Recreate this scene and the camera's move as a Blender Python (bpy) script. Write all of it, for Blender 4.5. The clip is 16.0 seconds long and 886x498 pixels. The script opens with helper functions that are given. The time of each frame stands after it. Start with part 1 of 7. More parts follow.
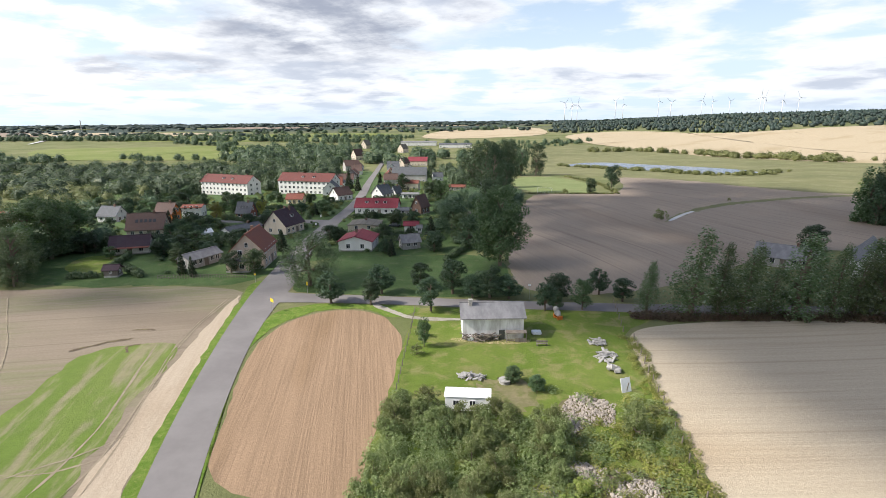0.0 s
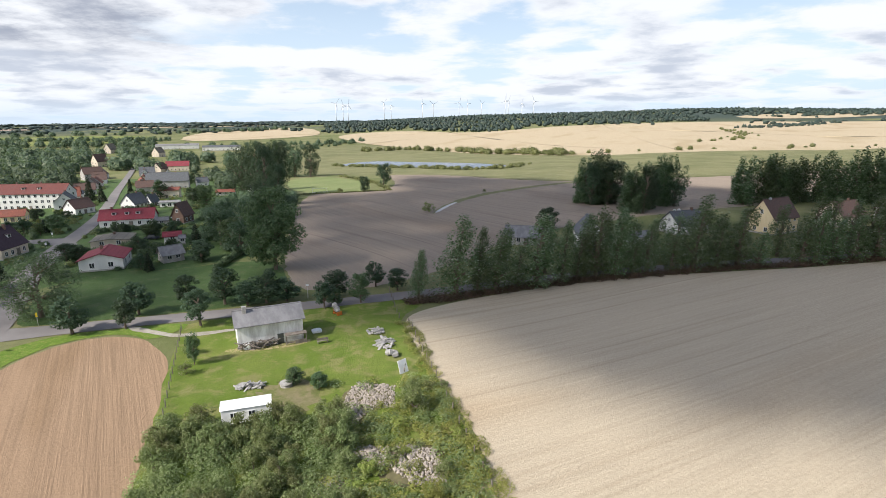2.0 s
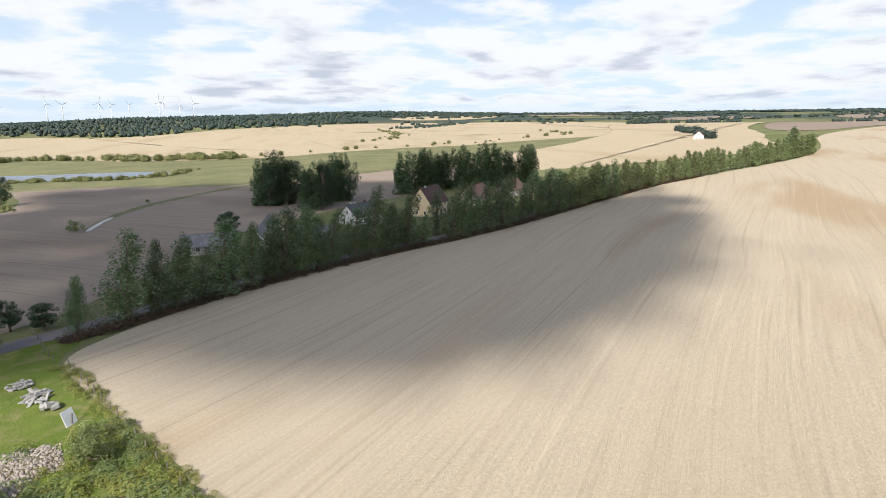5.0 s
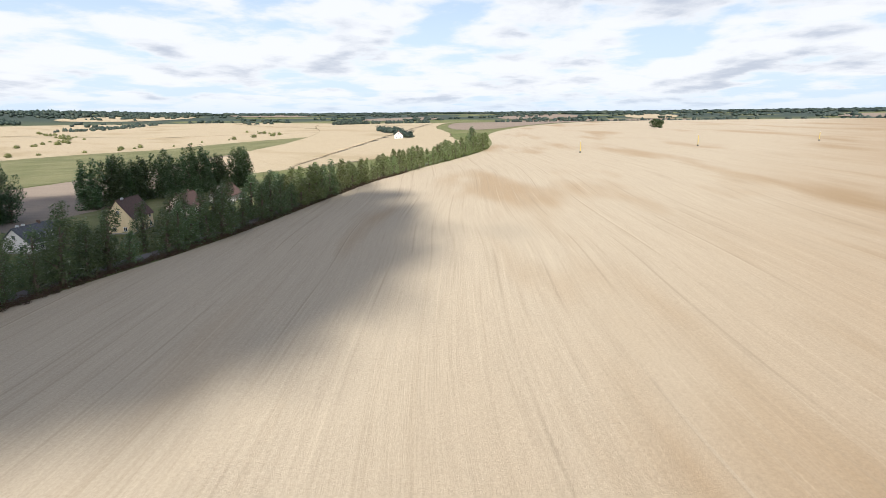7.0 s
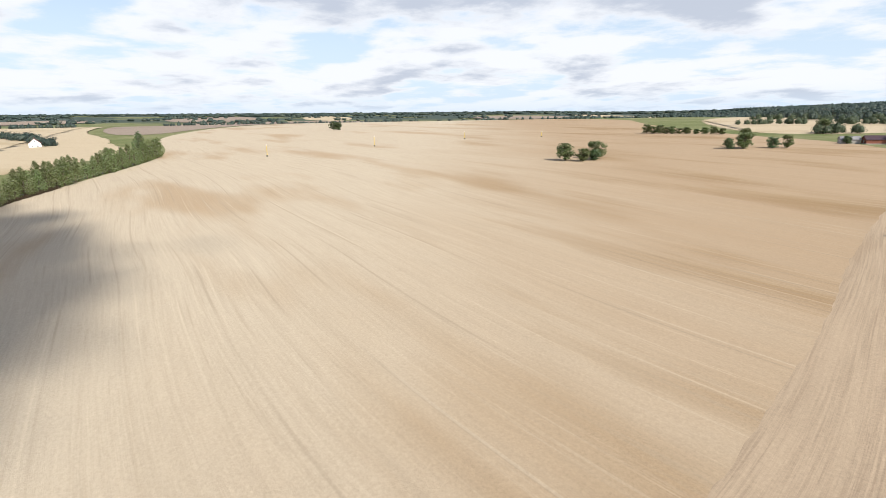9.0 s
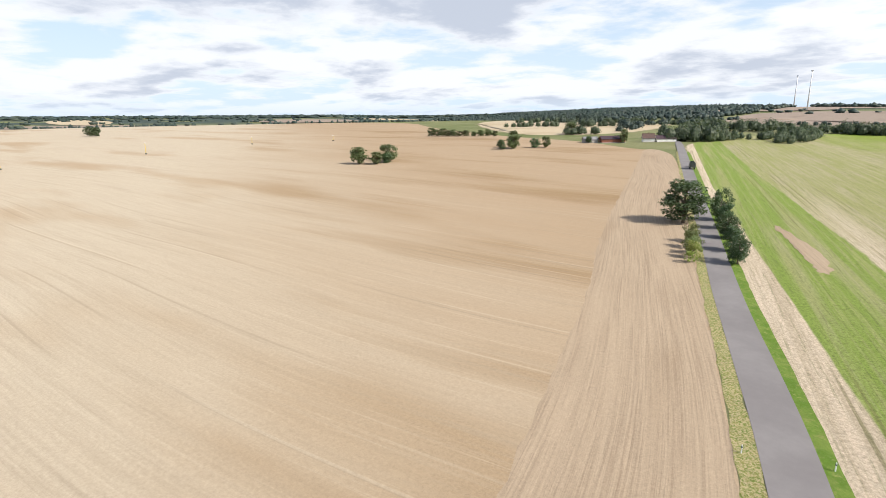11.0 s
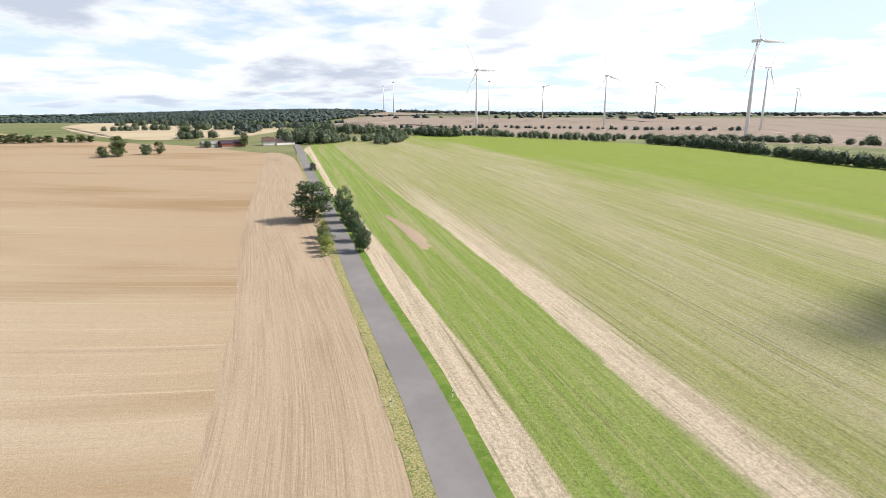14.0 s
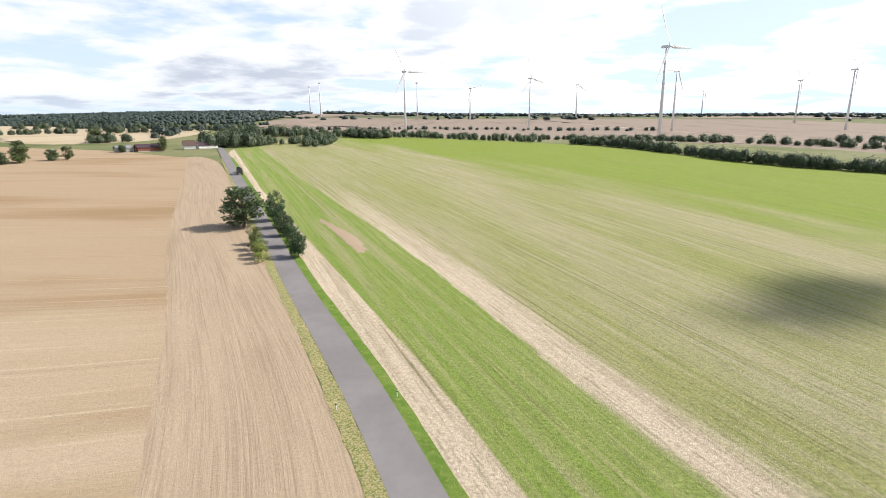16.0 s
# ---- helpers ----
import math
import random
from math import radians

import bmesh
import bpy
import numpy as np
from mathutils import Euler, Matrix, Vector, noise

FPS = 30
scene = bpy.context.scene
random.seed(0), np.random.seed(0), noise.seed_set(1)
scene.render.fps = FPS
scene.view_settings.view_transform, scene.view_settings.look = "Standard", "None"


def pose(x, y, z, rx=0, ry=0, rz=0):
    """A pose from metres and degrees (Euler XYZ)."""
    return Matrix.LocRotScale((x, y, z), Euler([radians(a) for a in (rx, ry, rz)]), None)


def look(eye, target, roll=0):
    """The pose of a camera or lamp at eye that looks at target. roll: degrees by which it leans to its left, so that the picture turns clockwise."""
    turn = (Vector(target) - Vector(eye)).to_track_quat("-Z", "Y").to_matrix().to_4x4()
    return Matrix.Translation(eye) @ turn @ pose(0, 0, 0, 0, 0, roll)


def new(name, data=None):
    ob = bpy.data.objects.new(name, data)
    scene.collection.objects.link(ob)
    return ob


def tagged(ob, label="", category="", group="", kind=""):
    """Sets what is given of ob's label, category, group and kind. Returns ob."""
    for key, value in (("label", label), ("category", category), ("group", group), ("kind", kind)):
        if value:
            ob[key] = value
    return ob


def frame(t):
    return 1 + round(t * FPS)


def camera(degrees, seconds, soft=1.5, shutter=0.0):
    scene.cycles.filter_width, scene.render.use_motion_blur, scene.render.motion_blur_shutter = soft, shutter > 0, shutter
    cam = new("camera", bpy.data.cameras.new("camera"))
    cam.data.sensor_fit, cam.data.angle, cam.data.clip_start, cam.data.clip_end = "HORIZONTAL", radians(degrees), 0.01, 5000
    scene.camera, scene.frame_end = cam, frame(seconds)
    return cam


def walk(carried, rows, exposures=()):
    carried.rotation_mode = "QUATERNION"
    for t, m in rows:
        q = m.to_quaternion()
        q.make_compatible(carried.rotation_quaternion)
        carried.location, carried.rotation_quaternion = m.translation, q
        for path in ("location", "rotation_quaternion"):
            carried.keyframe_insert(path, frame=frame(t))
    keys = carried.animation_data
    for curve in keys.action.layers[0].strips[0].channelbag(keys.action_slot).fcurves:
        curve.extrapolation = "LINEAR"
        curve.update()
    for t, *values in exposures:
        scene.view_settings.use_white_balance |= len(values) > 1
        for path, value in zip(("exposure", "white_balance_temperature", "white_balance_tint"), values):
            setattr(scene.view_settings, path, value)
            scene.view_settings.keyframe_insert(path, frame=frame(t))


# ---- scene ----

# ================= camera and walk =================
cam = camera(78.9, 16.0, soft=0.6)
PATH = [  # seconds, x, y, z, yaw to the left of +y, pitch up, roll
    (0.0, 0.0, 0.0, 35.0, 13.51, -13.56, -0.45), (0.5, 0.85, -0.19, 34.95, 11.75, -13.59, -0.4),
    (1.0, 1.49, -0.49, 34.86, 6.79, -13.61, -0.3), (1.5, 1.9, -0.83, 34.75, -1.04, -13.63, -0.34),
    (2.0, 2.02, -1.15, 34.64, -9.75, -13.66, -0.39), (2.5, 2.02, -1.4, 34.53, -15.14, -13.71, -0.39),
    (3.0, 2.01, -1.55, 34.39, -21.33, -13.72, -0.4), (3.2, 1.98, -1.58, 34.32, -23.39, -13.71, -0.38),
    (5.3, 1.51, -1.5, 33.65, -47.9, -13.68, -0.52), (5.5, 1.39, -1.44, 33.62, -51.42, -13.71, -0.46),
    (6.0, 0.95, -1.15, 33.62, -59.47, -13.76, -0.39), (6.5, 0.41, -0.75, 33.72, -66.21, -13.76, -0.46),
    (7.0, -0.16, -0.27, 33.86, -72.87, -13.8, -0.46), (7.5, -0.8, 0.29, 34.03, -80.6, -13.8, -0.43),
    (8.0, -1.49, 0.87, 34.19, -88.91, -13.84, -0.5), (8.5, -2.14, 1.43, 34.35, -97.15, -13.81, -0.52),
    (9.0, -2.67, 1.95, 34.5, -105.21, -13.83, -0.53), (9.2, -2.81, 2.11, 34.56, -108.25, -13.8, -0.53),
    (11.3, -3.42, 3.2, 35.03, -129.81, -13.77, -0.35), (11.5, -3.5, 3.35, 35.1, -132.02, -13.84, -0.19),
    (12.0, -3.76, 3.83, 35.34, -137.27, -13.83, -0.17), (12.5, -4.04, 4.35, 35.57, -143.1, -13.8, -0.15),
    (13.0, -4.28, 4.94, 35.74, -149.39, -13.74, -0.19), (13.5, -4.43, 5.56, 35.89, -156.85, -13.7, -0.1),
    (14.0, -4.33, 6.24, 36.03, -165.14, -13.63, -0.06), (14.5, -4.07, 6.88, 36.16, -169.99, -13.59, -0.1),
    (15.0, -3.89, 7.39, 36.27, -171.41, -13.54, -0.11), (15.5, -3.82, 7.78, 36.39, -172.12, -13.56, -0.13),
    (16.0, -3.85, 8.09, 36.54, -172.49, -13.52, -0.21),
]
ROWS = []
for t, ex, ey, ez, yaw, pit, rol in PATH:
    cy, sy, cp, sp = math.cos(radians(yaw)), math.sin(radians(yaw)), math.cos(radians(pit)), math.sin(radians(pit))
    eye = Vector((ex, ey, ez))
    ROWS.append((t, look(eye, eye + Vector((-sy * cp, cy * cp, sp)) * 100, rol)))
walk(cam, ROWS, exposures=[(0.0, 0.45), (1.5, 0.4), (3.0, 0.36), (5.5, 0.34), (9.0, 0.34), (12.5, 0.42), (16.0, 0.42)])

# ================= light =================
SUN_AZ, SUN_EL = math.atan2(-0.91, -0.41), radians(41)      # towards the sun, clockwise from +y
TO_SUN = Vector((math.sin(SUN_AZ) * math.cos(SUN_EL), math.cos(SUN_AZ) * math.cos(SUN_EL), math.sin(SUN_EL)))
sun = new("sun", bpy.data.lights.new("sun", "SUN"))
sun.data.energy, sun.data.angle, sun.data.color = 4.9, radians(0.5), (1.0, 0.95, 0.88)
sun.matrix_basis = look((0, 0, 300), Vector((0, 0, 300)) - TO_SUN)


class Nodes:
    """A short hand for node trees."""

    def __init__(self, tree):
        self.t = tree

    def add(self, kind, ins=None, **props):
        n = self.t.nodes.new(kind)
        for k, v in props.items():
            setattr(n, k, v)
        for k, v in (ins or {}).items():
            if isinstance(v, bpy.types.NodeSocket):
                self.t.links.new(v, n.inputs[k])
            else:
                n.inputs[k].default_value = v
        return n

    def math(self, op, a, b=0.0, c=0.0, clamp=False):
        return self.add("ShaderNodeMath", {0: a, 1: b, 2: c}, operation=op, use_clamp=clamp).outputs[0]

    def mix(self, f, a, b, blend="MIX"):
        n = self.add("ShaderNodeMix", {0: f, 6: a, 7: b}, data_type="RGBA", blend_type=blend)
        return n.outputs[2]

    def noise(self, vec, scale, detail=4.0, rough=0.55, dist=0.0):
        return self.add("ShaderNodeTexNoise", {"Vector": vec, "Scale": scale, "Detail": detail, "Roughness": rough, "Distortion": dist}).outputs[0]

    def ramp(self, f, lo, hi, smooth=False):
        n = self.add("ShaderNodeMapRange", {0: f, 1: lo, 2: hi}, interpolation_type="SMOOTHSTEP" if smooth else "LINEAR")
        return n.outputs[0]

    def stretch(self, vec, scale, turn=0.0):
        return self.add("ShaderNodeMapping", {0: vec, 2: (0, 0, radians(turn)), 3: scale}).outputs[0]


def c4(c):
    return (*c, 1.0)


world = bpy.data.worlds.new("sky")
scene.world = world
world.use_nodes = True
W = Nodes(world.node_tree)
W.t.nodes.clear()
sky = W.add("ShaderNodeTexSky", sky_type="NISHITA", sun_disc=False, sun_elevation=SUN_EL, sun_rotation=SUN_AZ, air_density=1.0, dust_density=2.5)
way = W.add("ShaderNodeTexCoord").outputs["Generated"]
sep = W.add("ShaderNodeSeparateXYZ", {0: way})
# broken cumulus: directions are carried onto a flat layer, softened towards the horizon


def deck_at(rise):
    up = W.math("ADD", W.math("MAXIMUM", sep.outputs[2], 0.0), rise)
    lift = W.math("ADD", up, 0.13)
    return W.add("ShaderNodeCombineXYZ", {0: W.math("DIVIDE", sep.outputs[0], lift), 1: W.math("DIVIDE", sep.outputs[1], lift), 2: W.math("MULTIPLY", up, 2.2)}).outputs[0]


def puffs(rise):
    """Density of the cloud deck: broad fields, billows with round heads and a fine ragged grain."""
    d = deck_at(rise)
    wob = W.add("ShaderNodeVectorMath", {0: d, 1: W.add("ShaderNodeVectorMath", {0: W.add("ShaderNodeTexNoise", {"Vector": d, "Scale": 2.2, "Detail": 4.0}).outputs[1], "Scale": 0.5}, operation="SCALE").outputs[0]}, operation="ADD").outputs[0]
    billow = W.add("ShaderNodeTexVoronoi", {"Vector": wob, "Scale": 1.8, "Smoothness": 0.6}, feature="SMOOTH_F1").outputs["Distance"]
    mass = W.math("ADD", W.math("MULTIPLY", W.noise(d, 0.6, 2.0, 0.5), 0.42), W.math("MULTIPLY", W.noise(d, 2.3, 9.0, 0.58, 0.15), 0.36))
    return W.math("ADD", mass, W.math("MULTIPLY", W.math("SUBTRACT", 1.0, billow), 0.2))


def bank(az, el, wide, high):
    """A heavy cloud standing in one direction: 1 in its middle, ragged at its rim."""
    az, el = radians(az), radians(el)
    mid = Vector((math.sin(az) * math.cos(el), math.cos(az) * math.cos(el), math.sin(el)))
    side = Vector((math.cos(az), -math.sin(az), 0))
    u = W.add("ShaderNodeVectorMath", {0: way, 1: tuple(side)}, operation="DOT_PRODUCT").outputs["Value"]
    v = W.add("ShaderNodeVectorMath", {0: way, 1: tuple(side.cross(mid))}, operation="DOT_PRODUCT").outputs["Value"]
    front = W.math("GREATER_THAN", W.add("ShaderNodeVectorMath", {0: way, 1: tuple(mid)}, operation="DOT_PRODUCT").outputs["Value"], 0.0)
    r = W.math("ADD", W.math("POWER", W.math("ABSOLUTE", W.math("DIVIDE", u, wide)), 2.0), W.math("POWER", W.math("ABSOLUTE", W.math("DIVIDE", v, high)), 2.0))
    r = W.math("ADD", r, W.math("MULTIPLY", W.math("SUBTRACT", W.noise(deck_at(0.0), 1.6, 8.0, 0.6), 0.5), 2.6))
    return W.math("MULTIPLY", front, W.ramp(r, 1.5, 0.2, True))


heavy = W.math("MAXIMUM", bank(-24, 9.5, 0.25, 0.075), W.math("MULTIPLY", bank(-40, 4.5, 0.13, 0.03), 0.7))
shape = puffs(0.0)
above = puffs(0.028)
cover = W.math("MAXIMUM", W.ramp(shape, 0.405, 0.5, True), heavy)
shade = W.math("MULTIPLY", W.ramp(above, 0.475, 0.59, True), W.ramp(shape, 0.45, 0.56, True))
toward = W.add("ShaderNodeVectorMath", {0: way, 1: tuple(TO_SUN)}, operation="DOT_PRODUCT").outputs["Value"]
glare = W.ramp(toward, 0.02, 0.6, True)
lit = W.mix(glare, c4((0.77, 0.785, 0.82)), c4((0.99, 0.99, 1.0)))
dark = W.mix(glare, c4((0.46, 0.5, 0.585)), c4((0.8, 0.83, 0.89)))
cloud = W.mix(shade, lit, dark)
cloud = W.mix(W.math("MULTIPLY", heavy, W.ramp(W.noise(deck_at(0.01), 1.5, 7.0, 0.6), 0.36, 0.6, True)), cloud, c4((0.3, 0.325, 0.4)))
blue = W.mix(1.0, sky.outputs[0], c4((0.1, 0.105, 0.115)), "MULTIPLY")
veil = W.ramp(sep.outputs[2], 0.45, 0.0, True)
air = W.mix(W.math("ADD", W.math("MULTIPLY", veil, 0.85), W.math("MULTIPLY", glare, 0.2), clamp=True), blue, c4((0.63, 0.76, 0.91)))
thick = W.math("MULTIPLY", cover, W.ramp(sep.outputs[2], -0.02, 0.05, True))
thick = W.math("MULTIPLY", thick, W.ramp(sep.outputs[2], 0.62, 0.26, True))
thick = W.math("MULTIPLY", thick, 0.93)
over = W.mix(thick, air, cloud)
W.add("ShaderNodeOutputWorld", {0: W.add("ShaderNodeBackground", {0: over, 1: 1.0}).outputs[0]})

# ================= terrain =================


def sst(a, b, v):
    v = min(1.0, max(0.0, (v - a) / (b - a)))
    return v * v * (3 - 2 * v)


def height(x, y):
    s = 0.75 * (x - y)
    r = math.hypot(x, y)
    q = 0.5 * (s + math.sqrt(s * s + 900)) - 15
    up = 30 * (1 - math.exp(-q / 520)) if q > 0 else 0.0
    z = up * (1 - sst(480, 1000, -y - 0.35 * max(x, 0))) * (1 - 0.6 * sst(1000, 1900, x))
    z -= 16 * sst(130, 560, 0.8 * y - 0.6 * x) * (1 - sst(0, 500, x - 150))
    for hx, hy, wx, wy, hh in ((600, 2500, 1100, 560, 24), (2000, 2700, 900, 700, 34), (1700, -2500, 1100, 650, 26)):
        z += hh * math.exp(-(((x - hx) / wx) ** 2 + ((y - hy) / wy) ** 2))
    az = math.atan2(x, y)
    rim = 20 + 28 * sst(-0.5, 1.0, min(az, 2.9)) if az > -0.9 else 20 + 28 * sst(2.2, 0.0, az + math.pi)
    south = sst(2.2, 2.8, abs(az))
    return z + sst(1400, 4600, r) * rim * (1 - 0.6 * south) + 42 * south * sst(700, 2500, r)


LINES = [0.0]
step = 5.0
while LINES[-1] < 4700:
    if LINES[-1] > 540:
        step *= 1.085
    elif LINES[-1] > 140:
        step = 12.0
    LINES.append(LINES[-1] + step)
LINES = [-v for v in LINES[:0:-1]] + LINES

# ================= materials =================


def base(name, rough=0.9, spec=0.2):
    m = bpy.data.materials.new(name)
    m.use_nodes = True
    n = Nodes(m.node_tree)
    n.t.nodes.clear()
    bsdf = n.add("ShaderNodeBsdfPrincipled", {"Roughness": rough, "Specular IOR Level": spec})
    n.add("ShaderNodeOutputMaterial", {0: bsdf.outputs[0]})
    return m, n, bsdf


def bump(n, bsdf, h, strength, dist):
    b = n.add("ShaderNodeBump", {"Height": h, "Strength": strength, "Distance": dist})
    n.t.links.new(b.outputs[0], bsdf.inputs["Normal"])


def rowed(n, p, turn, bend=0.0):
    """Coordinates along and across the rows of a field, the rows swaying a little."""
    q = n.add("ShaderNodeSeparateXYZ", {0: n.add("ShaderNodeMapping", {0: p, 2: (0, 0, radians(-turn))}).outputs[0]})
    x, y = q.outputs[0], q.outputs[1]
    if bend:
        y = n.math("ADD", y, n.math("MULTIPLY", n.noise(p, 0.006, 1.0), bend))
    return x, y


def plane(n, x, y, kx, ky):
    return n.add("ShaderNodeCombineXYZ", {0: n.math("MULTIPLY", x, kx), 1: n.math("MULTIPLY", y, ky), 2: 0.0}).outputs[0]


def tramline(n, x, y, period, width, keep):
    """Thin lines at even spacing that come and go."""
    f = n.math("FRACT", n.math("DIVIDE", y, period))
    f = n.math("ABSOLUTE", n.math("SUBTRACT", f, 0.5))
    return n.math("MULTIPLY", n.ramp(f, width / period, width / period * 0.4), n.ramp(n.noise(plane(n, x, y, 0.012, 0.25), 1.0, 2.0), keep, keep + 0.1, True))


def soil(name, c1, c2, c3, turn, rows=0.6, row_mix=0.3, streak=0.5, tram=(4.6, 0.3), far=70.0, weeds=None, bend=0.0, bands=(0.52, 0.7), south=None):
    """Tilled earth: broad stains along the rows, drill rows, tramlines and clods."""
    m, n, b = base(name, 0.95, 0.1)
    p = n.add("ShaderNodeTexCoord").outputs["Object"]
    x, y = rowed(n, p, turn, bend)
    broad = n.ramp(n.noise(plane(n, x, y, 1 / far, 3.6 / far), 1.0, 3.0, 0.5), bands[0], bands[1], True)
    col = n.mix(broad, c4(c1), c4(c2))
    dark = [v * 0.72 for v in c3]
    if south:           # the soil turns browner towards the south, with ochre bands
        yy = n.add("ShaderNodeSeparateXYZ", {0: p}).outputs
        k = n.math("ADD", n.math("MULTIPLY", yy[0], 0.35), yy[1])
        k = n.ramp(n.math("ADD", k, n.math("MULTIPLY", n.math("SUBTRACT", n.noise(plane(n, x, y, 0.006, 0.03), 1.0, 3.0), 0.5), 90.0)), 65, -85, True)
        col = n.mix(k, col, n.mix(broad, c4(south[0]), c4(south[1])))
        band = n.ramp(n.noise(plane(n, x, y, 0.006, 0.05), 1.0, 5.0, 0.6), 0.53, 0.66, True)
        col = n.mix(n.math("MULTIPLY", n.math("MULTIPLY", band, k), 0.7), col, c4(south[1]))
    lines = n.noise(plane(n, x, y, 0.012, 0.5), 1.0, 6.0, 0.75)
    col = n.mix(n.math("MULTIPLY", n.ramp(lines, 0.5, 0.68, True), streak), col, c4(c3))
    pale = n.noise(plane(n, x, y, 0.01, 0.7), 1.3, 6.0, 0.75)
    col = n.mix(n.math("MULTIPLY", n.ramp(pale, 0.52, 0.72, True), streak * 0.8), col, c4([min(1, v * 1.22) for v in c1]))
    rill = n.ramp(n.noise(plane(n, x, y, 0.05, 0.95 / rows), 1.0, 3.0, 0.7), 0.4, 0.62)
    rill = n.math("MULTIPLY", rill, n.ramp(n.noise(plane(n, x, y, 0.02, 0.35), 1.0, 3.0), 0.2, 0.55, True))
    col = n.mix(n.math("MULTIPLY", rill, row_mix), col, c4(dark))
    if tram:
        col = n.mix(n.math("MULTIPLY", tramline(n, x, y, tram[0], 0.3, 0.5), tram[1]), col, c4(dark))
        col = n.mix(n.math("MULTIPLY", tramline(n, x, n.math("ADD", y, 0.45), tram[0] * 1.37, 0.25, 0.52), tram[1] * 0.8), col, c4([min(1, v * 1.25) for v in c1]))
    clod = n.ramp(n.noise(p, 2.6, 6.0, 0.85), 0.22, 0.78)
    col = n.mix(0.38, col, n.mix(clod, c4((0.2, 0.19, 0.18)), c4((0.8, 0.81, 0.82))), "OVERLAY")
    if weeds:
        w = n.math("MULTIPLY", n.ramp(n.noise(plane(n, x, y, 0.014, 0.03), 1.0, 4.0, 0.6), *weeds[1:3], True), n.ramp(n.noise(plane(n, x, y, 0.1, 0.8), 1.0, 4.0, 0.7), 0.3, 0.6, True))
        col = n.mix(n.math("MULTIPLY", w, weeds[3]), col, c4(weeds[0]))
    n.t.links.new(col, b.inputs["Base Color"])
    bump(n, b, n.math("ADD", n.math("MULTIPLY", rill, 0.22), n.math("MULTIPLY", clod, 0.9)), 0.6, 0.1)
    return m


def sown(name, turn, origin):
    """Young crop sown in strips beside the road: bare margin, fresh band, bare seam, thin stand, fresh crest."""
    m, n, b = base(name, 0.92, 0.12)
    p = n.add("ShaderNodeTexCoord").outputs["Object"]
    x, y = rowed(n, p, turn)
    d = n.math("SUBTRACT", origin, y)
    dn = n.math("ADD", d, n.math("MULTIPLY", n.math("SUBTRACT", n.noise(plane(n, x, y, 0.05, 0.3), 1.0, 5.0, 0.7), 0.5), 4.0))
    lines = n.noise(plane(n, x, y, 0.014, 0.55), 1.0, 6.0, 0.75)
    broad = n.noise(plane(n, x, y, 0.006, 0.035), 1.0, 4.0, 0.6)
    tuft = n.ramp(n.noise(p, 2.4, 6.0, 0.85), 0.25, 0.75)
    thin = n.mix(n.ramp(n.math("ADD", n.math("MULTIPLY", lines, 0.6), n.math("MULTIPLY", broad, 0.4)), 0.36, 0.62, True), c4((0.34, 0.3, 0.185)), c4((0.23, 0.24, 0.08)))
    thin = n.mix(n.math("MULTIPLY", n.ramp(n.noise(plane(n, x, y, 0.01, 0.09), 1.0, 5.0, 0.65), 0.52, 0.68, True), 0.6), thin, c4((0.33, 0.285, 0.185)))
    fresh = n.mix(n.ramp(lines, 0.45, 0.68, True), c4((0.175, 0.235, 0.048)), c4((0.27, 0.275, 0.11)))
    crest = n.mix(n.ramp(lines, 0.42, 0.7, True), c4((0.175, 0.235, 0.03)), c4((0.23, 0.24, 0.075)))
    bare = n.mix(n.ramp(lines, 0.42, 0.62, True), c4((0.5, 0.41, 0.305)), c4((0.4, 0.325, 0.23)))
    far_d = n.math("ADD", n.math("ADD", d, n.math("MULTIPLY", n.math("SUBTRACT", x, 90.0), 0.16)), n.math("MULTIPLY", n.math("SUBTRACT", broad, 0.5), 120.0))
    col = n.mix(n.ramp(far_d, 130, 190, True), thin, crest)
    seam = n.math("ADD", dn, n.math("MULTIPLY", n.math("SUBTRACT", n.noise(plane(n, x, y, 0.03, 0.5), 1.0, 5.0, 0.7), 0.5), 7.0))
    col = n.mix(n.math("MULTIPLY", n.ramp(seam, 37.0, 33.5, True), n.ramp(x, 240, 90, True)), col, bare)
    stripe = n.math("MULTIPLY", n.ramp(n.noise(plane(n, x, y, 0.006, 0.22), 1.0, 3.0, 0.6), 0.47, 0.61, True), 0.7)
    fresh = n.mix(stripe, fresh, thin)
    col = n.mix(n.ramp(n.math("ADD", dn, n.math("MULTIPLY", n.ramp(x, 130, 250), 5.5)), 28.4, 27.4, True), col, fresh)
    col = n.mix(n.ramp(n.math("ADD", n.math("ADD", n.math("MULTIPLY", d, 0.75), n.math("MULTIPLY", dn, 0.25)), n.math("MULTIPLY", n.ramp(x, 60, 215), 6.3)), 10.0, 9.5, True), col, bare)
    furrow = n.ramp(n.noise(plane(n, x, y, 0.08, 1.7), 1.0, 4.0, 0.7), 0.52, 0.66, True)
    col = n.mix(n.math("MULTIPLY", furrow, 0.42), col, c4((0.11, 0.125, 0.04)))
    ruts = n.math("MAXIMUM", tramline(n, x, y, 9.3, 0.3, 0.52), tramline(n, x, n.math("ADD", y, 1.9), 9.3, 0.3, 0.52))
    col = n.mix(n.math("MULTIPLY", ruts, 0.5), col, c4((0.13, 0.12, 0.045)))
    col = n.mix(0.72, col, n.mix(tuft, c4((0.08, 0.08, 0.07)), c4((0.92, 0.92, 0.91))), "OVERLAY")
    n.t.links.new(col, b.inputs["Base Color"])
    bump(n, b, tuft, 0.8, 0.15)
    return m


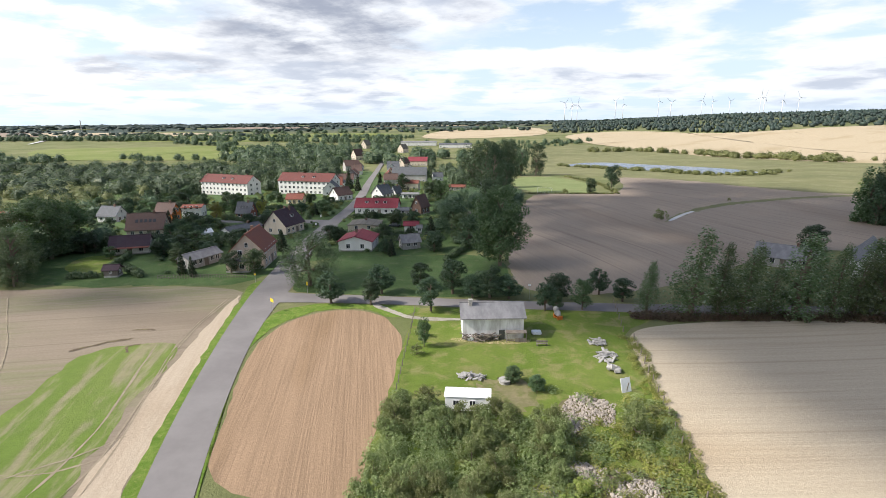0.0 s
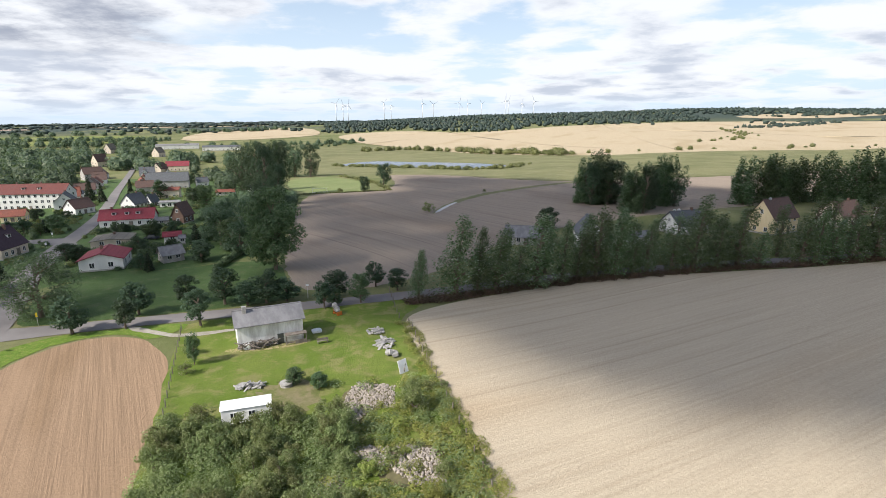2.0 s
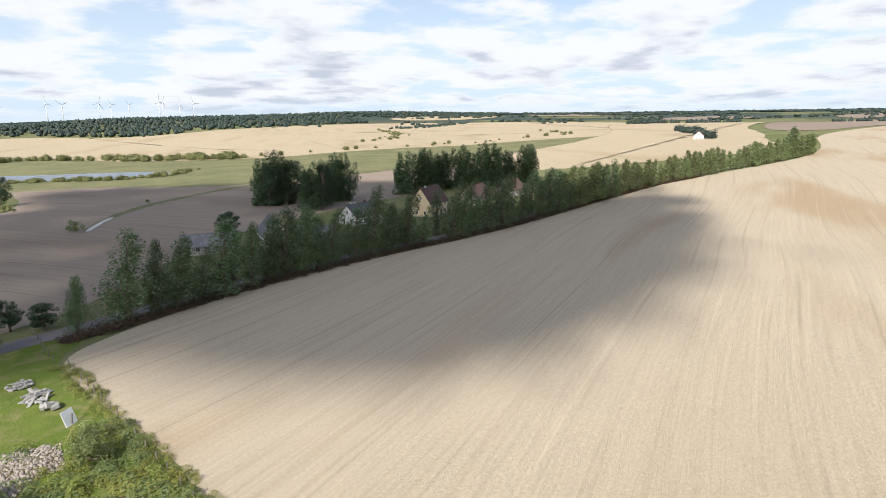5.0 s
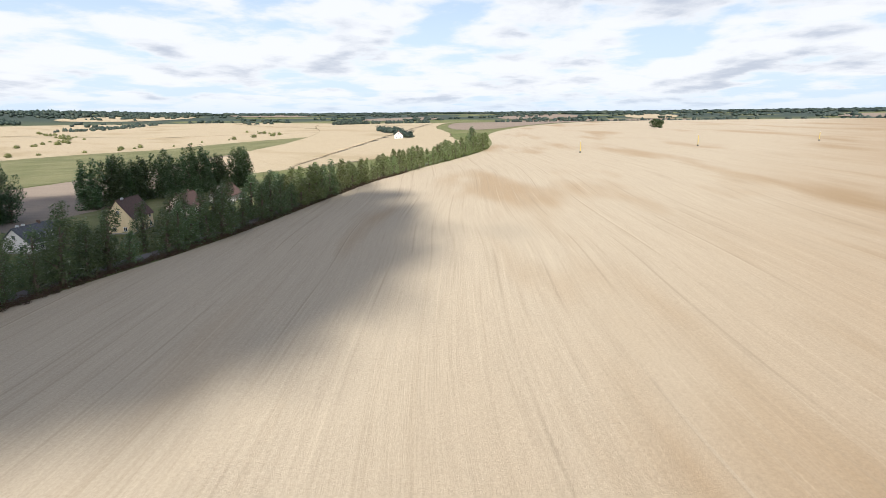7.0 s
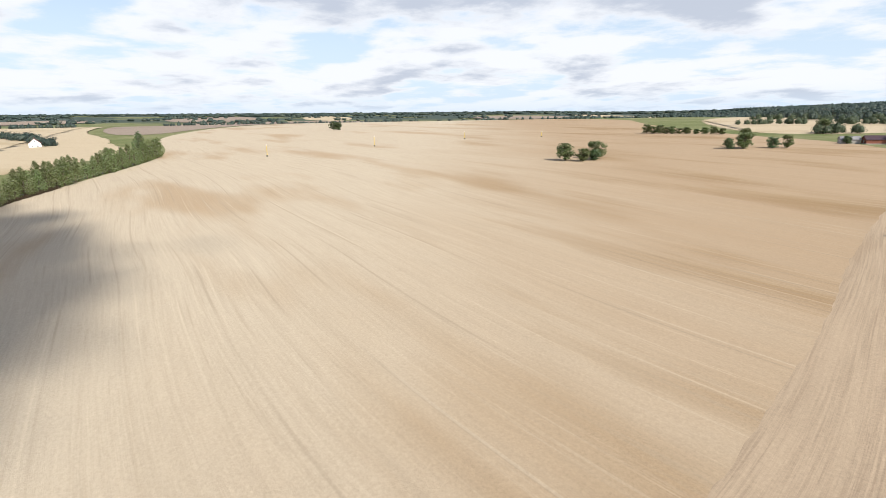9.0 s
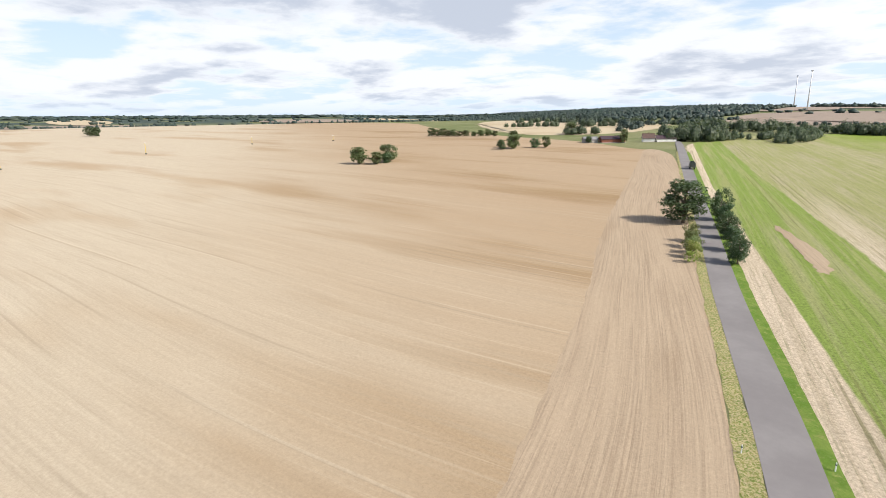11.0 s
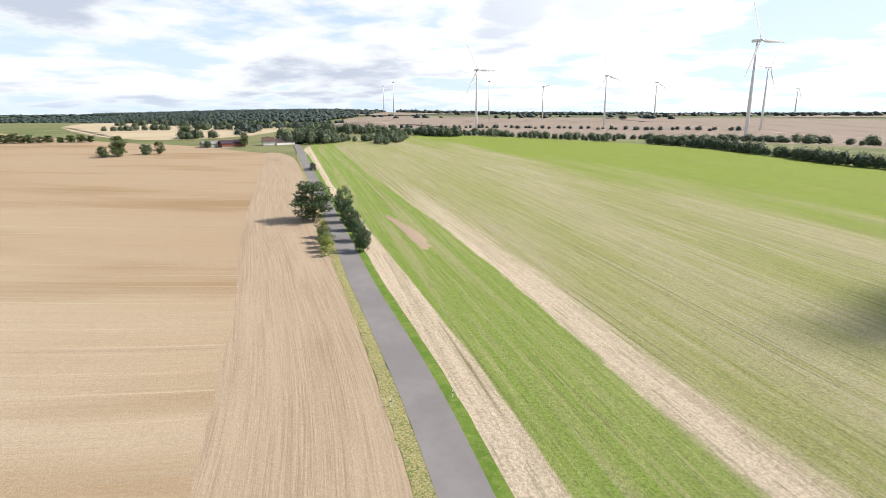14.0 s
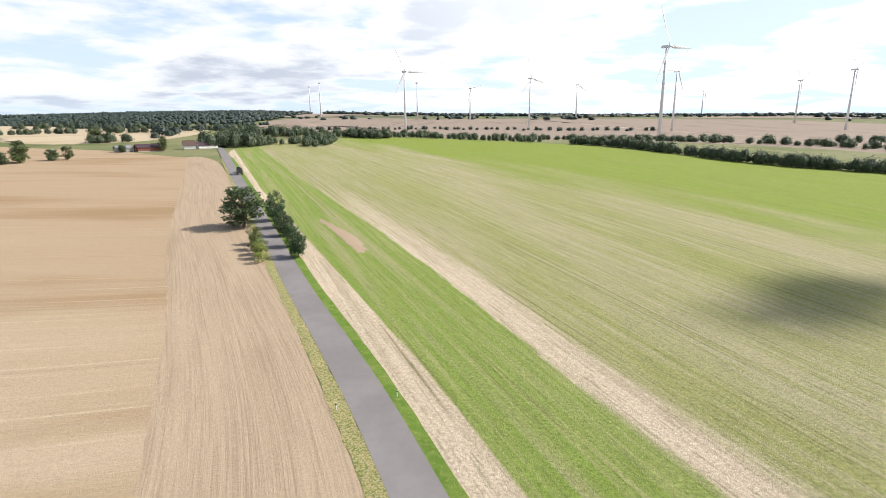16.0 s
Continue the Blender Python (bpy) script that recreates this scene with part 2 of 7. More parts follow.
def turf(name, c1, c2, c3, spread=0.05, dry=(0.5, 0.7, 0.6), turn=None):
    """Grass: patches of two greens, dry spots and a fine tufted grain."""
    m, n, b = base(name, 0.9, 0.15)
    p = n.add("ShaderNodeTexCoord").outputs["Object"]
    q = p if turn is None else plane(n, *rowed(n, p, turn), 0.25, 1.6)
    patch = n.ramp(n.noise(q, spread, 5.0, 0.6), 0.36, 0.64, True)
    col = n.mix(patch, c4(c1), c4(c2))
    col = n.mix(n.math("MULTIPLY", n.ramp(n.noise(q, spread * 2.6, 5.0, 0.65, 0.4), dry[0], dry[1], True), dry[2]), col, c4(c3))
    tuft = n.ramp(n.noise(p, 2.6, 6.0, 0.85), 0.25, 0.75)
    fine_ = n.noise(p, 0.45, 3.0, 0.6)
    col = n.mix(0.65, col, n.mix(n.math("MULTIPLY", n.math("ADD", tuft, fine_), 0.5), c4((0.2, 0.21, 0.2)), c4((0.8, 0.79, 0.77))), "OVERLAY")
    n.t.links.new(col, b.inputs["Base Color"])
    bump(n, b, tuft, 0.7, 0.15)
    return m


def surface(name, c1, c2, scale=1.0, rough=0.8, spec=0.3, streak=None, grain=0.25, relief=0.0, metal=0.0):
    """Walls, paint, stone and metal: mottled, with optional upright streaks."""
    m, n, b = base(name, rough, spec)
    p = n.add("ShaderNodeTexCoord").outputs["Object"]
    if streak:
        p2 = n.stretch(p, streak)
    else:
        p2 = p
    col = n.mix(n.ramp(n.noise(p2, scale, 5.0, 0.6), 0.35, 0.68, True), c4(c1), c4(c2))
    g = n.noise(p, scale * 9, 4.0, 0.7)
    col = n.mix(grain, col, n.mix(g, c4((0.25, 0.25, 0.25)), c4((0.75, 0.75, 0.75))), "OVERLAY")
    n.t.links.new(col, b.inputs["Base Color"])
    b.inputs["Metallic"].default_value = metal
    if relief:
        bump(n, b, g, 0.5, relief)
    return m


def tiles(name, c1, c2, row=0.34, stain=None):
    """Roof tiles in courses, seen from some way off."""
    m, n, b = base(name, 0.75, 0.25)
    p = n.add("ShaderNodeTexCoord").outputs["Object"]
    brick = n.add("ShaderNodeTexBrick", {"Vector": n.add("ShaderNodeCombineXYZ", {0: n.add("ShaderNodeSeparateXYZ", {0: p}).outputs[0], 1: n.math("MULTIPLY", n.add("ShaderNodeSeparateXYZ", {0: p}).outputs[2], 1.4), 2: 0.0}).outputs[0],
                                         "Color1": c4(c1), "Color2": c4(c2), "Mortar": c4([v * 0.55 for v in c1]), "Scale": 1.0, "Mortar Size": 0.025, "Brick Width": 0.26, "Row Height": row})
    col = n.mix(n.math("MULTIPLY", n.ramp(n.noise(p, 0.7, 5.0, 0.65), 0.45, 0.7, True), 0.55), brick.outputs[0], c4(stain or [v * 0.6 + 0.03 for v in c2]))
    n.t.links.new(col, b.inputs["Base Color"])
    bump(n, b, brick.outputs[1], -0.4, 0.03)
    return m


def leaf(name, c1, c2, c3, back=0.35):
    """Leaves: greens that differ from leaf to leaf and tree to tree, letting some light through."""
    m = bpy.data.materials.new(name)
    m.use_nodes = True
    n = Nodes(m.node_tree)
    n.t.nodes.clear()
    isl = n.add("ShaderNodeNewGeometry").outputs["Random Per Island"]
    obj = n.add("ShaderNodeObjectInfo").outputs["Random"]
    col = n.mix(isl, c4(c1), c4(c2))
    col = n.mix(n.math("MULTIPLY", n.ramp(isl, 0.82, 0.9), 0.8), col, c4(c3))
    spot = n.math("SUBTRACT", n.noise(n.add("ShaderNodeTexCoord").outputs["Object"], 0.085, 2.0, 0.6), 0.5)
    hue = n.add("ShaderNodeHueSaturation", {"Hue": n.math("ADD", n.math("ADD", n.math("MULTIPLY", obj, 0.05), 0.475), n.math("MULTIPLY", spot, -0.07)), "Value": n.math("ADD", n.math("ADD", n.math("MULTIPLY", obj, 0.5), 0.75), n.math("MULTIPLY", spot, 1.3)), "Color": col}).outputs[0]
    d = n.add("ShaderNodeBsdfPrincipled", {"Base Color": hue, "Roughness": 0.55, "Specular IOR Level": 0.3})
    tr = n.add("ShaderNodeBsdfTranslucent", {0: n.mix(0.35, hue, c4((0.14, 0.22, 0.02)))})
    n.add("ShaderNodeOutputMaterial", {0: n.add("ShaderNodeMixShader", {0: back, 1: d.outputs[0], 2: tr.outputs[0]}).outputs[0]})
    return m


M = {}
M["meadow"] = turf("meadow_grass", (0.12, 0.14, 0.05), (0.18, 0.18, 0.085), (0.25, 0.22, 0.13), 0.012)
M["plot"] = turf("rough_grass", (0.11, 0.16, 0.025), (0.145, 0.185, 0.038), (0.23, 0.21, 0.09), 0.11, (0.47, 0.66, 0.75))
# beyond two kilometres the land is chequered with woods
m = M["meadow"]
n = Nodes(m.node_tree)
b = next(q for q in m.node_tree.nodes if q.type == "BSDF_PRINCIPLED")
green = b.inputs["Base Color"].links[0].from_socket
p = n.add("ShaderNodeTexCoord").outputs["Object"]
far = n.ramp(n.add("ShaderNodeVectorMath", {0: p}, operation="LENGTH").outputs["Value"], 1800, 2700, True)
wood = n.math("MULTIPLY", far, n.ramp(n.noise(n.stretch(p, (0.0022, 0.0022, 0.0022)), 1.0, 4.0, 0.6), 0.4, 0.47, True))
# the woods' dull blue-green also carries the missing distance haze in its colour
n.t.links.new(n.mix(wood, green, c4((0.05, 0.068, 0.056))), b.inputs["Base Color"])
M["palelining"] = surface("pale_concrete_lining", (0.55, 0.54, 0.52), (0.45, 0.44, 0.42), 0.5, 0.9, 0.2, None, 0.2)
M["track"] = surface("pressed_pale_soil", (0.3, 0.25, 0.18), (0.24, 0.2, 0.14), 0.6, 0.95, 0.1, None, 0.35)
M["mudsoil"] = surface("dark_turned_soil", (0.12, 0.09, 0.065), (0.17, 0.14, 0.08), 0.8, 0.95, 0.1, None, 0.4)
M["dryplot"] = turf("dry_yellow_grass", (0.13, 0.15, 0.045), (0.19, 0.175, 0.085), (0.25, 0.205, 0.125), 0.3, (0.42, 0.62, 0.7))
M["lawn"] = turf("mown_grass", (0.058, 0.1, 0.032), (0.08, 0.125, 0.044), (0.13, 0.145, 0.07), 0.12)
M["pitch"] = turf("pitch_grass", (0.165, 0.2, 0.08), (0.195, 0.225, 0.095), (0.24, 0.24, 0.12), 0.05)
M["verge"] = turf("verge_grass", (0.1, 0.175, 0.022), (0.15, 0.21, 0.04), (0.25, 0.235, 0.09), 0.5, (0.52, 0.7, 0.6))
M["dryverge"] = turf("dry_verge_grass", (0.115, 0.165, 0.028), (0.2, 0.2, 0.055), (0.42, 0.335, 0.2), 1.6, (0.4, 0.6, 0.85))
M["brightmeadow"] = turf("bright_meadow_grass", (0.15, 0.185, 0.05), (0.19, 0.21, 0.07), (0.25, 0.24, 0.11), 0.012)
M["reed"] = turf("reed_grass", (0.145, 0.15, 0.07), (0.195, 0.19, 0.095), (0.25, 0.225, 0.135), 0.03)
M["crop"] = sown("young_crop", -59, -14.85)
M["cropwest"] = turf("bright_young_crop", (0.125, 0.185, 0.035), (0.155, 0.2, 0.05), (0.27, 0.235, 0.15), 0.06, (0.47, 0.62, 0.85), 114)
M["beige"] = soil("pale_dry_soil", (0.452, 0.378, 0.277), (0.37, 0.276, 0.176), (0.33, 0.265, 0.185), 17, 0.5, 0.16, 0.4, (4.6, 0.34), 150, bend=22, south=((0.345, 0.251, 0.158), (0.265, 0.176, 0.092)))
M["headland"] = soil("headland_soil", (0.37, 0.285, 0.195), (0.32, 0.24, 0.16), (0.26, 0.19, 0.128), -58, 0.33, 0.42, 0.5, (5.5, 0.25), 60, bend=25)
M["orange"] = soil("tilled_brown_soil", (0.315, 0.215, 0.137), (0.268, 0.178, 0.107), (0.2, 0.135, 0.087), 112, 0.33, 0.44, 0.5, (3.8, 0.3), 40, bend=20)
M["greysoil"] = soil("grey_brown_soil", (0.245, 0.2, 0.15), (0.2, 0.16, 0.12), (0.16, 0.125, 0.09), 20, 0.8, 0.12, 0.4, (6, 0.3), 60, ((0.14, 0.17, 0.06), 0.45, 0.6, 0.5), 30)
M["darkfield"] = soil("brown_stubble_soil", (0.29, 0.235, 0.185), (0.245, 0.192, 0.148), (0.19, 0.147, 0.112), 118, 1.2, 0.15, 0.6, (9, 0.5), 120, bend=40)
M["farplough"] = soil("far_brown_soil", (0.27, 0.215, 0.17), (0.23, 0.18, 0.14), (0.2, 0.155, 0.12), 100, 2.0, 0.1, 0.5, None, 200)
M["stubble"] = soil("pale_stubble", (0.44, 0.36, 0.245), (0.37, 0.295, 0.185), (0.34, 0.27, 0.175), 60, 3.0, 0.1, 0.5, (18, 0.4), 260, bend=60)
M["strawstrip"] = soil("straw_strip", (0.42, 0.345, 0.26), (0.375, 0.3, 0.22), (0.28, 0.215, 0.15), 114, 0.7, 0.12, 0.35, None, 20)
M["asphalt"] = surface("asphalt", (0.17, 0.155, 0.15), (0.205, 0.19, 0.182), 0.12, 0.85, 0.25, None, 0.15)
M["gravel"] = surface("pale_gravel", (0.36, 0.33, 0.28), (0.27, 0.245, 0.2), 0.5, 0.9, 0.2, None, 0.3)

# ================= mesh helpers =================


def mesh_of(name, bm, mat, smooth=False):
    me = bpy.data.meshes.new(name)
    bm.to_mesh(me)
    bm.free()
    me.materials.append(mat)
    if smooth:
        me.shade_smooth()
    return me


def part(name, bm, mat, parent=None, label="", at=None, smooth=False):
    """One mesh object, under a thing or part if given. bm: a bmesh or a ready mesh."""
    me = bm if isinstance(bm, bpy.types.Mesh) else mesh_of(name, bm, mat, smooth)
    ob = new(name, me)
    if parent:
        ob.parent = parent
    if at is not None:
        ob.matrix_basis = at
    return tagged(ob, label)


def box(bm, x0, x1, y0, y1, z0, z1):
    vs = [bm.verts.new(p) for p in ((x0, y0, z0), (x1, y0, z0), (x1, y1, z0), (x0, y1, z0), (x0, y0, z1), (x1, y0, z1), (x1, y1, z1), (x0, y1, z1))]
    for f in ((0, 3, 2, 1), (4, 5, 6, 7), (0, 1, 5, 4), (1, 2, 6, 5), (2, 3, 7, 6), (3, 0, 4, 7)):
        bm.faces.new([vs[i] for i in f])
    return vs


def boxes(*rows):
    bm = bmesh.new()
    for r in rows:
        box(bm, *r)
    return bm


def tube(bm, pts, radii, sides=6):
    rings = []
    for i, p in enumerate(pts):
        p = Vector(p)
        d = (Vector(pts[min(i + 1, len(pts) - 1)]) - Vector(pts[max(i - 1, 0)])).normalized()
        a = d.orthogonal().normalized()
        b = d.cross(a)
        rings.append([bm.verts.new(p + (a * math.cos(k * math.tau / sides) + b * math.sin(k * math.tau / sides)) * radii[i]) for k in range(sides)])
    for r0, r1 in zip(rings, rings[1:]):
        for k in range(sides):
            bm.faces.new((r0[k], r0[(k + 1) % sides], r1[(k + 1) % sides], r1[k]))
    bm.faces.new(rings[0][::-1])
    bm.faces.new(rings[-1])


def drape(name, outline, mat, level, label, category, kind="structure", fray=0.0, smooth=2, seed=0):
    """A sheet cut to an outline of the plan and laid on the terrain."""
    rng = random.Random(seed + len(outline))
    pts = [Vector((*p, 0)) for p in outline]
    for _ in range(smooth):
        pts = [q for a, b in zip(pts, pts[1:] + pts[:1]) for q in (a.lerp(b, 0.25), a.lerp(b, 0.75))]
    if fray:
        out = []
        for a, b in zip(pts, pts[1:] + pts[:1]):
            k = max(1, min(60, int((b - a).length / 2.0)))
            out += [a.lerp(b, i / k) for i in range(k)]
        pts = [p + Vector((rng.uniform(-fray, fray), rng.uniform(-fray, fray), 0)) for p in out]
    bm = bmesh.new()
    bm.faces.new([bm.verts.new(p) for p in pts])
    bmesh.ops.triangulate(bm, faces=bm.faces[:])
    for ax in (0, 1):
        lo, hi = min(p[ax] for p in pts), max(p[ax] for p in pts)
        no = Vector((1, 0, 0)) if ax == 0 else Vector((0, 1, 0))
        for v in LINES:
            if lo < v < hi:
                bmesh.ops.bisect_plane(bm, geom=bm.verts[:] + bm.edges[:] + bm.faces[:], plane_co=no * v, plane_no=no)
    for v in bm.verts:
        v.co.z = height(v.co.x, v.co.y) + level * min(0.012 + 0.00022 * math.hypot(v.co.x, v.co.y), 0.008 + 0.00004 * math.hypot(v.co.x, v.co.y) + 2e-7 * (v.co.x ** 2 + v.co.y ** 2))
    bmesh.ops.recalc_face_normals(bm, faces=bm.faces[:])
    if sum(f.normal.z for f in bm.faces) < 0:
        bmesh.ops.reverse_faces(bm, faces=bm.faces[:])
    ob = new(name, mesh_of(name, bm, mat, True))
    return tagged(ob, label, category, kind=kind)


def ribbon(centre, widths):
    """The outline of a strip along a line."""
    pts = [Vector(p) for p in centre]
    left, right = [], []
    for i, p in enumerate(pts):
        d = (pts[min(i + 1, len(pts) - 1)] - pts[max(i - 1, 0)]).normalized()
        nrm = Vector((-d.y, d.x))
        w = widths if isinstance(widths, (int, float)) else widths[i]
        left.append(tuple(p + nrm * w / 2))
        right.append(tuple(p - nrm * w / 2))
    return left + right[::-1]


# ================= ground and fields =================
bm = bmesh.new()
grid = [[bm.verts.new((x, y, height(x, y))) for x in LINES] for y in LINES]
for r0, r1 in zip(grid, grid[1:]):
    for k in range(len(LINES) - 1):
        bm.faces.new((r0[k], r0[k + 1], r1[k + 1], r1[k]))
tagged(part("ground", bm, M["meadow"], smooth=True), "rolling green and dry meadow land reaching the horizon", "ground", kind="structure")


def beside(a, d):
    """The point a metres along the southern road and d metres off its western line."""
    q = -14.85 - d
    return (0.857 * q + 0.515 * a, 0.515 * q - 0.857 * a)


def beside_line(*rows):
    return [beside(a, d) for a, d in rows]


ROAD = [(214, -374)] + beside_line((347, -4.5), (285, -4.0), (200, -3.0), (150, -2.1), (116, -1.7), (98, -1.5), (84, -1.0), (71, -0.4), (53, 0.25), (34, 0.0)) + [(-8, -14), (-22, 10), (-36.5, 37), (-44.5, 53.5), (-52.4, 72), (-58, 88), (-62, 102), (-70, 126), (-79, 158), (-88, 200), (-103, 252), (-160, 414), (-208, 567), (-247, 705)]
CROSS = [(-62, 93), (-56, 93.5), (-46, 95), (-33.5, 96.5), (-14, 98.4), (0, 100.2), (20, 103), (50, 109), (92, 111.5), (138, 109.5), (176, 111), (228, 112), (278, 105), (340, 95), (385, 91), (440, 100), (600, 150)]
drape("field_east", [(15.5, 45), (13.3, 61.5), (11.5, 73), (10, 86), (11.5, 90.5), (15.5, 93.5), (26, 98), (46, 102.5), (60, 105), (91, 104.8), (138, 103), (176, 105), (228, 106.5), (278, 100), (340, 89.5), (385, 86), (460, 95), (640, 145), (964, 106), (1250, -100), (1250, -500), (900, -600), (560, -400), (350, -330), (262, -330), (205, -299), (177, -301), *beside_line((285, -7.2), (200, -6.4), (150, -6.0), (112, -5.7), (90, -5.2), (72, -4.9), (54, -4.8), (34, -4.7)), (-5, -9), (-20, 18), (-8, 26), (6, 34)], M["beige"], 1, "wide pale beige tilled field with faint drill rows", "field")
drape("field_headland", [(177, -299), *beside_line((285, -7.4), (200, -6.6), (150, -6.2), (112, -5.9), (90, -5.4), (72, -5.1), (54, -5.0), (34, -4.9)), (-4, -9), *beside_line((15, -25), (43, -24.9), (57, -24.8), (75, -24.4), (95, -24.4), (119, -26.4), (159, -27), (218, -26.1)), (164, -252), (198, -307)], M["headland"], 2, "pale brown headland strip tilled along the road", "field", fray=0.25)
drape("field_middle", [(-17.8, 41), (-33, 37.5), (-39.6, 50.5), (-47.6, 68.5), (-49, 78.5), (-46, 86.5), (-41.3, 89.7), (-35, 89.6), (-29, 84.5), (-25.4, 77.5), (-22.9, 67.5), (-21.6, 58), (-19.9, 48), (-16, 30), (-19, 20), (-28.5, 28)], M["orange"], 2, "tilled orange-brown field between road and plot", "field", fray=0.2)
drape("field_west", [(-40.6, 35.5), (-47.8, 52), (-57.3, 73.5), (-64, 91), (-67, 97), (-81, 96.5), (-96, 91.7), (-118, 85), (-190, 66), (-260, 10), (-240, -20), (-140, -20), (-20, -20), (-31, 14)], M["greysoil"], 1, "grey-brown tilled field with sparse weeds", "field", fray=0.3)
drape("crop_strip", [(-66.5, 44.8), (-69.5, 53), (-72.8, 62.6), (-69, 67), (-59.6, 69.9), (-54.7, 54.6), (-50.2, 43.6), (-46.3, 34.7), (-40, 18), (-56, 14), (-62, 32)], M["cropwest"], 2, "strip of bright green young crop in the tilled field", "field", fray=0.5)
drape("straw_strip", [(-58.9, 70), (-56, 61.3), (-49.5, 46), (-45.2, 35), (-36, 16), (-31.5, 16), (-40.7, 36), (-46.4, 49.5), (-56.4, 72), (-64.7, 92.5), (-66, 92.5)], M["strawstrip"], 3, "pale dry strip of bare soil beside the crop", "field", fray=0.3)
drape("verge_west", ribbon([(-10, -18), (-25, 8), (-39.6, 36.3), (-46.6, 52), (-56.2, 74.2), (-62.2, 90.9), (-66.6, 103)], [2.6, 2.4, 2.2, 2.2, 2.4, 3, 4]), M["verge"], 4, "green grass verge along the road", "verge", fray=0.25)
drape("verge_east", [(-33.4, 38), (-43, 55.6), (-48.6, 69), (-52.4, 80), (-53, 87), (-47, 92), (-38, 93.2), (-27, 94.4), (-27, 91), (-30.5, 86.5), (-35.2, 90.3), (-41.3, 90.4), (-46.6, 87), (-49.6, 79), (-48.6, 68.6), (-40.2, 50.4), (-33.4, 37), (-20.5, 14), (-9, -7), (-10.5, -9), (-22, 14)], M["verge"], 4, "green grass verge round the tilled field", "verge", fray=0.2)
drape("verge_field", ribbon(beside_line((20, -3.6), (34, -3.6), (54, -3.7), (72, -4.0), (90, -4.3), (112, -4.9), (150, -5.2), (200, -5.6), (285, -6.4), (347, -7.0)), [2.2, 2.2, 2.2, 2.0, 2.0, 2.0, 2.2, 2.2, 2, 2]), M["dryverge"], 4, "dry yellow-green verge with straw at the field edge", "verge", fray=0.25)
drape("verge_crop", ribbon(beside_line((6, 3.2), (31, 3.3), (51, 3.6), (70, 2.9), (84, 2.2), (98, 1.6), (115, 1.3), (150, 0.8), (200, 0.2), (285, -0.8), (347, -1.3)), [2.0, 2.0, 2.1, 2.1, 2.0, 2.2, 2.2, 2.2, 2, 2, 2]), M["verge"], 4, "lush green grass verge beside the road", "verge", fray=0.1)
drape("field_crop", [(-15, -13), *beside_line((34, 2.4), (54, 2.6), (72, 1.8), (98, 0.6), (116, 0.4), (150, 0.1), (200, -0.8), (285, -1.8), (347, -2.2)), (194, -350), (205, -400), (210, -470), (157, -560), (60, -560), (-30, -520), (-94, -476), (-141, -408), (-180, -368), (-226, -346), (-330, -320), (-420, -200), (-300, -30), (-120, -20)], M["crop"], 1, "broad field of patchy yellow-green young crop", "field", fray=0.6)
drape("bare_patch", ribbon([(55, -148), (49.5, -141), (44, -134), (38.5, -126.5), (34, -119), (32, -115)], [0.8, 2.6, 3.6, 4.2, 3.4, 1.0]), M["headland"], 4, "bare brown patch in the bright crop", "field", fray=0.5)
drape("plot_grass", [(-27.5, 91), (-22.4, 62), (-20, 48.5), (-16, 30), (-8, 27), (6, 35), (15, 45), (13, 61.5), (11.2, 73), (9.6, 86), (10.5, 91), (14, 94), (16, 100), (0, 98), (-14, 96), (-27, 94)], M["plot"], 3, "bright green rough grass of the smallholding", "grass", fray=0.3)
drape("village_green", [(-57.8, 97.5), (-61.5, 120), (-58, 128), (-44, 130.5), (-17, 139), (-11, 109), (-9.5, 103), (-33.8, 99.3), (-50.5, 97.6)], M["lawn"], 2, "mown green lawn beside the village street", "grass")
drape("field_north", [(-11.5, 107), (-16.5, 146), (-22, 278), (0, 280), (23, 279), (30, 330), (28, 404), (65, 368), (103, 291), (138, 281), (260, 290), (420, 330), (430, 270), (300, 215), (210, 195), (120, 180), (78, 165), (48, 150), (30, 125), (8, 108)], M["darkfield"], 1, "bare brown stubble field in cloud shadow", "field", fray=0.6)
drape("sports_pitch", [(-28, 277.5), (-46, 420), (-6, 410), (22, 274)], M["pitch"], 2, "pale green football pitch", "grass")
drape("ditch_bank", ribbon([(32, 195), (40, 212), (52, 231), (67, 247), (94, 265), (121.5, 279), (160, 290)], [1.5, 3, 4, 5, 5, 5, 5]), M["reed"], 2, "weedy ditch bank crossing the field", "grass", fray=0.6)
drape("ditch", ribbon([(33.5, 197), (40, 211), (46, 221)], 1.7), M["palelining"], 3, "pale concrete-lined ditch", "ditch")
drape("reed_meadow", [(-46, 480), (25, 400), (65, 366), (103, 290), (160, 284), (290, 300), (440, 330), (620, 300), (760, 420), (520, 500), (330, 520), (215, 620), (192, 735), (82, 1000), (10, 1120), (-120, 900), (-100, 640)], M["reed"], 2, "reedy olive meadow round the pond", "grass", fray=2)
drape("stubble_north", [(-52, 1690), (207, 1925), (380, 1470), (865, 1826), (1500, 1800), (1900, 1300), (1500, 560), (900, 420), (700, 330), (520, 480), (330, 510), (243, 505), (215, 618), (192, 730), (82, 1000), (27, 1150)], M["stubble"], 3, "pale golden stubble field beyond the pond", "field", fray=2)
drape("stubble_east", [(238, 225), (330, 150), (430, 116), (470, 122), (560, 165), (640, 185), (900, 300), (1500, 400), (1600, 900), (1100, 640), (760, 425), (520, 335), (430, 322), (330, 290)], M["stubble"], 4, "pale golden stubble field behind the avenue", "field", fray=2)
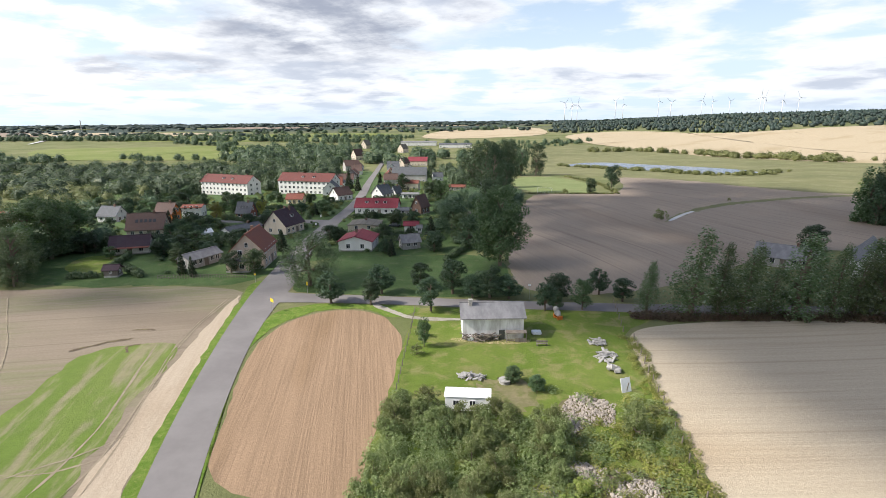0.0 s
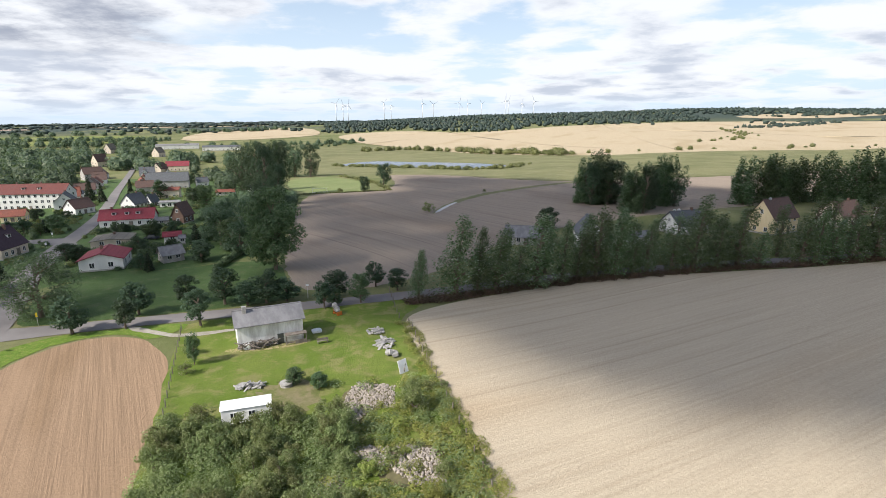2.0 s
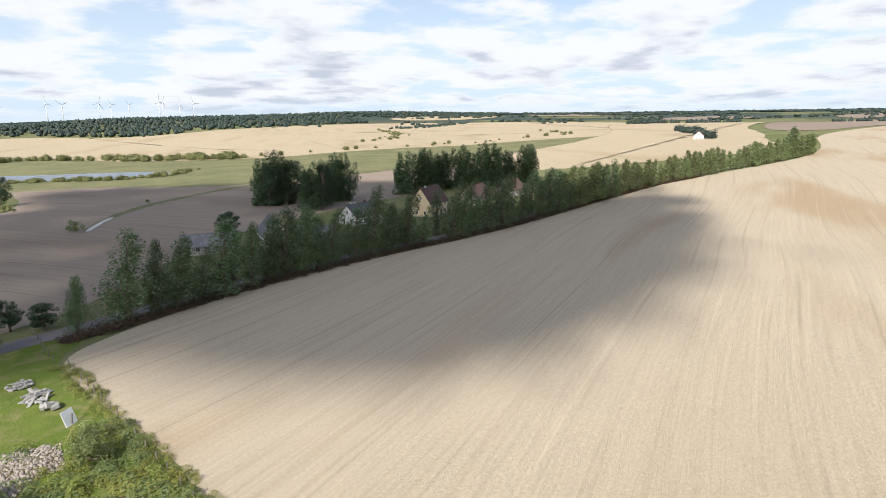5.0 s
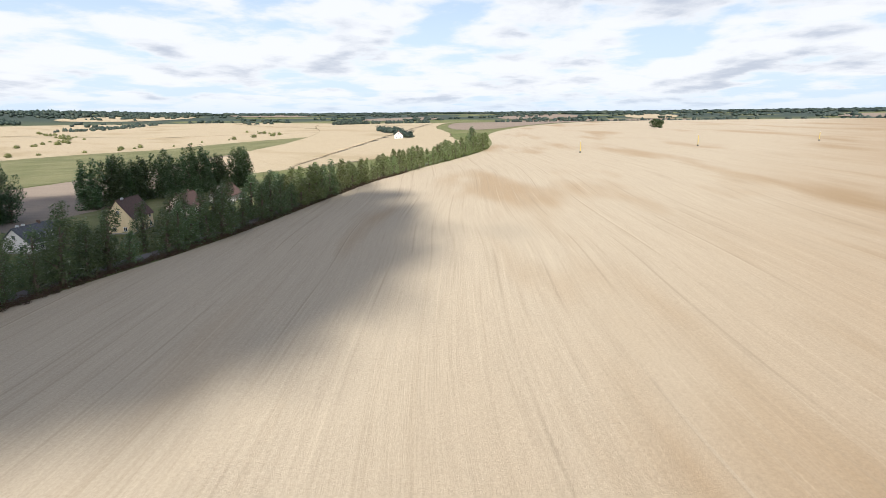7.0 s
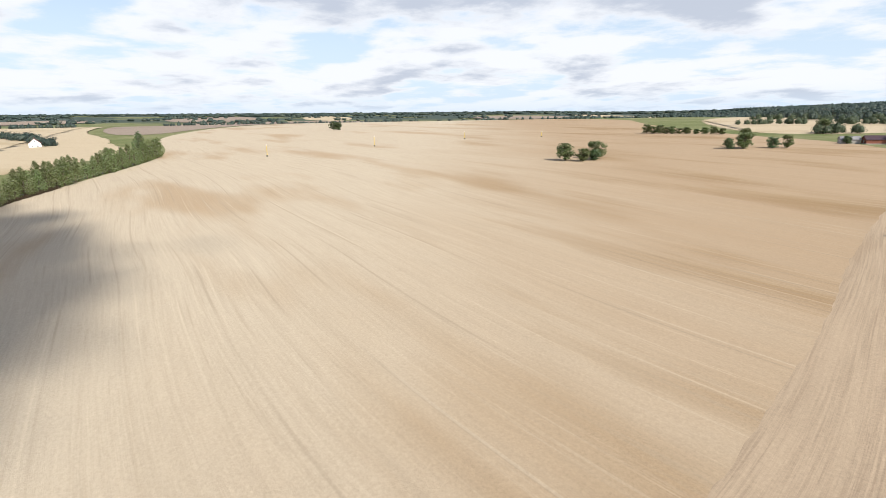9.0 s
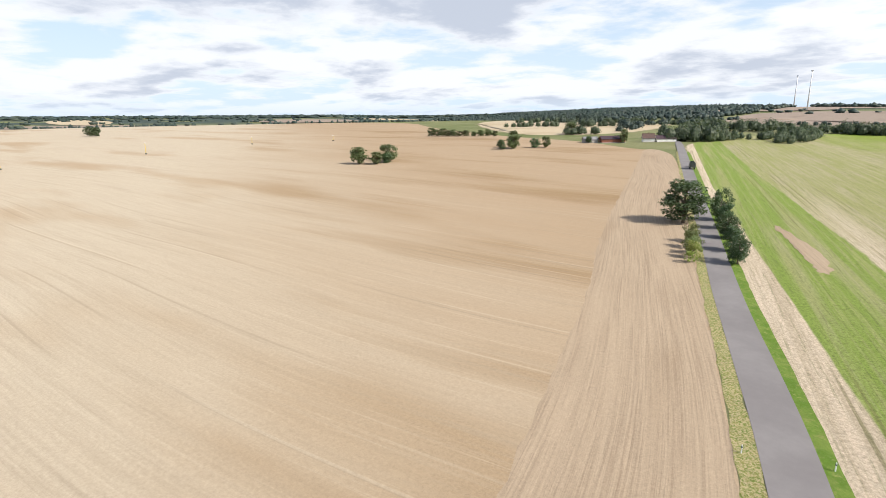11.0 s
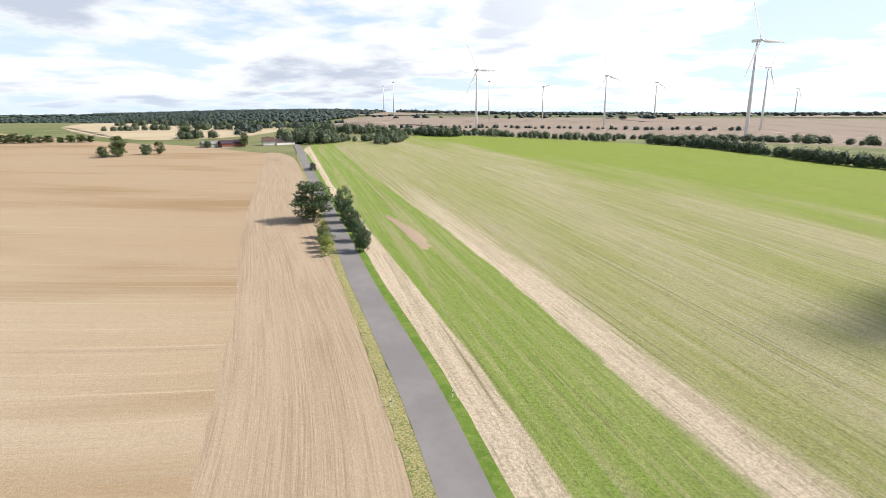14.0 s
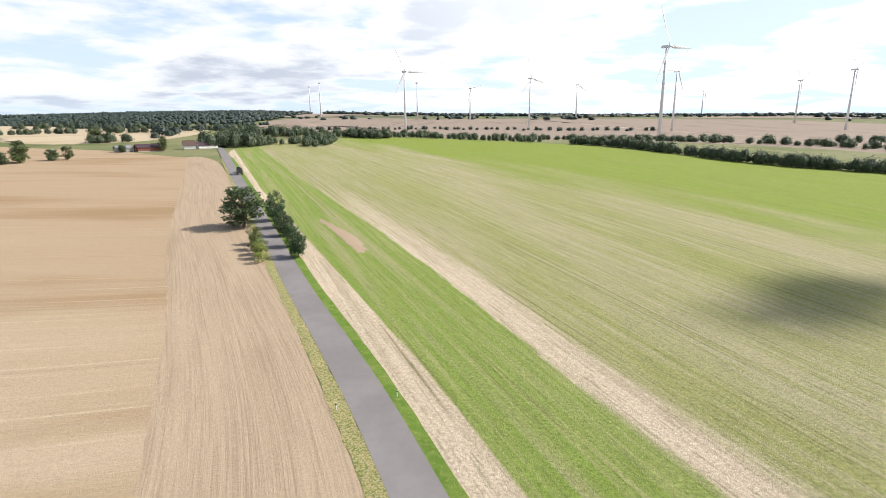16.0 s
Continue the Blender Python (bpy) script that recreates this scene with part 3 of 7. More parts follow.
drape("plough_east", [(660, 165), (964, 120), (1270, -80), (1270, -480), (1700, -600), (2300, -300), (2200, 350), (1500, 380), (900, 280)], M["farplough"], 2, "brown ploughed field behind the crest", "field", fray=2)
drape("village_gardens", [(-16, 141), (-24, 280), (-60, 420), (-240, 560), (-330, 300), (-230, 120), (-120, 86), (-82, 97), (-70, 99), (-64, 125), (-44, 131)], M["lawn"], 1, "green gardens and yards between the village houses", "grass", fray=1)
drape("meadow_west", [(-1025, 842), (-850, 925), (-666, 1030), (-600, 942), (-456, 647), (-520, 618), (-640, 602), (-745, 609)], M["brightmeadow"], 2, "bright green meadow in sunshine", "grass", fray=3)
drape("meadow_far", [(-1500, 1500), (-1150, 1700), (-800, 1900), (-520, 1750), (-500, 1300), (-780, 1200), (-1150, 1150)], M["brightmeadow"], 2, "pale green far meadow", "grass", fray=3)
drape("stubble_village", [(-420, 1350), (-180, 1500), (-60, 1750), (-160, 2300), (-520, 2200)], M["stubble"], 2, "pale stubble field beyond the village", "field", fray=3)
drape("plough_south", [(-700, -430), (-420, -430), (-200, -620), (80, -800), (420, -820), (700, -1100), (500, -1900), (-300, -2100), (-1100, -1500)], M["farplough"], 1, "bare brown field beyond the hedge", "field", fray=3)
drape("stubble_southeast", [(330, -345), (480, -420), (760, -640), (900, -900), (600, -1000), (420, -720), (300, -470)], M["stubble"], 2, "pale stubble field past the farmstead", "field", fray=3)
drape("garden_lawn", [(-113.6, 97.8), (-123, 104.3), (-126.9, 114.3), (-122, 117), (-115.3, 115), (-106.6, 99.7)], M["plot"], 3, "bright sunlit garden lawn inside a clipped hedge", "grass", fray=0.4)
drape("side_street", ribbon([(-78, 167), (-83.8, 171), (-92.6, 176), (-97.5, 178.6), (-109, 182.5), (-135, 196)], [5, 4, 3.2, 3, 3, 3]), M["asphalt"], 4, "grey asphalt side street between the gardens", "road")
for line, wd in (([(-46.3, 34.8), (-47.5, 41.2), (-54.2, 55.3), (-61.8, 70.3), (-67, 92)], 0.3), ([(-44.5, 35.2), (-47.9, 43.8), (-55.4, 57.9), (-62.5, 74.4), (-66, 91)], 0.3), ([(-56, 33.6), (-54.6, 35.5), (-52.7, 38.0), (-50.2, 40.6), (-47.9, 45.5)], 0.25), ([(-58, 35.8), (-54.5, 36.1), (-50.9, 37.1), (-47.8, 40.3)], 0.25), ([(-111, 81), (-98, 70.5), (-85.1, 60.6), (-72, 47)], 0.25), ([(-113.4, 79), (-100.4, 68.5), (-87.5, 58.6), (-74, 45)], 0.25), ([(-49.5, 34), (-51.4, 43), (-57.6, 55.5), (-64, 68)], 0.3)):
    drape("tyre_track", ribbon(line, wd * 0.8), M["track"], 4 + line[0][1] % 1.7, "pale tyre track pressed into the field", "tyre track", fray=0.12)
for line, wd in (([(-75.5, 62.5), (-74.0, 64.6), (-72.2, 67.2), (-69.5, 69)], 0.6), ([(-72.6, 72), (-70.6, 72.9), (-68.6, 73)], 0.5), ([(-66, 64), (-68.2, 66), (-66.4, 67.4)], 0.4)):
    drape("turned_soil", ribbon(line, wd), M["mudsoil"], 6 + line[0][1] % 1.3, "dark ragged edge of freshly turned soil", "soil", fray=0.15)
drape("dry_patch", [(-11.4, 66), (-9.6, 68), (-7.5, 68.8), (-4.6, 67.6), (-2.6, 65.1), (-2.9, 61.9), (-5.6, 60), (-8.5, 60.2), (-10.6, 62.6)], M["dryplot"], 4, "dry yellowed grass round the well", "grass", fray=0.7)
drape("tilled_south", [(420, -1150), (620, -1290), (790, -1600), (780, -1950), (300, -1980), (230, -1650)], M["farplough"], 3, "pale brown tilled field beyond the southern farm", "field", fray=2)
drape("far_canal", ribbon([(-1226, 1009), (-1405, 1206), (-1567, 1384), (-2013, 1820), (-2286, 2097)], [9, 11, 14, 26, 34]), M["palelining"], 4, "pale waterway winding between far woods", "canal")
pond = drape("pond", [(-17, 600), (30, 665), (78, 590), (114, 512), (132, 440), (124, 410), (92, 412), (63, 474), (25, 548)], M["asphalt"], 4, "shallow pond with pale blue water among reeds", "pond")
m, n, b = base("water", 0.22, 0.5)
b.inputs["Base Color"].default_value = (0.07, 0.1, 0.15, 1)
bump(n, b, n.noise(n.add("ShaderNodeTexCoord").outputs["Object"], 0.6, 3.0), 0.35, 0.5)
pond.data.materials[0] = m

drape("road", ribbon(ROAD, [4.6] * 6 + [4.8] * 2 + [5.2, 5.4, 5.4, 5.4] + [5.3] * 4 + [6.5, 8, 5.5, 5.5, 5, 5, 5, 5, 5]), M["asphalt"], 6, "narrow smooth grey asphalt road", "road")
drape("road_avenue", ribbon(CROSS, [9, 6, 5] + [4.6] * 14), M["asphalt"], 5, "narrow asphalt side road under the avenue", "road")
drape("road_side_street", ribbon([(-82, 176), (-95, 179), (-118, 172), (-140, 176)], [7, 5, 4.5, 4.5]), M["asphalt"], 5, "grey asphalt village side street", "road")

# ================= plants =================
M["bark"] = surface("grey_brown_bark", (0.13, 0.1, 0.075), (0.2, 0.165, 0.13), 1.5, 0.95, 0.1, (1, 1, 0.2), 0.4)
M["leaf_poplar"] = leaf("poplar_leaves", (0.052, 0.086, 0.038), (0.085, 0.126, 0.053), (0.19, 0.235, 0.155), 0.3)
M["leaf_row"] = leaf("avenue_leaves", (0.088, 0.13, 0.057), (0.145, 0.19, 0.09), (0.31, 0.35, 0.26), 0.38)
M["leaf_willow"] = leaf("willow_leaves", (0.085, 0.118, 0.06), (0.13, 0.162, 0.09), (0.2, 0.22, 0.15), 0.38)
M["leaf_marsh"] = leaf("pale_marsh_leaves", (0.16, 0.19, 0.075), (0.23, 0.245, 0.11), (0.3, 0.3, 0.16), 0.38)
# silvery avenue leaves, with sunlight past the cloud shadow put into their colour
M["leaf_silver_sunlit"] = leaf("sunlit_poplar_leaves", (0.15, 0.185, 0.07), (0.22, 0.25, 0.105), (0.36, 0.37, 0.24), 0.38)
M["leaf_dark"] = leaf("dark_leaves", (0.036, 0.062, 0.034), (0.06, 0.094, 0.052), (0.1, 0.135, 0.085), 0.3)
M["leaf_mid"] = leaf("green_leaves", (0.06, 0.098, 0.043), (0.098, 0.14, 0.066), (0.16, 0.195, 0.11), 0.35)
M["leaf_olive"] = leaf("olive_clump_leaves", (0.1, 0.13, 0.05), (0.15, 0.18, 0.075), (0.23, 0.25, 0.14), 0.35)
M["leaf_shrub"] = leaf("shrub_leaves", (0.15, 0.178, 0.062), (0.225, 0.25, 0.1), (0.32, 0.335, 0.18), 0.4)
M["leaf_yellow"] = leaf("yellowing_leaves", (0.16, 0.16, 0.03), (0.22, 0.2, 0.05), (0.3, 0.24, 0.09), 0.3)
M["leaf_weed"] = leaf("weed_leaves", (0.22, 0.26, 0.055), (0.32, 0.33, 0.09), (0.42, 0.37, 0.16), 0.4)
M["leaf_reedbrown"] = leaf("withered_weeds", (0.1, 0.065, 0.04), (0.14, 0.1, 0.06), (0.09, 0.1, 0.04), 0.2)
M["needle"] = leaf("dark_needles", (0.016, 0.032, 0.014), (0.03, 0.05, 0.022), (0.05, 0.07, 0.035), 0.1)
M["leaf_wood"] = leaf("woodland_leaves", (0.062, 0.094, 0.056), (0.105, 0.145, 0.078), (0.17, 0.2, 0.115), 0.32)
# bluer than the near woods: a little distance haze is put into the colour
M["leaf_far"] = leaf("distant_hazed_leaves", (0.032, 0.052, 0.044), (0.046, 0.068, 0.055), (0.07, 0.09, 0.062), 0.1)


def leaf_arrays(rng, centres, radii, per, size, flat=0.8, droop=0.0):
    """Rhombic leaf sprays scattered through a set of boughs: their corners, four by four."""
    out = []
    for c, r in zip(centres, radii):
        k = max(4, int(per * (r ** 2)))
        d = rng.normal(size=(k, 3))
        d /= np.linalg.norm(d, axis=1)[:, None]
        p = c + d * (r * rng.uniform(0.35, 1.0, k) ** 0.5)[:, None] * np.array((1, 1, flat))
        p[:, 2] -= droop * r * rng.uniform(0, 1, k) ** 2
        nrm = d + rng.normal(size=(k, 3)) * 0.5 + np.array((0, 0, 0.6))
        nrm /= np.linalg.norm(nrm, axis=1)[:, None]
        a = np.cross(nrm, rng.normal(size=(k, 3)))
        a /= np.linalg.norm(a, axis=1)[:, None]
        b = np.cross(nrm, a)
        s = (size * rng.uniform(0.6, 1.35, k))[:, None]
        out.append(np.stack([p - a * s, p - b * s * 0.55 + nrm * s * 0.12, p + a * s, p + b * s * 0.55 + nrm * s * 0.12], 1))
    return np.concatenate(out).reshape(-1, 3)


def quads_mesh(name, corners, mat):
    me = bpy.data.meshes.new(name)
    n = len(corners)
    me.vertices.add(n)
    me.vertices.foreach_set("co", corners.astype(np.float32).ravel())
    me.loops.add(n)
    me.loops.foreach_set("vertex_index", np.arange(n, dtype=np.int32))
    me.polygons.add(n // 4)
    me.polygons.foreach_set("loop_start", np.arange(0, n, 4, dtype=np.int32))
    me.update(calc_edges=True)
    me.materials.append(mat)
    return me


def boughs(rng, kind):
    """Bough centres and radii of a crown of unit height, and where its trunk starts to branch."""
    cs, rs = [], []
    if kind == "avenue":        # slim, wind-swept, leafy from low down
        for i in range(64):
            h = 0.1 + 0.85 * (i / 63) ** 0.95
            w = 0.235 * min(1.0, 0.45 + 2.2 * h) * (1 - h) ** 0.62
            a = rng.uniform(0, math.tau)
            q = rng.uniform(0.1, 1.0) * w
            cs.append((math.cos(a) * q + 0.1 * h * h, math.sin(a) * q, h + rng.normal() * 0.02))
            rs.append(rng.uniform(0.045, 0.085) * (1.15 - 0.5 * h))
        return cs, rs, 0.12
    if kind == "round":
        for i in range(46):
            h = rng.uniform(0.22, 0.9)
            w = 0.29 * math.sqrt(max(0.02, 1 - ((h - 0.54) / 0.4) ** 2))
            a = rng.uniform(0, math.tau)
            q = rng.uniform(0.3, 0.95) * w
            cs.append((math.cos(a) * q, math.sin(a) * q, h))
            rs.append(rng.uniform(0.065, 0.115))
        return cs, rs, 0.25
    if kind == "broad":
        for i in range(44):
            h = rng.uniform(0.17, 0.92)
            w = 0.31 * math.sqrt(max(0.03, 1 - ((h - 0.55) / 0.43) ** 2))
            a = rng.uniform(0, math.tau)
            q = rng.uniform(0.35, 1.05) * w
            cs.append((math.cos(a) * q + 0.02 * h, math.sin(a) * q, h))
            rs.append(rng.uniform(0.085, 0.15))
        return cs, rs, 0.2
    if kind == "dense":         # full crown reaching almost to the ground
        for i in range(60):
            h = rng.uniform(0.12, 0.9)
            w = 0.3 * math.sqrt(max(0.05, 1 - ((h - 0.5) / 0.46) ** 2))
            a = rng.uniform(0, math.tau)
            q = rng.uniform(0.3, 1.05) * w
            cs.append((math.cos(a) * q, math.sin(a) * q, h))
            rs.append(rng.uniform(0.08, 0.14))
        return cs, rs, 0.14
    if kind == "tall":
        for i in range(52):
            h = rng.uniform(0.07, 0.95)
            w = 0.24 * math.sqrt(max(0.03, 1 - ((h - 0.52) / 0.47) ** 2))
            a = rng.uniform(0, math.tau)
            q = rng.uniform(0.3, 1.05) * w
            cs.append((math.cos(a) * q + 0.05 * h * h, math.sin(a) * q, h))
            rs.append(rng.uniform(0.065, 0.11))
        return cs, rs, 0.1
    if kind == "plume":         # several upright leaders, each a slim tuft, with gaps between them
        for j in range(7):
            a = j * 2.4 + rng.uniform(-0.4, 0.4)
            q = 0.05 + 0.11 * math.sqrt(j / 6)
            tall = rng.uniform(0.7, 0.98) if j else 0.97
            for i in range(9):
                h = 0.1 + (tall - 0.1) * i / 8
                w = 0.06 * (1 - (i / 8) ** 2) + 0.012
                b = rng.uniform(0, math.tau)
                cs.append((math.cos(a) * q * (0.6 + 0.5 * h) + math.cos(b) * w + 0.05 * h * h, math.sin(a) * q * (0.6 + 0.5 * h) + math.sin(b) * w, h))
                rs.append(rng.uniform(0.055, 0.095) * (1.1 - 0.35 * i / 8))
        return cs, rs, 0.1
    if kind == "willow":
        for i in range(46):
            h = rng.uniform(0.2, 0.9)
            w = 0.4 * math.sqrt(max(0.05, 1 - ((h - 0.45) / 0.5) ** 2))
            a = rng.uniform(0, math.tau)
            q = rng.uniform(0.4, 1.0) * w
            cs.append((math.cos(a) * q, math.sin(a) * q, h))
            rs.append(rng.uniform(0.07, 0.11))
        return cs, rs, 0.25
    if kind == "spruce":
        for i in range(46):
            h = 0.06 + 0.9 * i / 45
            w = 0.22 * (1 - h) + 0.01
            a = i * 2.4
            cs.append((math.cos(a) * w * 0.75, math.sin(a) * w * 0.75, h))
            rs.append(0.03 + 0.06 * (1 - h))
        return cs, rs, 0.05
    for i in range(30):         # shrub
        a, h = rng.uniform(0, math.tau), rng.uniform(0.16, 0.86)
        q = rng.uniform(0.1, 0.66) * (1.1 - 0.6 * h)
        cs.append((math.cos(a) * q, math.sin(a) * q, h))
        rs.append(rng.uniform(0.1, 0.2))
    return cs, rs, 0.08


PLANT = {}


def limbed_trunk(tips, fork, top, lean, thick):
    """A tapered trunk from whose sides limbs grow to the given tips."""
    bm = bmesh.new()
    k = 9
    zs = [-0.03] + [fork + (top - fork) * i / k for i in range(k + 1)]
    centres = [(lean * max(0, (z - fork) / (top - fork)) ** 1.5, 0.004 * math.sin(z * 9), z) for z in zs]
    tube(bm, centres, [thick * 1.25] + [thick * (1 - 0.88 * i / k) for i in range(k + 1)], 6)
    sides = [f for f in bm.faces if len(f.verts) == 4 and f.calc_center_median().z > fork * 0.9]
    for c in tips:
        tip = Vector(c)
        z0 = max(fork * 0.9, c[2] - 0.22)
        if not sides:
            break
        root = min(sides, key=lambda f: abs(f.calc_center_median().z - z0) - 3 * f.normal.dot(Vector((c[0], c[1], 0))))
        sides.remove(root)
        ring = list(root.verts)
        mid = root.calc_center_median()
        offs = [v.co - mid for v in ring]
        bm.faces.remove(root)
        for f, sc in ((0.5, 0.5), (1.0, 0.16)):
            p = mid.lerp(tip, f) + Vector((0, 0, 0.02 * (1 - f)))
            small = min(1.0, thick * 0.55 / max(1e-6, max(o.length for o in offs)))
            nxt = [bm.verts.new(p + o * sc * small) for o in offs]
            for q in range(4):
                bm.faces.new((ring[q], ring[(q + 1) % 4], nxt[(q + 1) % 4], nxt[q]))
            ring = nxt
        bm.faces.new(ring)
    return bm


def plant_meshes(key, kind, mat, per, size, variants, seed, droop=0.0):
    """Unit-height meshes of a trunk with limbs and of a crown, in some variants."""
    PLANT[key] = [[], [], []]
    for v in range(variants * 3):
        rng = np.random.default_rng(seed * 31 + v)
        cs, rs, fork = boughs(rng, kind)
        more, fine = ((2.3, 0.66), (1.0, 1.0), (0.27, 1.95))[v % 3]
        crown = quads_mesh(key + "_crown", leaf_arrays(rng, np.array(cs), rs, per * more * 1.2, size * fine * 0.85, 1.7 if kind in ("avenue", "plume") else 1.15 if kind == "tall" else 0.85, droop), mat)
        thick = 0.022 if kind != "shrub" else 0.02
        top = max(c[2] for c in cs) * 0.86
        lean = 0.05 if kind in ("avenue", "tall", "plume") else 0.0
        bm = limbed_trunk(cs[::3], fork, top, lean, thick)
        PLANT[key][v % 3].append((mesh_of(key + "_trunk", bm, M["bark"]), crown))


plant_meshes("avenue", "avenue", M["leaf_row"], 7200, 0.02, 5, 1)
plant_meshes("pale", "avenue", M["leaf_silver_sunlit"], 9500, 0.021, 3, 12)
plant_meshes("round", "round", M["leaf_dark"], 7500, 0.026, 4, 2)
plant_meshes("broad", "broad", M["leaf_mid"], 5600, 0.026, 4, 3)
plant_meshes("dark", "broad", M["leaf_dark"], 5600, 0.026, 3, 9)
plant_meshes("dense", "dense", M["leaf_mid"], 5600, 0.026, 3, 14)
plant_meshes("clump", "dense", M["leaf_olive"], 6000, 0.026, 3, 19)
plant_meshes("densedark", "dense", M["leaf_poplar"], 5600, 0.026, 2, 15)
plant_meshes("tall", "tall", M["leaf_poplar"], 6400, 0.019, 4, 4)
plant_meshes("plume", "plume", M["leaf_poplar"], 15000, 0.022, 4, 18)
plant_meshes("talldark", "tall", M["leaf_dark"], 6800, 0.021, 3, 16)
plant_meshes("willow", "willow", M["leaf_willow"], 9500, 0.021, 2, 5, 2.3)
plant_meshes("spruce", "spruce", M["needle"], 9000, 0.03, 2, 6)
plant_meshes("shrub", "shrub", M["leaf_shrub"], 2700, 0.036, 4, 7)
plant_meshes("yellow", "shrub", M["leaf_yellow"], 2600, 0.04, 2, 8)
plant_meshes("weed", "shrub", M["leaf_weed"], 2800, 0.036, 3, 10)
plant_rng = random.Random(5)


def plant(name, key, x, y, h, wide, label, category="tree", group="", dz=0.0):
    """A tree or shrub: an empty at its foot with its trunk and crown, more finely leaved where it stands near. wide: stretch of its spread."""
    apparent = h / math.hypot(x, y)
    tr, cr = plant_rng.choice(PLANT[key][0 if apparent > 0.08 else 1 if apparent > 0.033 else 2])
    ob = new(name)
    turn = plant_rng.uniform(-25, 25) if key in ("avenue", "tall", "talldark", "pale") else plant_rng.uniform(0, 360)
    ob.matrix_basis = pose(x, y, height(x, y) + dz, 0, 0, turn) @ Matrix.Diagonal((h * wide, h * wide, h, 1))
    ob.empty_display_size = 0.1
    part("trunk", tr, None, ob)
    part("crown", cr, None, ob)
    return tagged(ob, label, category, group)


# the avenue on both sides of the side road
def along(line, s):
    for a, b in zip(line, line[1:]):
        a, b = Vector(a), Vector(b)
        d = (b - a).length
        if s <= d:
            return a.lerp(b, s / d), (b - a).normalized()
        s -= d
    return Vector(line[-1]), (Vector(line[-1]) - Vector(line[-2])).normalized()


AV = "tall slender avenue tree with wind-blown green leaves"
rng = random.Random(11)
s = 84.0
while s < 462:
    p, d = along(CROSS, s)
    nrm = Vector((-d.y, d.x))
    q = p - nrm * (3.6 + rng.uniform(-0.5, 0.5))
    gap = 139 < p.x < 144 or 100.5 < p.x < 103.5
    far = sst(110, 250, p.x)
    h = rng.choice((rng.uniform(8.5, 12), rng.uniform(12.5, 16.5))) - 3.2 * far
    # past the shadow edge more trees take the leaves coloured as if sunlit
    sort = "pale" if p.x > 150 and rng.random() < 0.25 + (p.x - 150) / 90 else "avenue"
    if not gap:
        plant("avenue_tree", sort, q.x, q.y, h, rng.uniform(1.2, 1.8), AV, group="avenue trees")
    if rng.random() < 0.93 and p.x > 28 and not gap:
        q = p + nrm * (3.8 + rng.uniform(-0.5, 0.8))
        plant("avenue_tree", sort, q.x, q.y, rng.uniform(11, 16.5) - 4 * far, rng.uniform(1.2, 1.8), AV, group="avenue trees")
    s += rng.uniform(4.0, 6.4)
for x, y, h, w in ((14.5, 100.2, 9.5, 1.1), (15.5, 107.5, 8, 1.2), (437, 108, 13, 1.4), (448, 112, 15, 1.6), (470, 118, 12, 1.5)):
    plant("avenue_tree", "avenue", x, y, h, w, AV, group="avenue trees")

# young street trees with round crowns
for x, y, h, w in ((-44.8, 92.2, 6.8, 1.15), (-36.8, 92.9, 5.5, 1.1), (-37.2, 100.2, 6.5, 1.2), (-30.1, 104.9, 6.1, 1.1), (-24.6, 92.2, 7, 1.05), (-22.8, 103, 7.7, 1.1), (-15, 102.3, 6.8, 1.4), (-18.4, 101.6, 5, 1.4), (-11.2, 102.6, 5, 1.6), (-3.8, 97, 5.6, 1.05), (-1.3, 104.3, 5.5, 1.5), (6.4, 108.8, 5.8, 1.0), (10.7, 105.4, 5, 1.3)):
    plant("street_tree", "round", x, y, h, w * 1.2, "young street tree with a dense round dark green crown", group="street trees")
plant("street_tree", "broad", 3.0, 98.9, 6.0, 1.0, "young light green street tree with a sparse crown", group="street trees")
plant("street_tree", "broad", -1.8, 98.0, 3.4, 1.2, "small light green roadside tree", group="street trees")
plant("willow_tree", "willow", -54.2, 102.0, 12.4, 1.35, "large drooping willow beside the road junction")

# tall poplars behind houses and between fields
PV = random.Random(17)
TP = "very tall dark poplar with a ragged wind-blown crown"
for x, y, h, w in ((-34, 236, 25, 0.85), (-42, 262, 28, 0.9), (-33, 274, 27, 0.85), (-52, 284, 26, 0.95), (-27, 222, 19, 0.9), (-30, 196, 14, 1.0), (-28, 430, 25, 1.0), (-40, 435, 26, 1.0), (-52, 440, 27, 1.0), (-62, 450, 27, 1.0), (-74, 455, 26, 1.0), (-42, 310, 22, 1.0),
                   (96, 205, 19, 1.25), (102, 203, 20, 1.3), (107, 206, 19, 1.25), (106, 182, 19, 1.05), (113, 190, 15, 1.0), (126, 194, 18.5, 1.1), (122, 199, 15, 1.0),
                   (158, 192, 19, 1.1), (164, 190, 20, 1.1), (170, 191, 19, 1.2), (176, 190, 21, 1.1), (182, 189, 20, 1.2), (188, 187, 21, 1.1), (194, 186, 20, 1.2), (200, 183, 19, 1.1), (205, 181, 20, 1.1), (211, 181, 18.5, 1.1), (215, 177, 18, 1.1), (221, 173, 18.5, 1.1), (226, 170, 17, 1.0)):
    if x < 50:
        plant("poplar", "talldark", x, y, h, w * 1.1, TP, group="poplars")
    else:
        vary = PV.uniform(0.8, 1.1)
        plant("poplar", "plume", x + PV.uniform(-1.5, 1.5), y + PV.uniform(-2, 2), h * vary, w * PV.uniform(0.85, 1.25), "dark poplar with upright ragged leaders behind the avenue", group="poplars")
        if x < 150:
            plant("poplar", "talldark", x + 2.2, y - 2.4, h * 0.9, w * 0.95, TP, group="poplars")
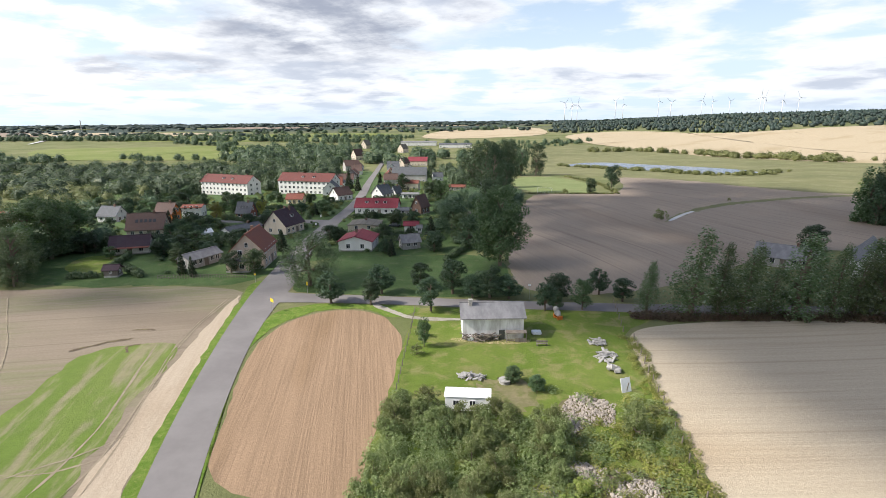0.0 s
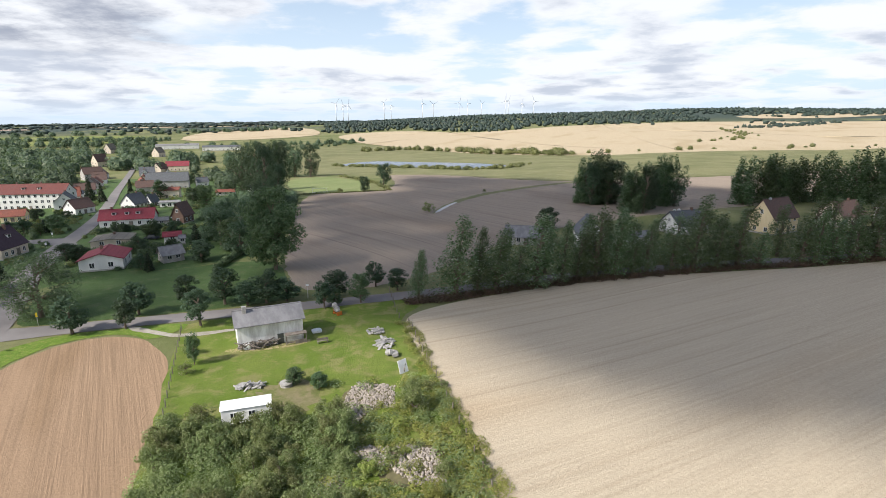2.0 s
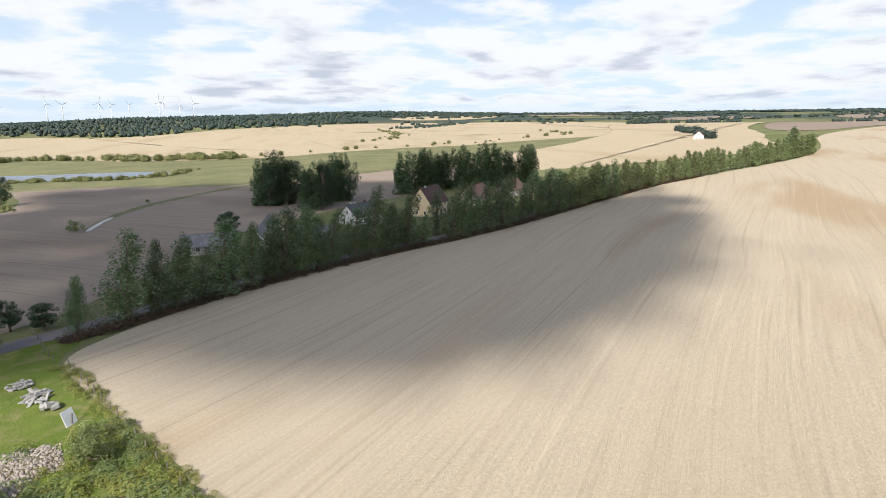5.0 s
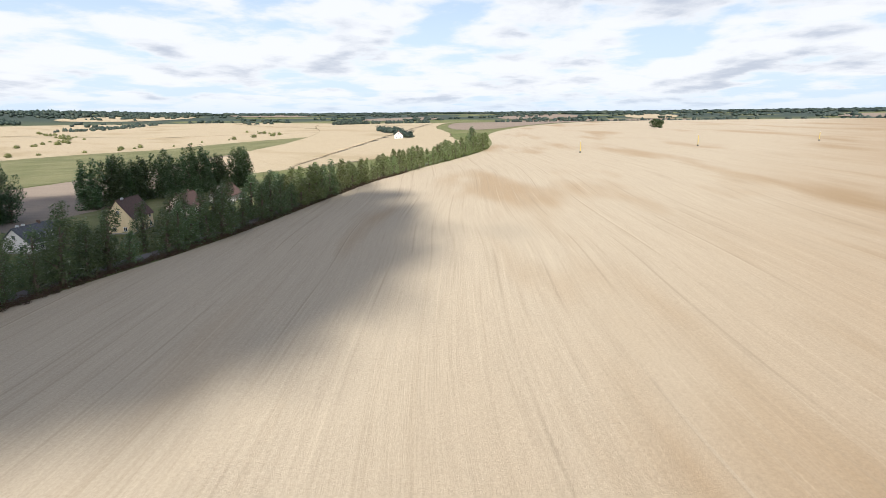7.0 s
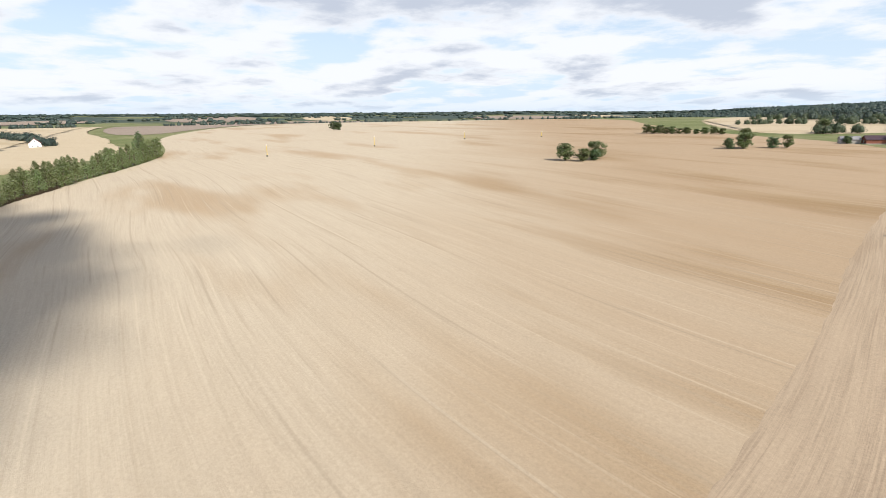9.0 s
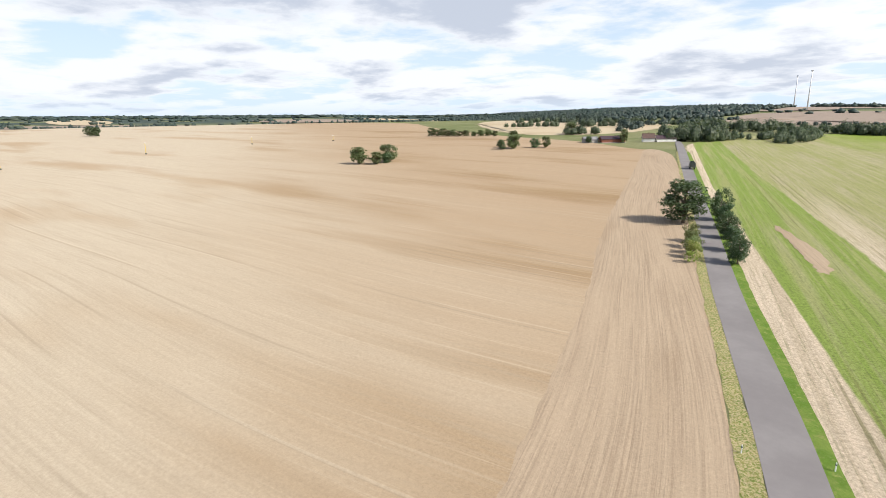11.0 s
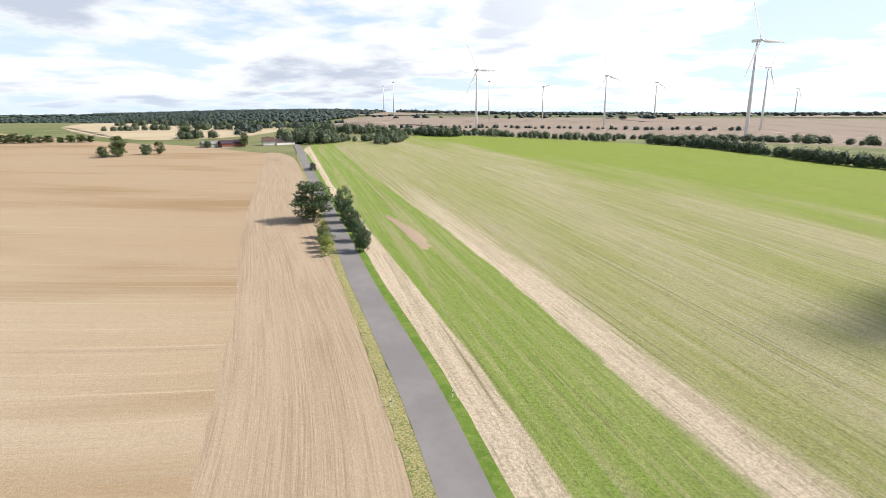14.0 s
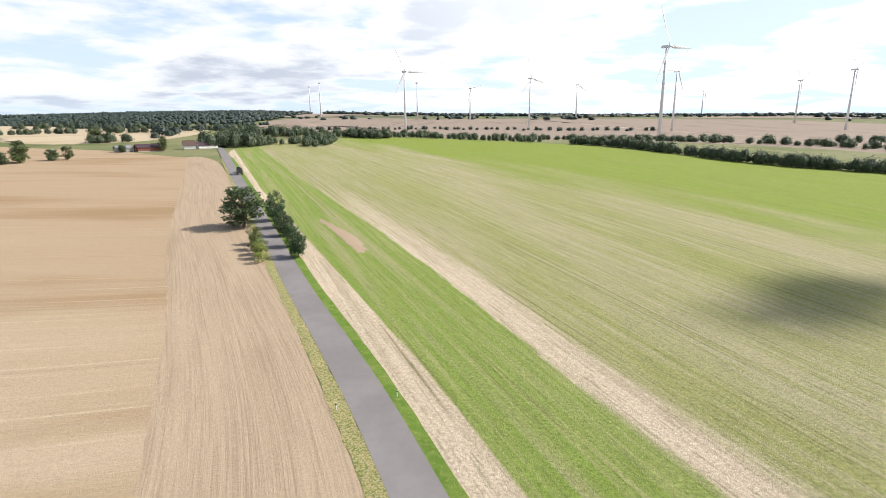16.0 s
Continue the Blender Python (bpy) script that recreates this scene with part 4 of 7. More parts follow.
plant("poplar", "dense", -16.2, 126.8, 20.5, 0.95, "tall full-crowned poplar at the corner of the green", group="poplars")
plant("field_tree", "dark", 63, 159, 7.2, 1.5, "dense dark green tree at the field edge")
plant("field_tree", "dark", 9, 276, 8, 1.1, "dark tree at the corner of the football pitch")
plant("field_tree", "dark", 20.5, 300, 13, 0.9, "dark tree beside the pitch fence")
for x, y, h in ((31, 199, 4.2), (66, 252, 1.6), (140, 305, 6), (149, 310, 5), (-3, 274, 3)):
    plant("shrub", "shrub", x, y, h, 1.0, "dense green shrub by the field ditch", "shrub")

# clumps standing in the wide field
for x, y, h, w, k in ((247.5, -131, 8.3, 1.3, "broad"), (241, -137, 6, 1.4, "broad"), (247, -148, 9, 1.25, "broad"), (242, -144, 5, 1.5, "dark"), (257, -250, 10.8, 1.0, "broad"), (253, -246, 9, 1.1, "broad"), (249, -262, 6, 1.4, "dark"), (245, -268, 7.2, 1.0, "broad"), (256, -238, 6, 1.3, "dark"), (682, -47, 10.5, 1.2, "dark"), (682, -53, 9.5, 1.2, "dark"), (405, -290, 7.4, 1.3, "broad"), (401, -294, 6.0, 1.6, "broad"), (397, -297, 6.8, 1.5, "broad"), (393, -300, 5.4, 1.7, "broad"), (389, -303, 6, 1.5, "broad"), (385, -307, 4.6, 1.8, "broad"), (381, -311, 5.4, 1.6, "broad"), (376, -316, 4.2, 1.8, "broad"), (371, -320, 5.4, 1.6, "broad"), (366, -324, 5.8, 1.4, "broad"), (361, -328, 4.6, 1.6, "broad"), (339, -403, 10, 1.1, "broad"), (328, -391, 10, 1.1, "broad"), (232, -334, 9.6, 0.7, "broad"), (250, -318, 4.6, 1.5, "dark"), (240, -338, 5, 1.4, "dark")):
    plant("field_tree", {"broad": "clump", "dark": "dense"}[k], x, y, h * 1.08, w * 1.2, "round-topped tree of a field clump", group="field clumps")
# the few trees along the road
plant("roadside_tree", "dense", 71.5, -133, 11.8, 1.55, "large round-crowned roadside tree at the field edge", group="roadside trees")
for x, y, h, w, k in ((66.3, -142.5, 9.4, 0.95, "dark"), (61.5, -134.5, 7, 1.0, "dark"), (56.7, -126.2, 6.6, 1.2, "dark"), (50.5, -116.5, 6.2, 1.1, "dark"), (45.6, -108.5, 7.2, 1.0, "round")):
    plant("roadside_tree", "densedark", x, y, h, w * 0.95, "small dark green roadside tree beside the asphalt", group="roadside trees")
for x, y, h in ((55.4, -108.5, 4.4), (53.6, -105.5, 4.0), (57.6, -112.5, 4.6), (60.4, -117, 4.6), (52.3, -102.3, 2.8)):
    plant("roadside_bush", "weed" if h < 4.3 else "shrub", x, y, h, 0.85, "pale green bush leaning over the field edge", "shrub", "roadside bushes")

# gardens and village trees
VT = random.Random(21)
for x, y, h, w, k in ((-121, 91, 13, 1.15, "willow"), (-118, 88, 8, 1.2, "willow"), (-134, 111, 17, 1.2, "broad"), (-128, 97, 12, 1.3, "broad"), (-139, 121, 14, 1.2, "broad"), (-138, 103, 14, 1.2, "broad"), (-147, 116, 15, 1.2, "broad"), (-132, 90, 9, 1.3, "broad"), (-153, 108, 13, 1.3, "willow"), (-158, 128, 12, 1.3, "broad"), (-117.5, 113.5, 3.6, 1.3, "broad"), (-96, 112, 4.2, 1.5, "broad"), (-100, 117, 4.4, 1.4, "broad"), (-103, 124, 4.8, 1.4, "dark"), (-108, 128, 5, 1.4, "broad"), (-98, 127, 4.6, 1.5, "broad"), (-93, 121, 4.2, 1.5, "dark"), (-113, 137, 5.5, 1.3, "broad"), (-121, 140, 5, 1.4, "dark"), (-127, 150, 8.6, 0.9, "spruce"), (-88, 104, 5.6, 1.0, "spruce"), (-84.5, 103, 5, 1.0, "spruce"), (-77, 107, 5.5, 1.2, "dark"), (-71.5, 108, 6, 1.2, "broad"), (-131, 176.5, 7.4, 1.0, "yellowtree"), (-121.5, 192, 6.6, 1.0, "paletree"), (-136, 315, 13, 1.0, "spruce"), (-124, 300, 10, 1.0, "spruce"), (-45.5, 131, 4.6, 1.2, "spruce"), (-48, 133, 4, 1.2, "dark"), (-64, 126.5, 2.8, 1.2, "spruce"), (-35, 157, 10.5, 1.1, "dark"), (-27, 143, 9.6, 1.1, "dark"), (-30, 150, 9, 1.2, "broad"), (-38, 172, 10, 1.2, "dark"), (-57, 234, 10.5, 1.2, "broad"), (-132, 153, 7.5, 0.8, "spruce"), (-128, 158, 6, 1.3, "dark"), (-105, 170, 5, 1.6, "dark"), (-98, 172, 4.5, 1.7, "dark"), (-110, 166, 4.5, 1.6, "dark"), (-96, 300, 10, 1.1, "dark"), (-104, 284, 12, 0.9, "spruce")):
    key = {"yellowtree": "yellow", "paletree": "weed"}.get(k, k)
    lab = {"yellowtree": "rounded garden tree with bright yellow leaves", "paletree": "rounded garden tree with pale grey-green leaves", "spruce": "dark pointed conifer in a garden", "willow": "drooping green tree at the garden edge"}.get(k, "leafy garden tree among the village houses")
    plant("garden_tree", key, x, y, h, w * (0.75 if key in ("yellow", "weed") else 1), lab, group="garden trees")
HOUSE_SPOTS = [(-198, 286, 23), (-148, 288, 21), (-58, 139, 8), (-66, 166, 8), (-75, 202, 11), (-128, 232, 7), (-112, 248, 7), (-90, 155, 8), (-78, 116, 8), (-102, 150, 7), (-90, 111, 8), (-134, 145, 7), (-117, 119, 7), (-151, 175, 7), (-173, 171, 8), (-208, 158, 9), (-123, 184, 6), (-93, 258, 7), (-57, 202, 5), (-43, 141, 5), (-100, 178, 10), (-118, 174, 8), (-93, 303, 9), (-116, 381, 14), (-50, 164, 4), (-62, 213, 6), (-117, 106, 8), (-78, 256, 6), (-148, 186, 7), (-124, 104, 6)]


def free(x, y, pad=0.0):
    for a, b in zip(ROAD[16:], ROAD[17:]):
        a, b = Vector(a), Vector(b)
        t = max(0, min(1, (Vector((x, y)) - a).dot(b - a) / (b - a).length_squared))
        if (Vector((x, y)) - a.lerp(b, t)).length < 4.5 + pad:
            return False
    return all(math.hypot(x - hx, y - hy) > hr + pad for hx, hy, hr in HOUSE_SPOTS)


# houses along the far street stand on both sides of it
FAR_HOUSES = []
FH = random.Random(81)
for i in range(15):
    p, d = along(ROAD[21:], 34 + i * 19)
    for side in (1, -1):
        if side > 0 and i % 3 == 1:
            continue
        o = 15 + FH.uniform(0, 5) + (14 if side < 0 and i % 4 == 3 else 0)
        q = p - Vector((d.y, -d.x)) * o * side
        if side < 0 and i < 4:
            continue
        FAR_HOUSES.append((q.x, q.y, math.degrees(math.atan2(d.y, d.x)) + (90 if FH.random() < 0.4 else 0)))
HOUSE_SPOTS += [(x, y, 7) for x, y, yaw in FAR_HOUSES]


HOUSE_SPOTS += [(-172, 598, 12), (-221, 520, 9), (-300, 1050, 36), (-210, 980, 32), (-52, 318, 6), (-275, 670, 6), (-369, 941, 8), (-179, 565, 6), (-264, 832, 8), (-97, 388, 5), (-63, 299, 6)]
VISTA = [(hx, hy, hr * 0.8, 2.0) for hx, hy, hr in HOUSE_SPOTS]
for i in range(34):
    p, d = along(ROAD[19:], 12 + i * 14)
    VISTA.append((p.x, p.y, 2.5, 0.5))


def hides(x, y, h, w):
    """Whether a plant of height h and spread w would hide a house or the street from over the fields to the south."""
    foot = height(x, y)
    for hx, hy, hr, hz in VISTA:
        D = math.hypot(hx, hy)
        ux, uy = hx / D, hy / D
        t = x * ux + y * uy
        if t < D and abs(x * uy - y * ux) < hr + w * 0.4 and foot + h > 35 + (height(hx, hy) + hz - 35) * t / D:
            return True
    return False


made = 0
while made < 660:
    u, v = VT.random(), VT.random()
    y = 118 + 330 * v ** 1.5
    x = -30 - (0.25 * y + 110) * u - (y - 118) * 0.25
    if not free(x, y, 1.0) or (-62 < x < -14 and y < 133):
        continue
    far = sst(150, 400, y)
    k = VT.choice(("broad", "dark", "shrub", "dark", "broad", "shrub", "shrub", "dark", "weed", "dark", "spruce", "shrub"))
    h = {"shrub": 1.7, "weed": 1.5, "round": 4.5, "spruce": 5.5}.get(k, 4.6) * VT.uniform(0.7, 1.3) * (1 + 0.9 * far)
    if hides(x, y, h, h * 0.7):
        continue
    made += 1
    low = k in ("shrub", "weed")
    plant("garden_shrub" if low else "garden_tree", k, x, y, h, VT.uniform(1.0, 1.6), "low leafy garden shrub" if low else "leafy garden tree among the village houses", "shrub" if low else "tree", "garden plants")

# thicket on the smallholding
TH = random.Random(31)
made = 0
while made < 95:
    x, y = TH.uniform(-22, 2), TH.uniform(27, 63)
    edge = -21.8 + (60 - y) * 0.12
    lim = 60 - 0.35 * abs(x + 14) if x < -14.2 else (58.0 if x > -7.5 else 55.5)
    if y > lim or x < edge + 1.0 or x > 0.5 + (50 - y) * 0.05:
        continue
    made += 1
    plant("thicket_shrub", "shrub", x, y, TH.uniform(2.4, 4.0), TH.uniform(0.75, 1.05), "dense grey-green thicket shrub", "shrub", "thicket")
for i in range(24):
    x, y = TH.uniform(-1, 13.5), TH.uniform(28, 63)
    plant("weed_clump", TH.choice(("weed", "weed", "shrub")), x, y, TH.uniform(0.8, 1.9), TH.uniform(1.0, 1.5), "yellowing weeds growing over the rubble", "shrub", "weeds")
for x, y, h, w, k in ((-6.5, 67.3, 2.5, 1.5, "dense"), (-3.2, 65.8, 2.4, 1.5, "dense"), (8.3, 57.6, 4.2, 0.85, "shrub"), (-21.5, 76.2, 5.2, 0.6, "broad"), (-22.8, 80, 2.4, 0.9, "shrub"), (-21.8, 73, 2.0, 0.9, "shrub")):
    plant("garden_shrub", k, x, y, h, w, "small dense shrub on the rough grass", "shrub", "plot shrubs")


# ---- woods and hedges: plants past counting ----
def low_crown(rng, n, size, core_size):
    """Leaves on a lobed crown of unit size, closed by a darker core of coarse sprays."""
    ph = rng.uniform(0, 6, 4)

    def lump(d):
        return 1 + 0.2 * np.sin(d[:, :1] * 5 + ph[0]) * np.cos(d[:, 1:2] * 6 + ph[1]) + 0.11 * np.sin(d[:, :1] * 11 + ph[2]) * np.sin(d[:, 2:] * 9 + d[:, 1:2] * 8 + ph[3])

    dims, mid = np.array((0.5, 0.5, 0.62)), np.array((0, 0, 0.36))
    d = rng.normal(size=(n, 3))
    d /= np.linalg.norm(d, axis=1)[:, None]
    d[:, 2] = np.where(d[:, 2] < 0, d[:, 2] * 0.5, d[:, 2])
    p = d * rng.uniform(0.84, 1.05, n)[:, None] * lump(d) * dims + mid
    nrm = d + rng.normal(size=(n, 3)) * 0.4 + np.array((0, 0, 0.5))
    nrm /= np.linalg.norm(nrm, axis=1)[:, None]
    a = np.cross(nrm, rng.normal(size=(n, 3)))
    a /= np.linalg.norm(a, axis=1)[:, None]
    b = np.cross(nrm, a)
    s = (size * rng.uniform(0.6, 1.4, n))[:, None]
    leaves = np.stack([p - a * s, p - b * s * 0.7, p + a * s, p + b * s * 0.7], 1).reshape(-1, 3)
    core = []
    for i in range(10):
        for j in range(5):
            q = []
            for u, v in ((i, j), (i + 1, j), (i + 1, j + 1), (i, j + 1)):
                az, el = u * math.tau / 10, -0.5 + (math.pi / 2 + 0.5) * v / 5
                q.append((math.cos(az) * math.cos(el), math.sin(az) * math.cos(el), math.sin(el)))
            core.append(q)
    core = np.array(core).reshape(-1, 3)
    return np.concatenate([leaves, core * lump(core) * dims * core_size + mid]) if core_size else leaves


def woods(name, spots, mat, label, n, size, seed, core_size=0.7):
    """Many crowns joined into one sheet of foliage. spots: x, y, height, width."""
    rng = np.random.default_rng(seed)
    kinds = [low_crown(rng, n, size, core_size) for _ in range(9)]
    out = []
    for x, y, h, w in spots:
        c = kinds[rng.integers(9)].copy()
        a = rng.uniform(0, math.tau)
        ca, sa = math.cos(a), math.sin(a)
        c = c @ np.array(((ca, sa, 0), (-sa, ca, 0), (0, 0, 1)))
        out.append(c * np.array((w, w, h)) + np.array((x, y, height(x, y))))
    return tagged(new(name, quads_mesh(name, np.concatenate(out), mat)), label, "trees", kind="stuff")


def inside(p, poly):
    x, y = p
    hit = False
    for (x0, y0), (x1, y1) in zip(poly, poly[1:] + poly[:1]):
        if (y0 > y) != (y1 > y) and x < (x1 - x0) * (y - y0) / (y1 - y0) + x0:
            hit = not hit
    return hit


def fill(rng, poly, count, h, w):
    xs, ys = [p[0] for p in poly], [p[1] for p in poly]
    out = []
    while len(out) < count:
        p = (rng.uniform(min(xs), max(xs)), rng.uniform(min(ys), max(ys)))
        if inside(p, poly):
            k = rng.uniform(*h)
            out.append((*p, k, k * rng.uniform(*w)))
    return out


def belt(rng, line, gap, h, w, side=3.0):
    out, s = [], 0.0
    total = sum((Vector(b) - Vector(a)).length for a, b in zip(line, line[1:]))
    while s < total:
        p, d = along(line, s)
        k = rng.uniform(*h)
        out.append((p.x - d.y * rng.uniform(-side, side), p.y + d.x * rng.uniform(-side, side), k, k * rng.uniform(*w)))
        s += gap * rng.uniform(0.5, 1.5)
    return out


WR = random.Random(41)
spots = fill(WR, [(-640, 470), (-300, 520), (-260, 330), (-330, 200), (-170, 128), (-150, 100), (-300, 60), (-620, 240)], 560, (6, 14), (1.0, 1.7))
spots += fill(WR, [(-330, 520), (-170, 560), (-190, 340), (-240, 300), (-270, 330)], 130, (9, 17), (0.7, 1.1))
spots += fill(WR, [(-180, 570), (-60, 560), (-70, 320), (-90, 300), (-150, 330)], 60, (6, 11), (0.8, 1.2))
spots += fill(WR, [(-330, 300), (-225, 240), (-160, 200), (-215, 140), (-330, 180)], 120, (4, 9), (0.9, 1.4))
spots += fill(WR, [(-175, 330), (-240, 300), (-250, 270), (-230, 262), (-170, 300)], 50, (8, 14), (0.8, 1.2))
spots += fill(WR, [(-62, 300), (-35, 290), (-30, 200), (-48, 220)], 45, (4, 9), (0.9, 1.4))
spots += fill(WR, [(-20, 142), (-38, 150), (-44, 185), (-54, 215), (-50, 262), (-24, 262), (-20, 200)], 110, (2.0, 5.0), (0.9, 1.5))
spots += fill(WR, [(-160, 100), (-125, 88), (-105, 92), (-108, 122), (-140, 140)], 60, (6, 13), (0.9, 1.3))
spots = [q for q in spots if free(q[0], q[1], 2) and not hides(*q)]
marsh = [q for q in spots if WR.random() < 0.8 and inside(q[:2], [(-360, 330), (-225, 262), (-165, 215), (-175, 190), (-225, 165), (-370, 180)])]
woods("marsh_bushes", [(x, y, h * 0.7, w * 0.8) for x, y, h, w in marsh], M["leaf_marsh"], "pale yellow-green bushes of the marshy ground", 520, 0.04, 13)
spots = [q for q in spots if q not in marsh]
near = [q for q in spots if math.hypot(q[0], q[1]) < 330]
woods("woodland", near, M["leaf_wood"], "mixed green woodland round the village", 820, 0.033, 1)
woods("woodland", [q for q in spots if math.hypot(q[0], q[1]) >= 330], M["leaf_wood"], "mixed green woodland beyond the village", 430, 0.046, 11)
hedge = []
for line in ([(-47, 150), (-58, 152), (-72, 154)], [(-46, 156), (-57, 158), (-62, 160)], [(-88, 165), (-104, 160), (-118, 158)], [(-98, 140), (-112, 134), (-124, 136)], [(-105.5, 99.5), (-110, 108), (-114, 116)], [(-106, 97.5), (-112, 95)], [(-104, 168), (-122, 176), (-140, 186)], [(-98, 131), (-108, 140)], [(-84, 128), (-92, 132)], [(-96, 100), (-104, 104)], [(-60, 190), (-80, 188)], [(-96, 182), (-104, 198), (-118, 205)], [(-30, 128), (-24, 165), (-28, 190)], [(-112, 212), (-140, 205), (-165, 200)], [(-140, 168), (-125, 170)], [(-86, 208), (-98, 244)], [(-64, 240), (-80, 290)]):
    hedge += belt(WR, line, 0.9, (1.5, 2.3), (0.8, 1.1), 0.25)
woods("garden_hedges", hedge, M["leaf_mid"], "clipped green garden hedges in the village", 130, 0.075, 8)
low = []
while len(low) < 620:
    q = fill(WR, [(-18, 142), (-45, 134), (-66, 128), (-84, 100), (-104, 96), (-150, 130), (-215, 165), (-215, 260), (-60, 300), (-28, 262)], 1, (0.5, 1.7), (1.0, 2.2))[0]
    if free(q[0], q[1], -1.5) and not (-136 < q[0] < -104 and 96 < q[1] < 118):
        low.append(q)
woods("garden_bushes", low[:380], M["leaf_mid"], "low green bushes and vegetable beds in the gardens", 110, 0.085, 31)
woods("garden_bushes", low[380:], M["leaf_shrub"], "pale green bushes and flower beds in the gardens", 110, 0.085, 32)
spots = fill(WR, [(-560, 940), (-250, 960), (-100, 640), (-170, 560), (-420, 560), (-450, 650)], 260, (10, 17), (0.9, 1.4))
spots += belt(WR, [(-1540, 1180), (-1288, 1219), (-1040, 1242), (-814, 1257), (-600, 1200), (-380, 1150)], 6, (10, 18), (0.9, 1.4), 34)
spots += belt(WR, [(-1100, 560), (-820, 560), (-640, 540)], 5, (8, 14), (0.9, 1.4), 40)
spots += belt(WR, [(-620, 640), (-540, 610), (-470, 640)], 12, (6, 11), (0.9, 1.4), 12)
spots += belt(WR, [(-1400, 1420), (-1100, 1480), (-760, 1520), (-420, 1420)], 9, (9, 15), (0.9, 1.5), 30)
spots += belt(WR, [(-560, 800), (-700, 1000), (-900, 1100)], 16, (8, 15), (0.9, 1.4), 25)
spots += belt(WR, [(-380, 1000), (-200, 1100), (20, 1180)], 14, (7, 13), (0.9, 1.4), 40)
spots += belt(WR, [(-80, 640), (-100, 900), (0, 1180), (60, 1290)], 17, (6, 11), (0.9, 1.5), 30)
spots += belt(WR, [(-1300, 1700), (-1000, 1850), (-600, 2000), (-200, 2100)], 22, (10, 20), (1.0, 1.6), 70)
spots = [q for q in spots if not hides(*q)]
woods("hedgerows", spots, M["leaf_wood"], "belts of trees between the meadows", 190, 0.065, 2)
spots = belt(WR, [(20, 860), (99, 900), (120, 874), (178, 812), (192, 730), (221, 667), (230, 560)], 5, (4.5, 10), (1.0, 1.8), 12)
spots += belt(WR, [(-10, 590), (25, 535), (63, 465), (92, 402), (126, 400), (150, 440)], 3, (1.6, 4.0), (1.3, 2.4), 5)
spots += belt(WR, [(-28, 276.6), (-4, 276), (21, 275.4)], 1.1, (0.7, 1.2), (1.1, 1.6), 0.3)
spots += belt(WR, [(22, 275.6), (17, 320), (6, 370), (-5, 408)], 2.4, (0.9, 2.6), (1.0, 1.5), 0.8)
spots += belt(WR, [(240, 560), (330, 540), (520, 520), (700, 470), (880, 640)], 25, (2.5, 6), (1.0, 1.8), 14)
spots += belt(WR, [(500, 700), (640, 800), (800, 1000), (969, 1287)], 22, (3, 8), (1.0, 1.8), 25)
woods("pond_bushes", spots, M["leaf_shrub"], "scattered olive bushes and reeds round the pond", 130, 0.075, 3)
spots = belt(WR, [(205, -380), (180, -440), (150, -400), (165, -470), (200, -520), (157, -566), (90, -566), (40, -545), (0, -535), (-30, -528)], 4.0, (5, 8.5), (0.7, 1.1), 8)
spots += belt(WR, [(-58, -512), (-94, -484), (-108, -468), (-128, -432), (-152, -388), (-178, -364), (-206, -353), (-290, -334)], 2.2, (5.5, 10), (0.75, 1.1), 4)
spots += belt(WR, [(560, -900), (320, -760), (120, -700), (-60, -760), (-260, -640), (-420, -560)], 6, (4, 10), (1.0, 1.6), 30)
spots += belt(WR, [(-200, -900), (-420, -760), (-640, -700)], 9, (5, 13), (1.0, 1.6), 20)
spots = [q for q in spots if math.hypot(q[0], q[1]) < 600 or noise.noise(Vector((q[0], q[1], 5)) * 0.021) > -0.08]
woods("field_hedge", spots, M["leaf_wood"], "dark hedge of trees along the crop field", 300, 0.056, 4)
spots = fill(WR, [(226, -362), (198, -380), (186, -400), (210, -420), (236, -392)], 34, (8, 13.5), (0.7, 1.0))
spots += fill(WR, [(285, -495), (215, -530), (210, -560), (290, -540)], 34, (8, 13), (0.8, 1.1))
spots += fill(WR, [(170, -525), (112, -532), (110, -552), (172, -552)], 26, (7, 12), (0.8, 1.1))
spots += fill(WR, [(326, -385), (312, -412), (322, -420), (336, -392)], 9, (7, 11), (0.8, 1.1))
spots += belt(WR, [(500, -480), (485, -522), (440, -560), (400, -600)], 6, (6, 11), (0.9, 1.3), 10)
spots += belt(WR, [(640, -640), (560, -720), (420, -760), (300, -740)], 8, (7, 12), (0.9, 1.3), 14)
spots += belt(WR, [(-40, -700), (-160, -690), (-300, -600), (-420, -520)], 11, (6, 10), (1.0, 1.4), 12)
woods("copse", spots, M["leaf_wood"], "dense dark copses round the southern farm", 220, 0.06, 14)

# withered weeds along the field edge of the avenue
spots = []
s = 74.0
while s < 330:
    p, d = along(CROSS, s)
    for _ in range(3):
        o = WR.uniform(3.4, 6.2)
        spots.append((p.x + d.y * o, p.y - d.x * o, WR.uniform(0.7, 1.5), WR.uniform(1.2, 2.4)))
    s += 0.8
woods("withered_weeds", spots, M["leaf_reedbrown"], "withered brown weeds under the avenue", 60, 0.1, 5, 0)
spots = [(x + WR.uniform(-2.2, 0.5), y + WR.uniform(-1.5, 1.5), WR.uniform(0.25, 0.7), WR.uniform(0.7, 1.6)) for x, y in ((11.2 + (86 - yy) * 0.09, yy) for yy in (30 + 0.3 * i for i in range(190)))]
STONY = [[(1.7, 66.4), (6.7, 64.4), (6.2, 58.8), (1.2, 55.7), (-1.5, 56.6)], [(0.0, 51.2), (9.9, 49.4), (10.0, 43.6), (6.7, 44.0), (1.1, 49.2)]]
more = []
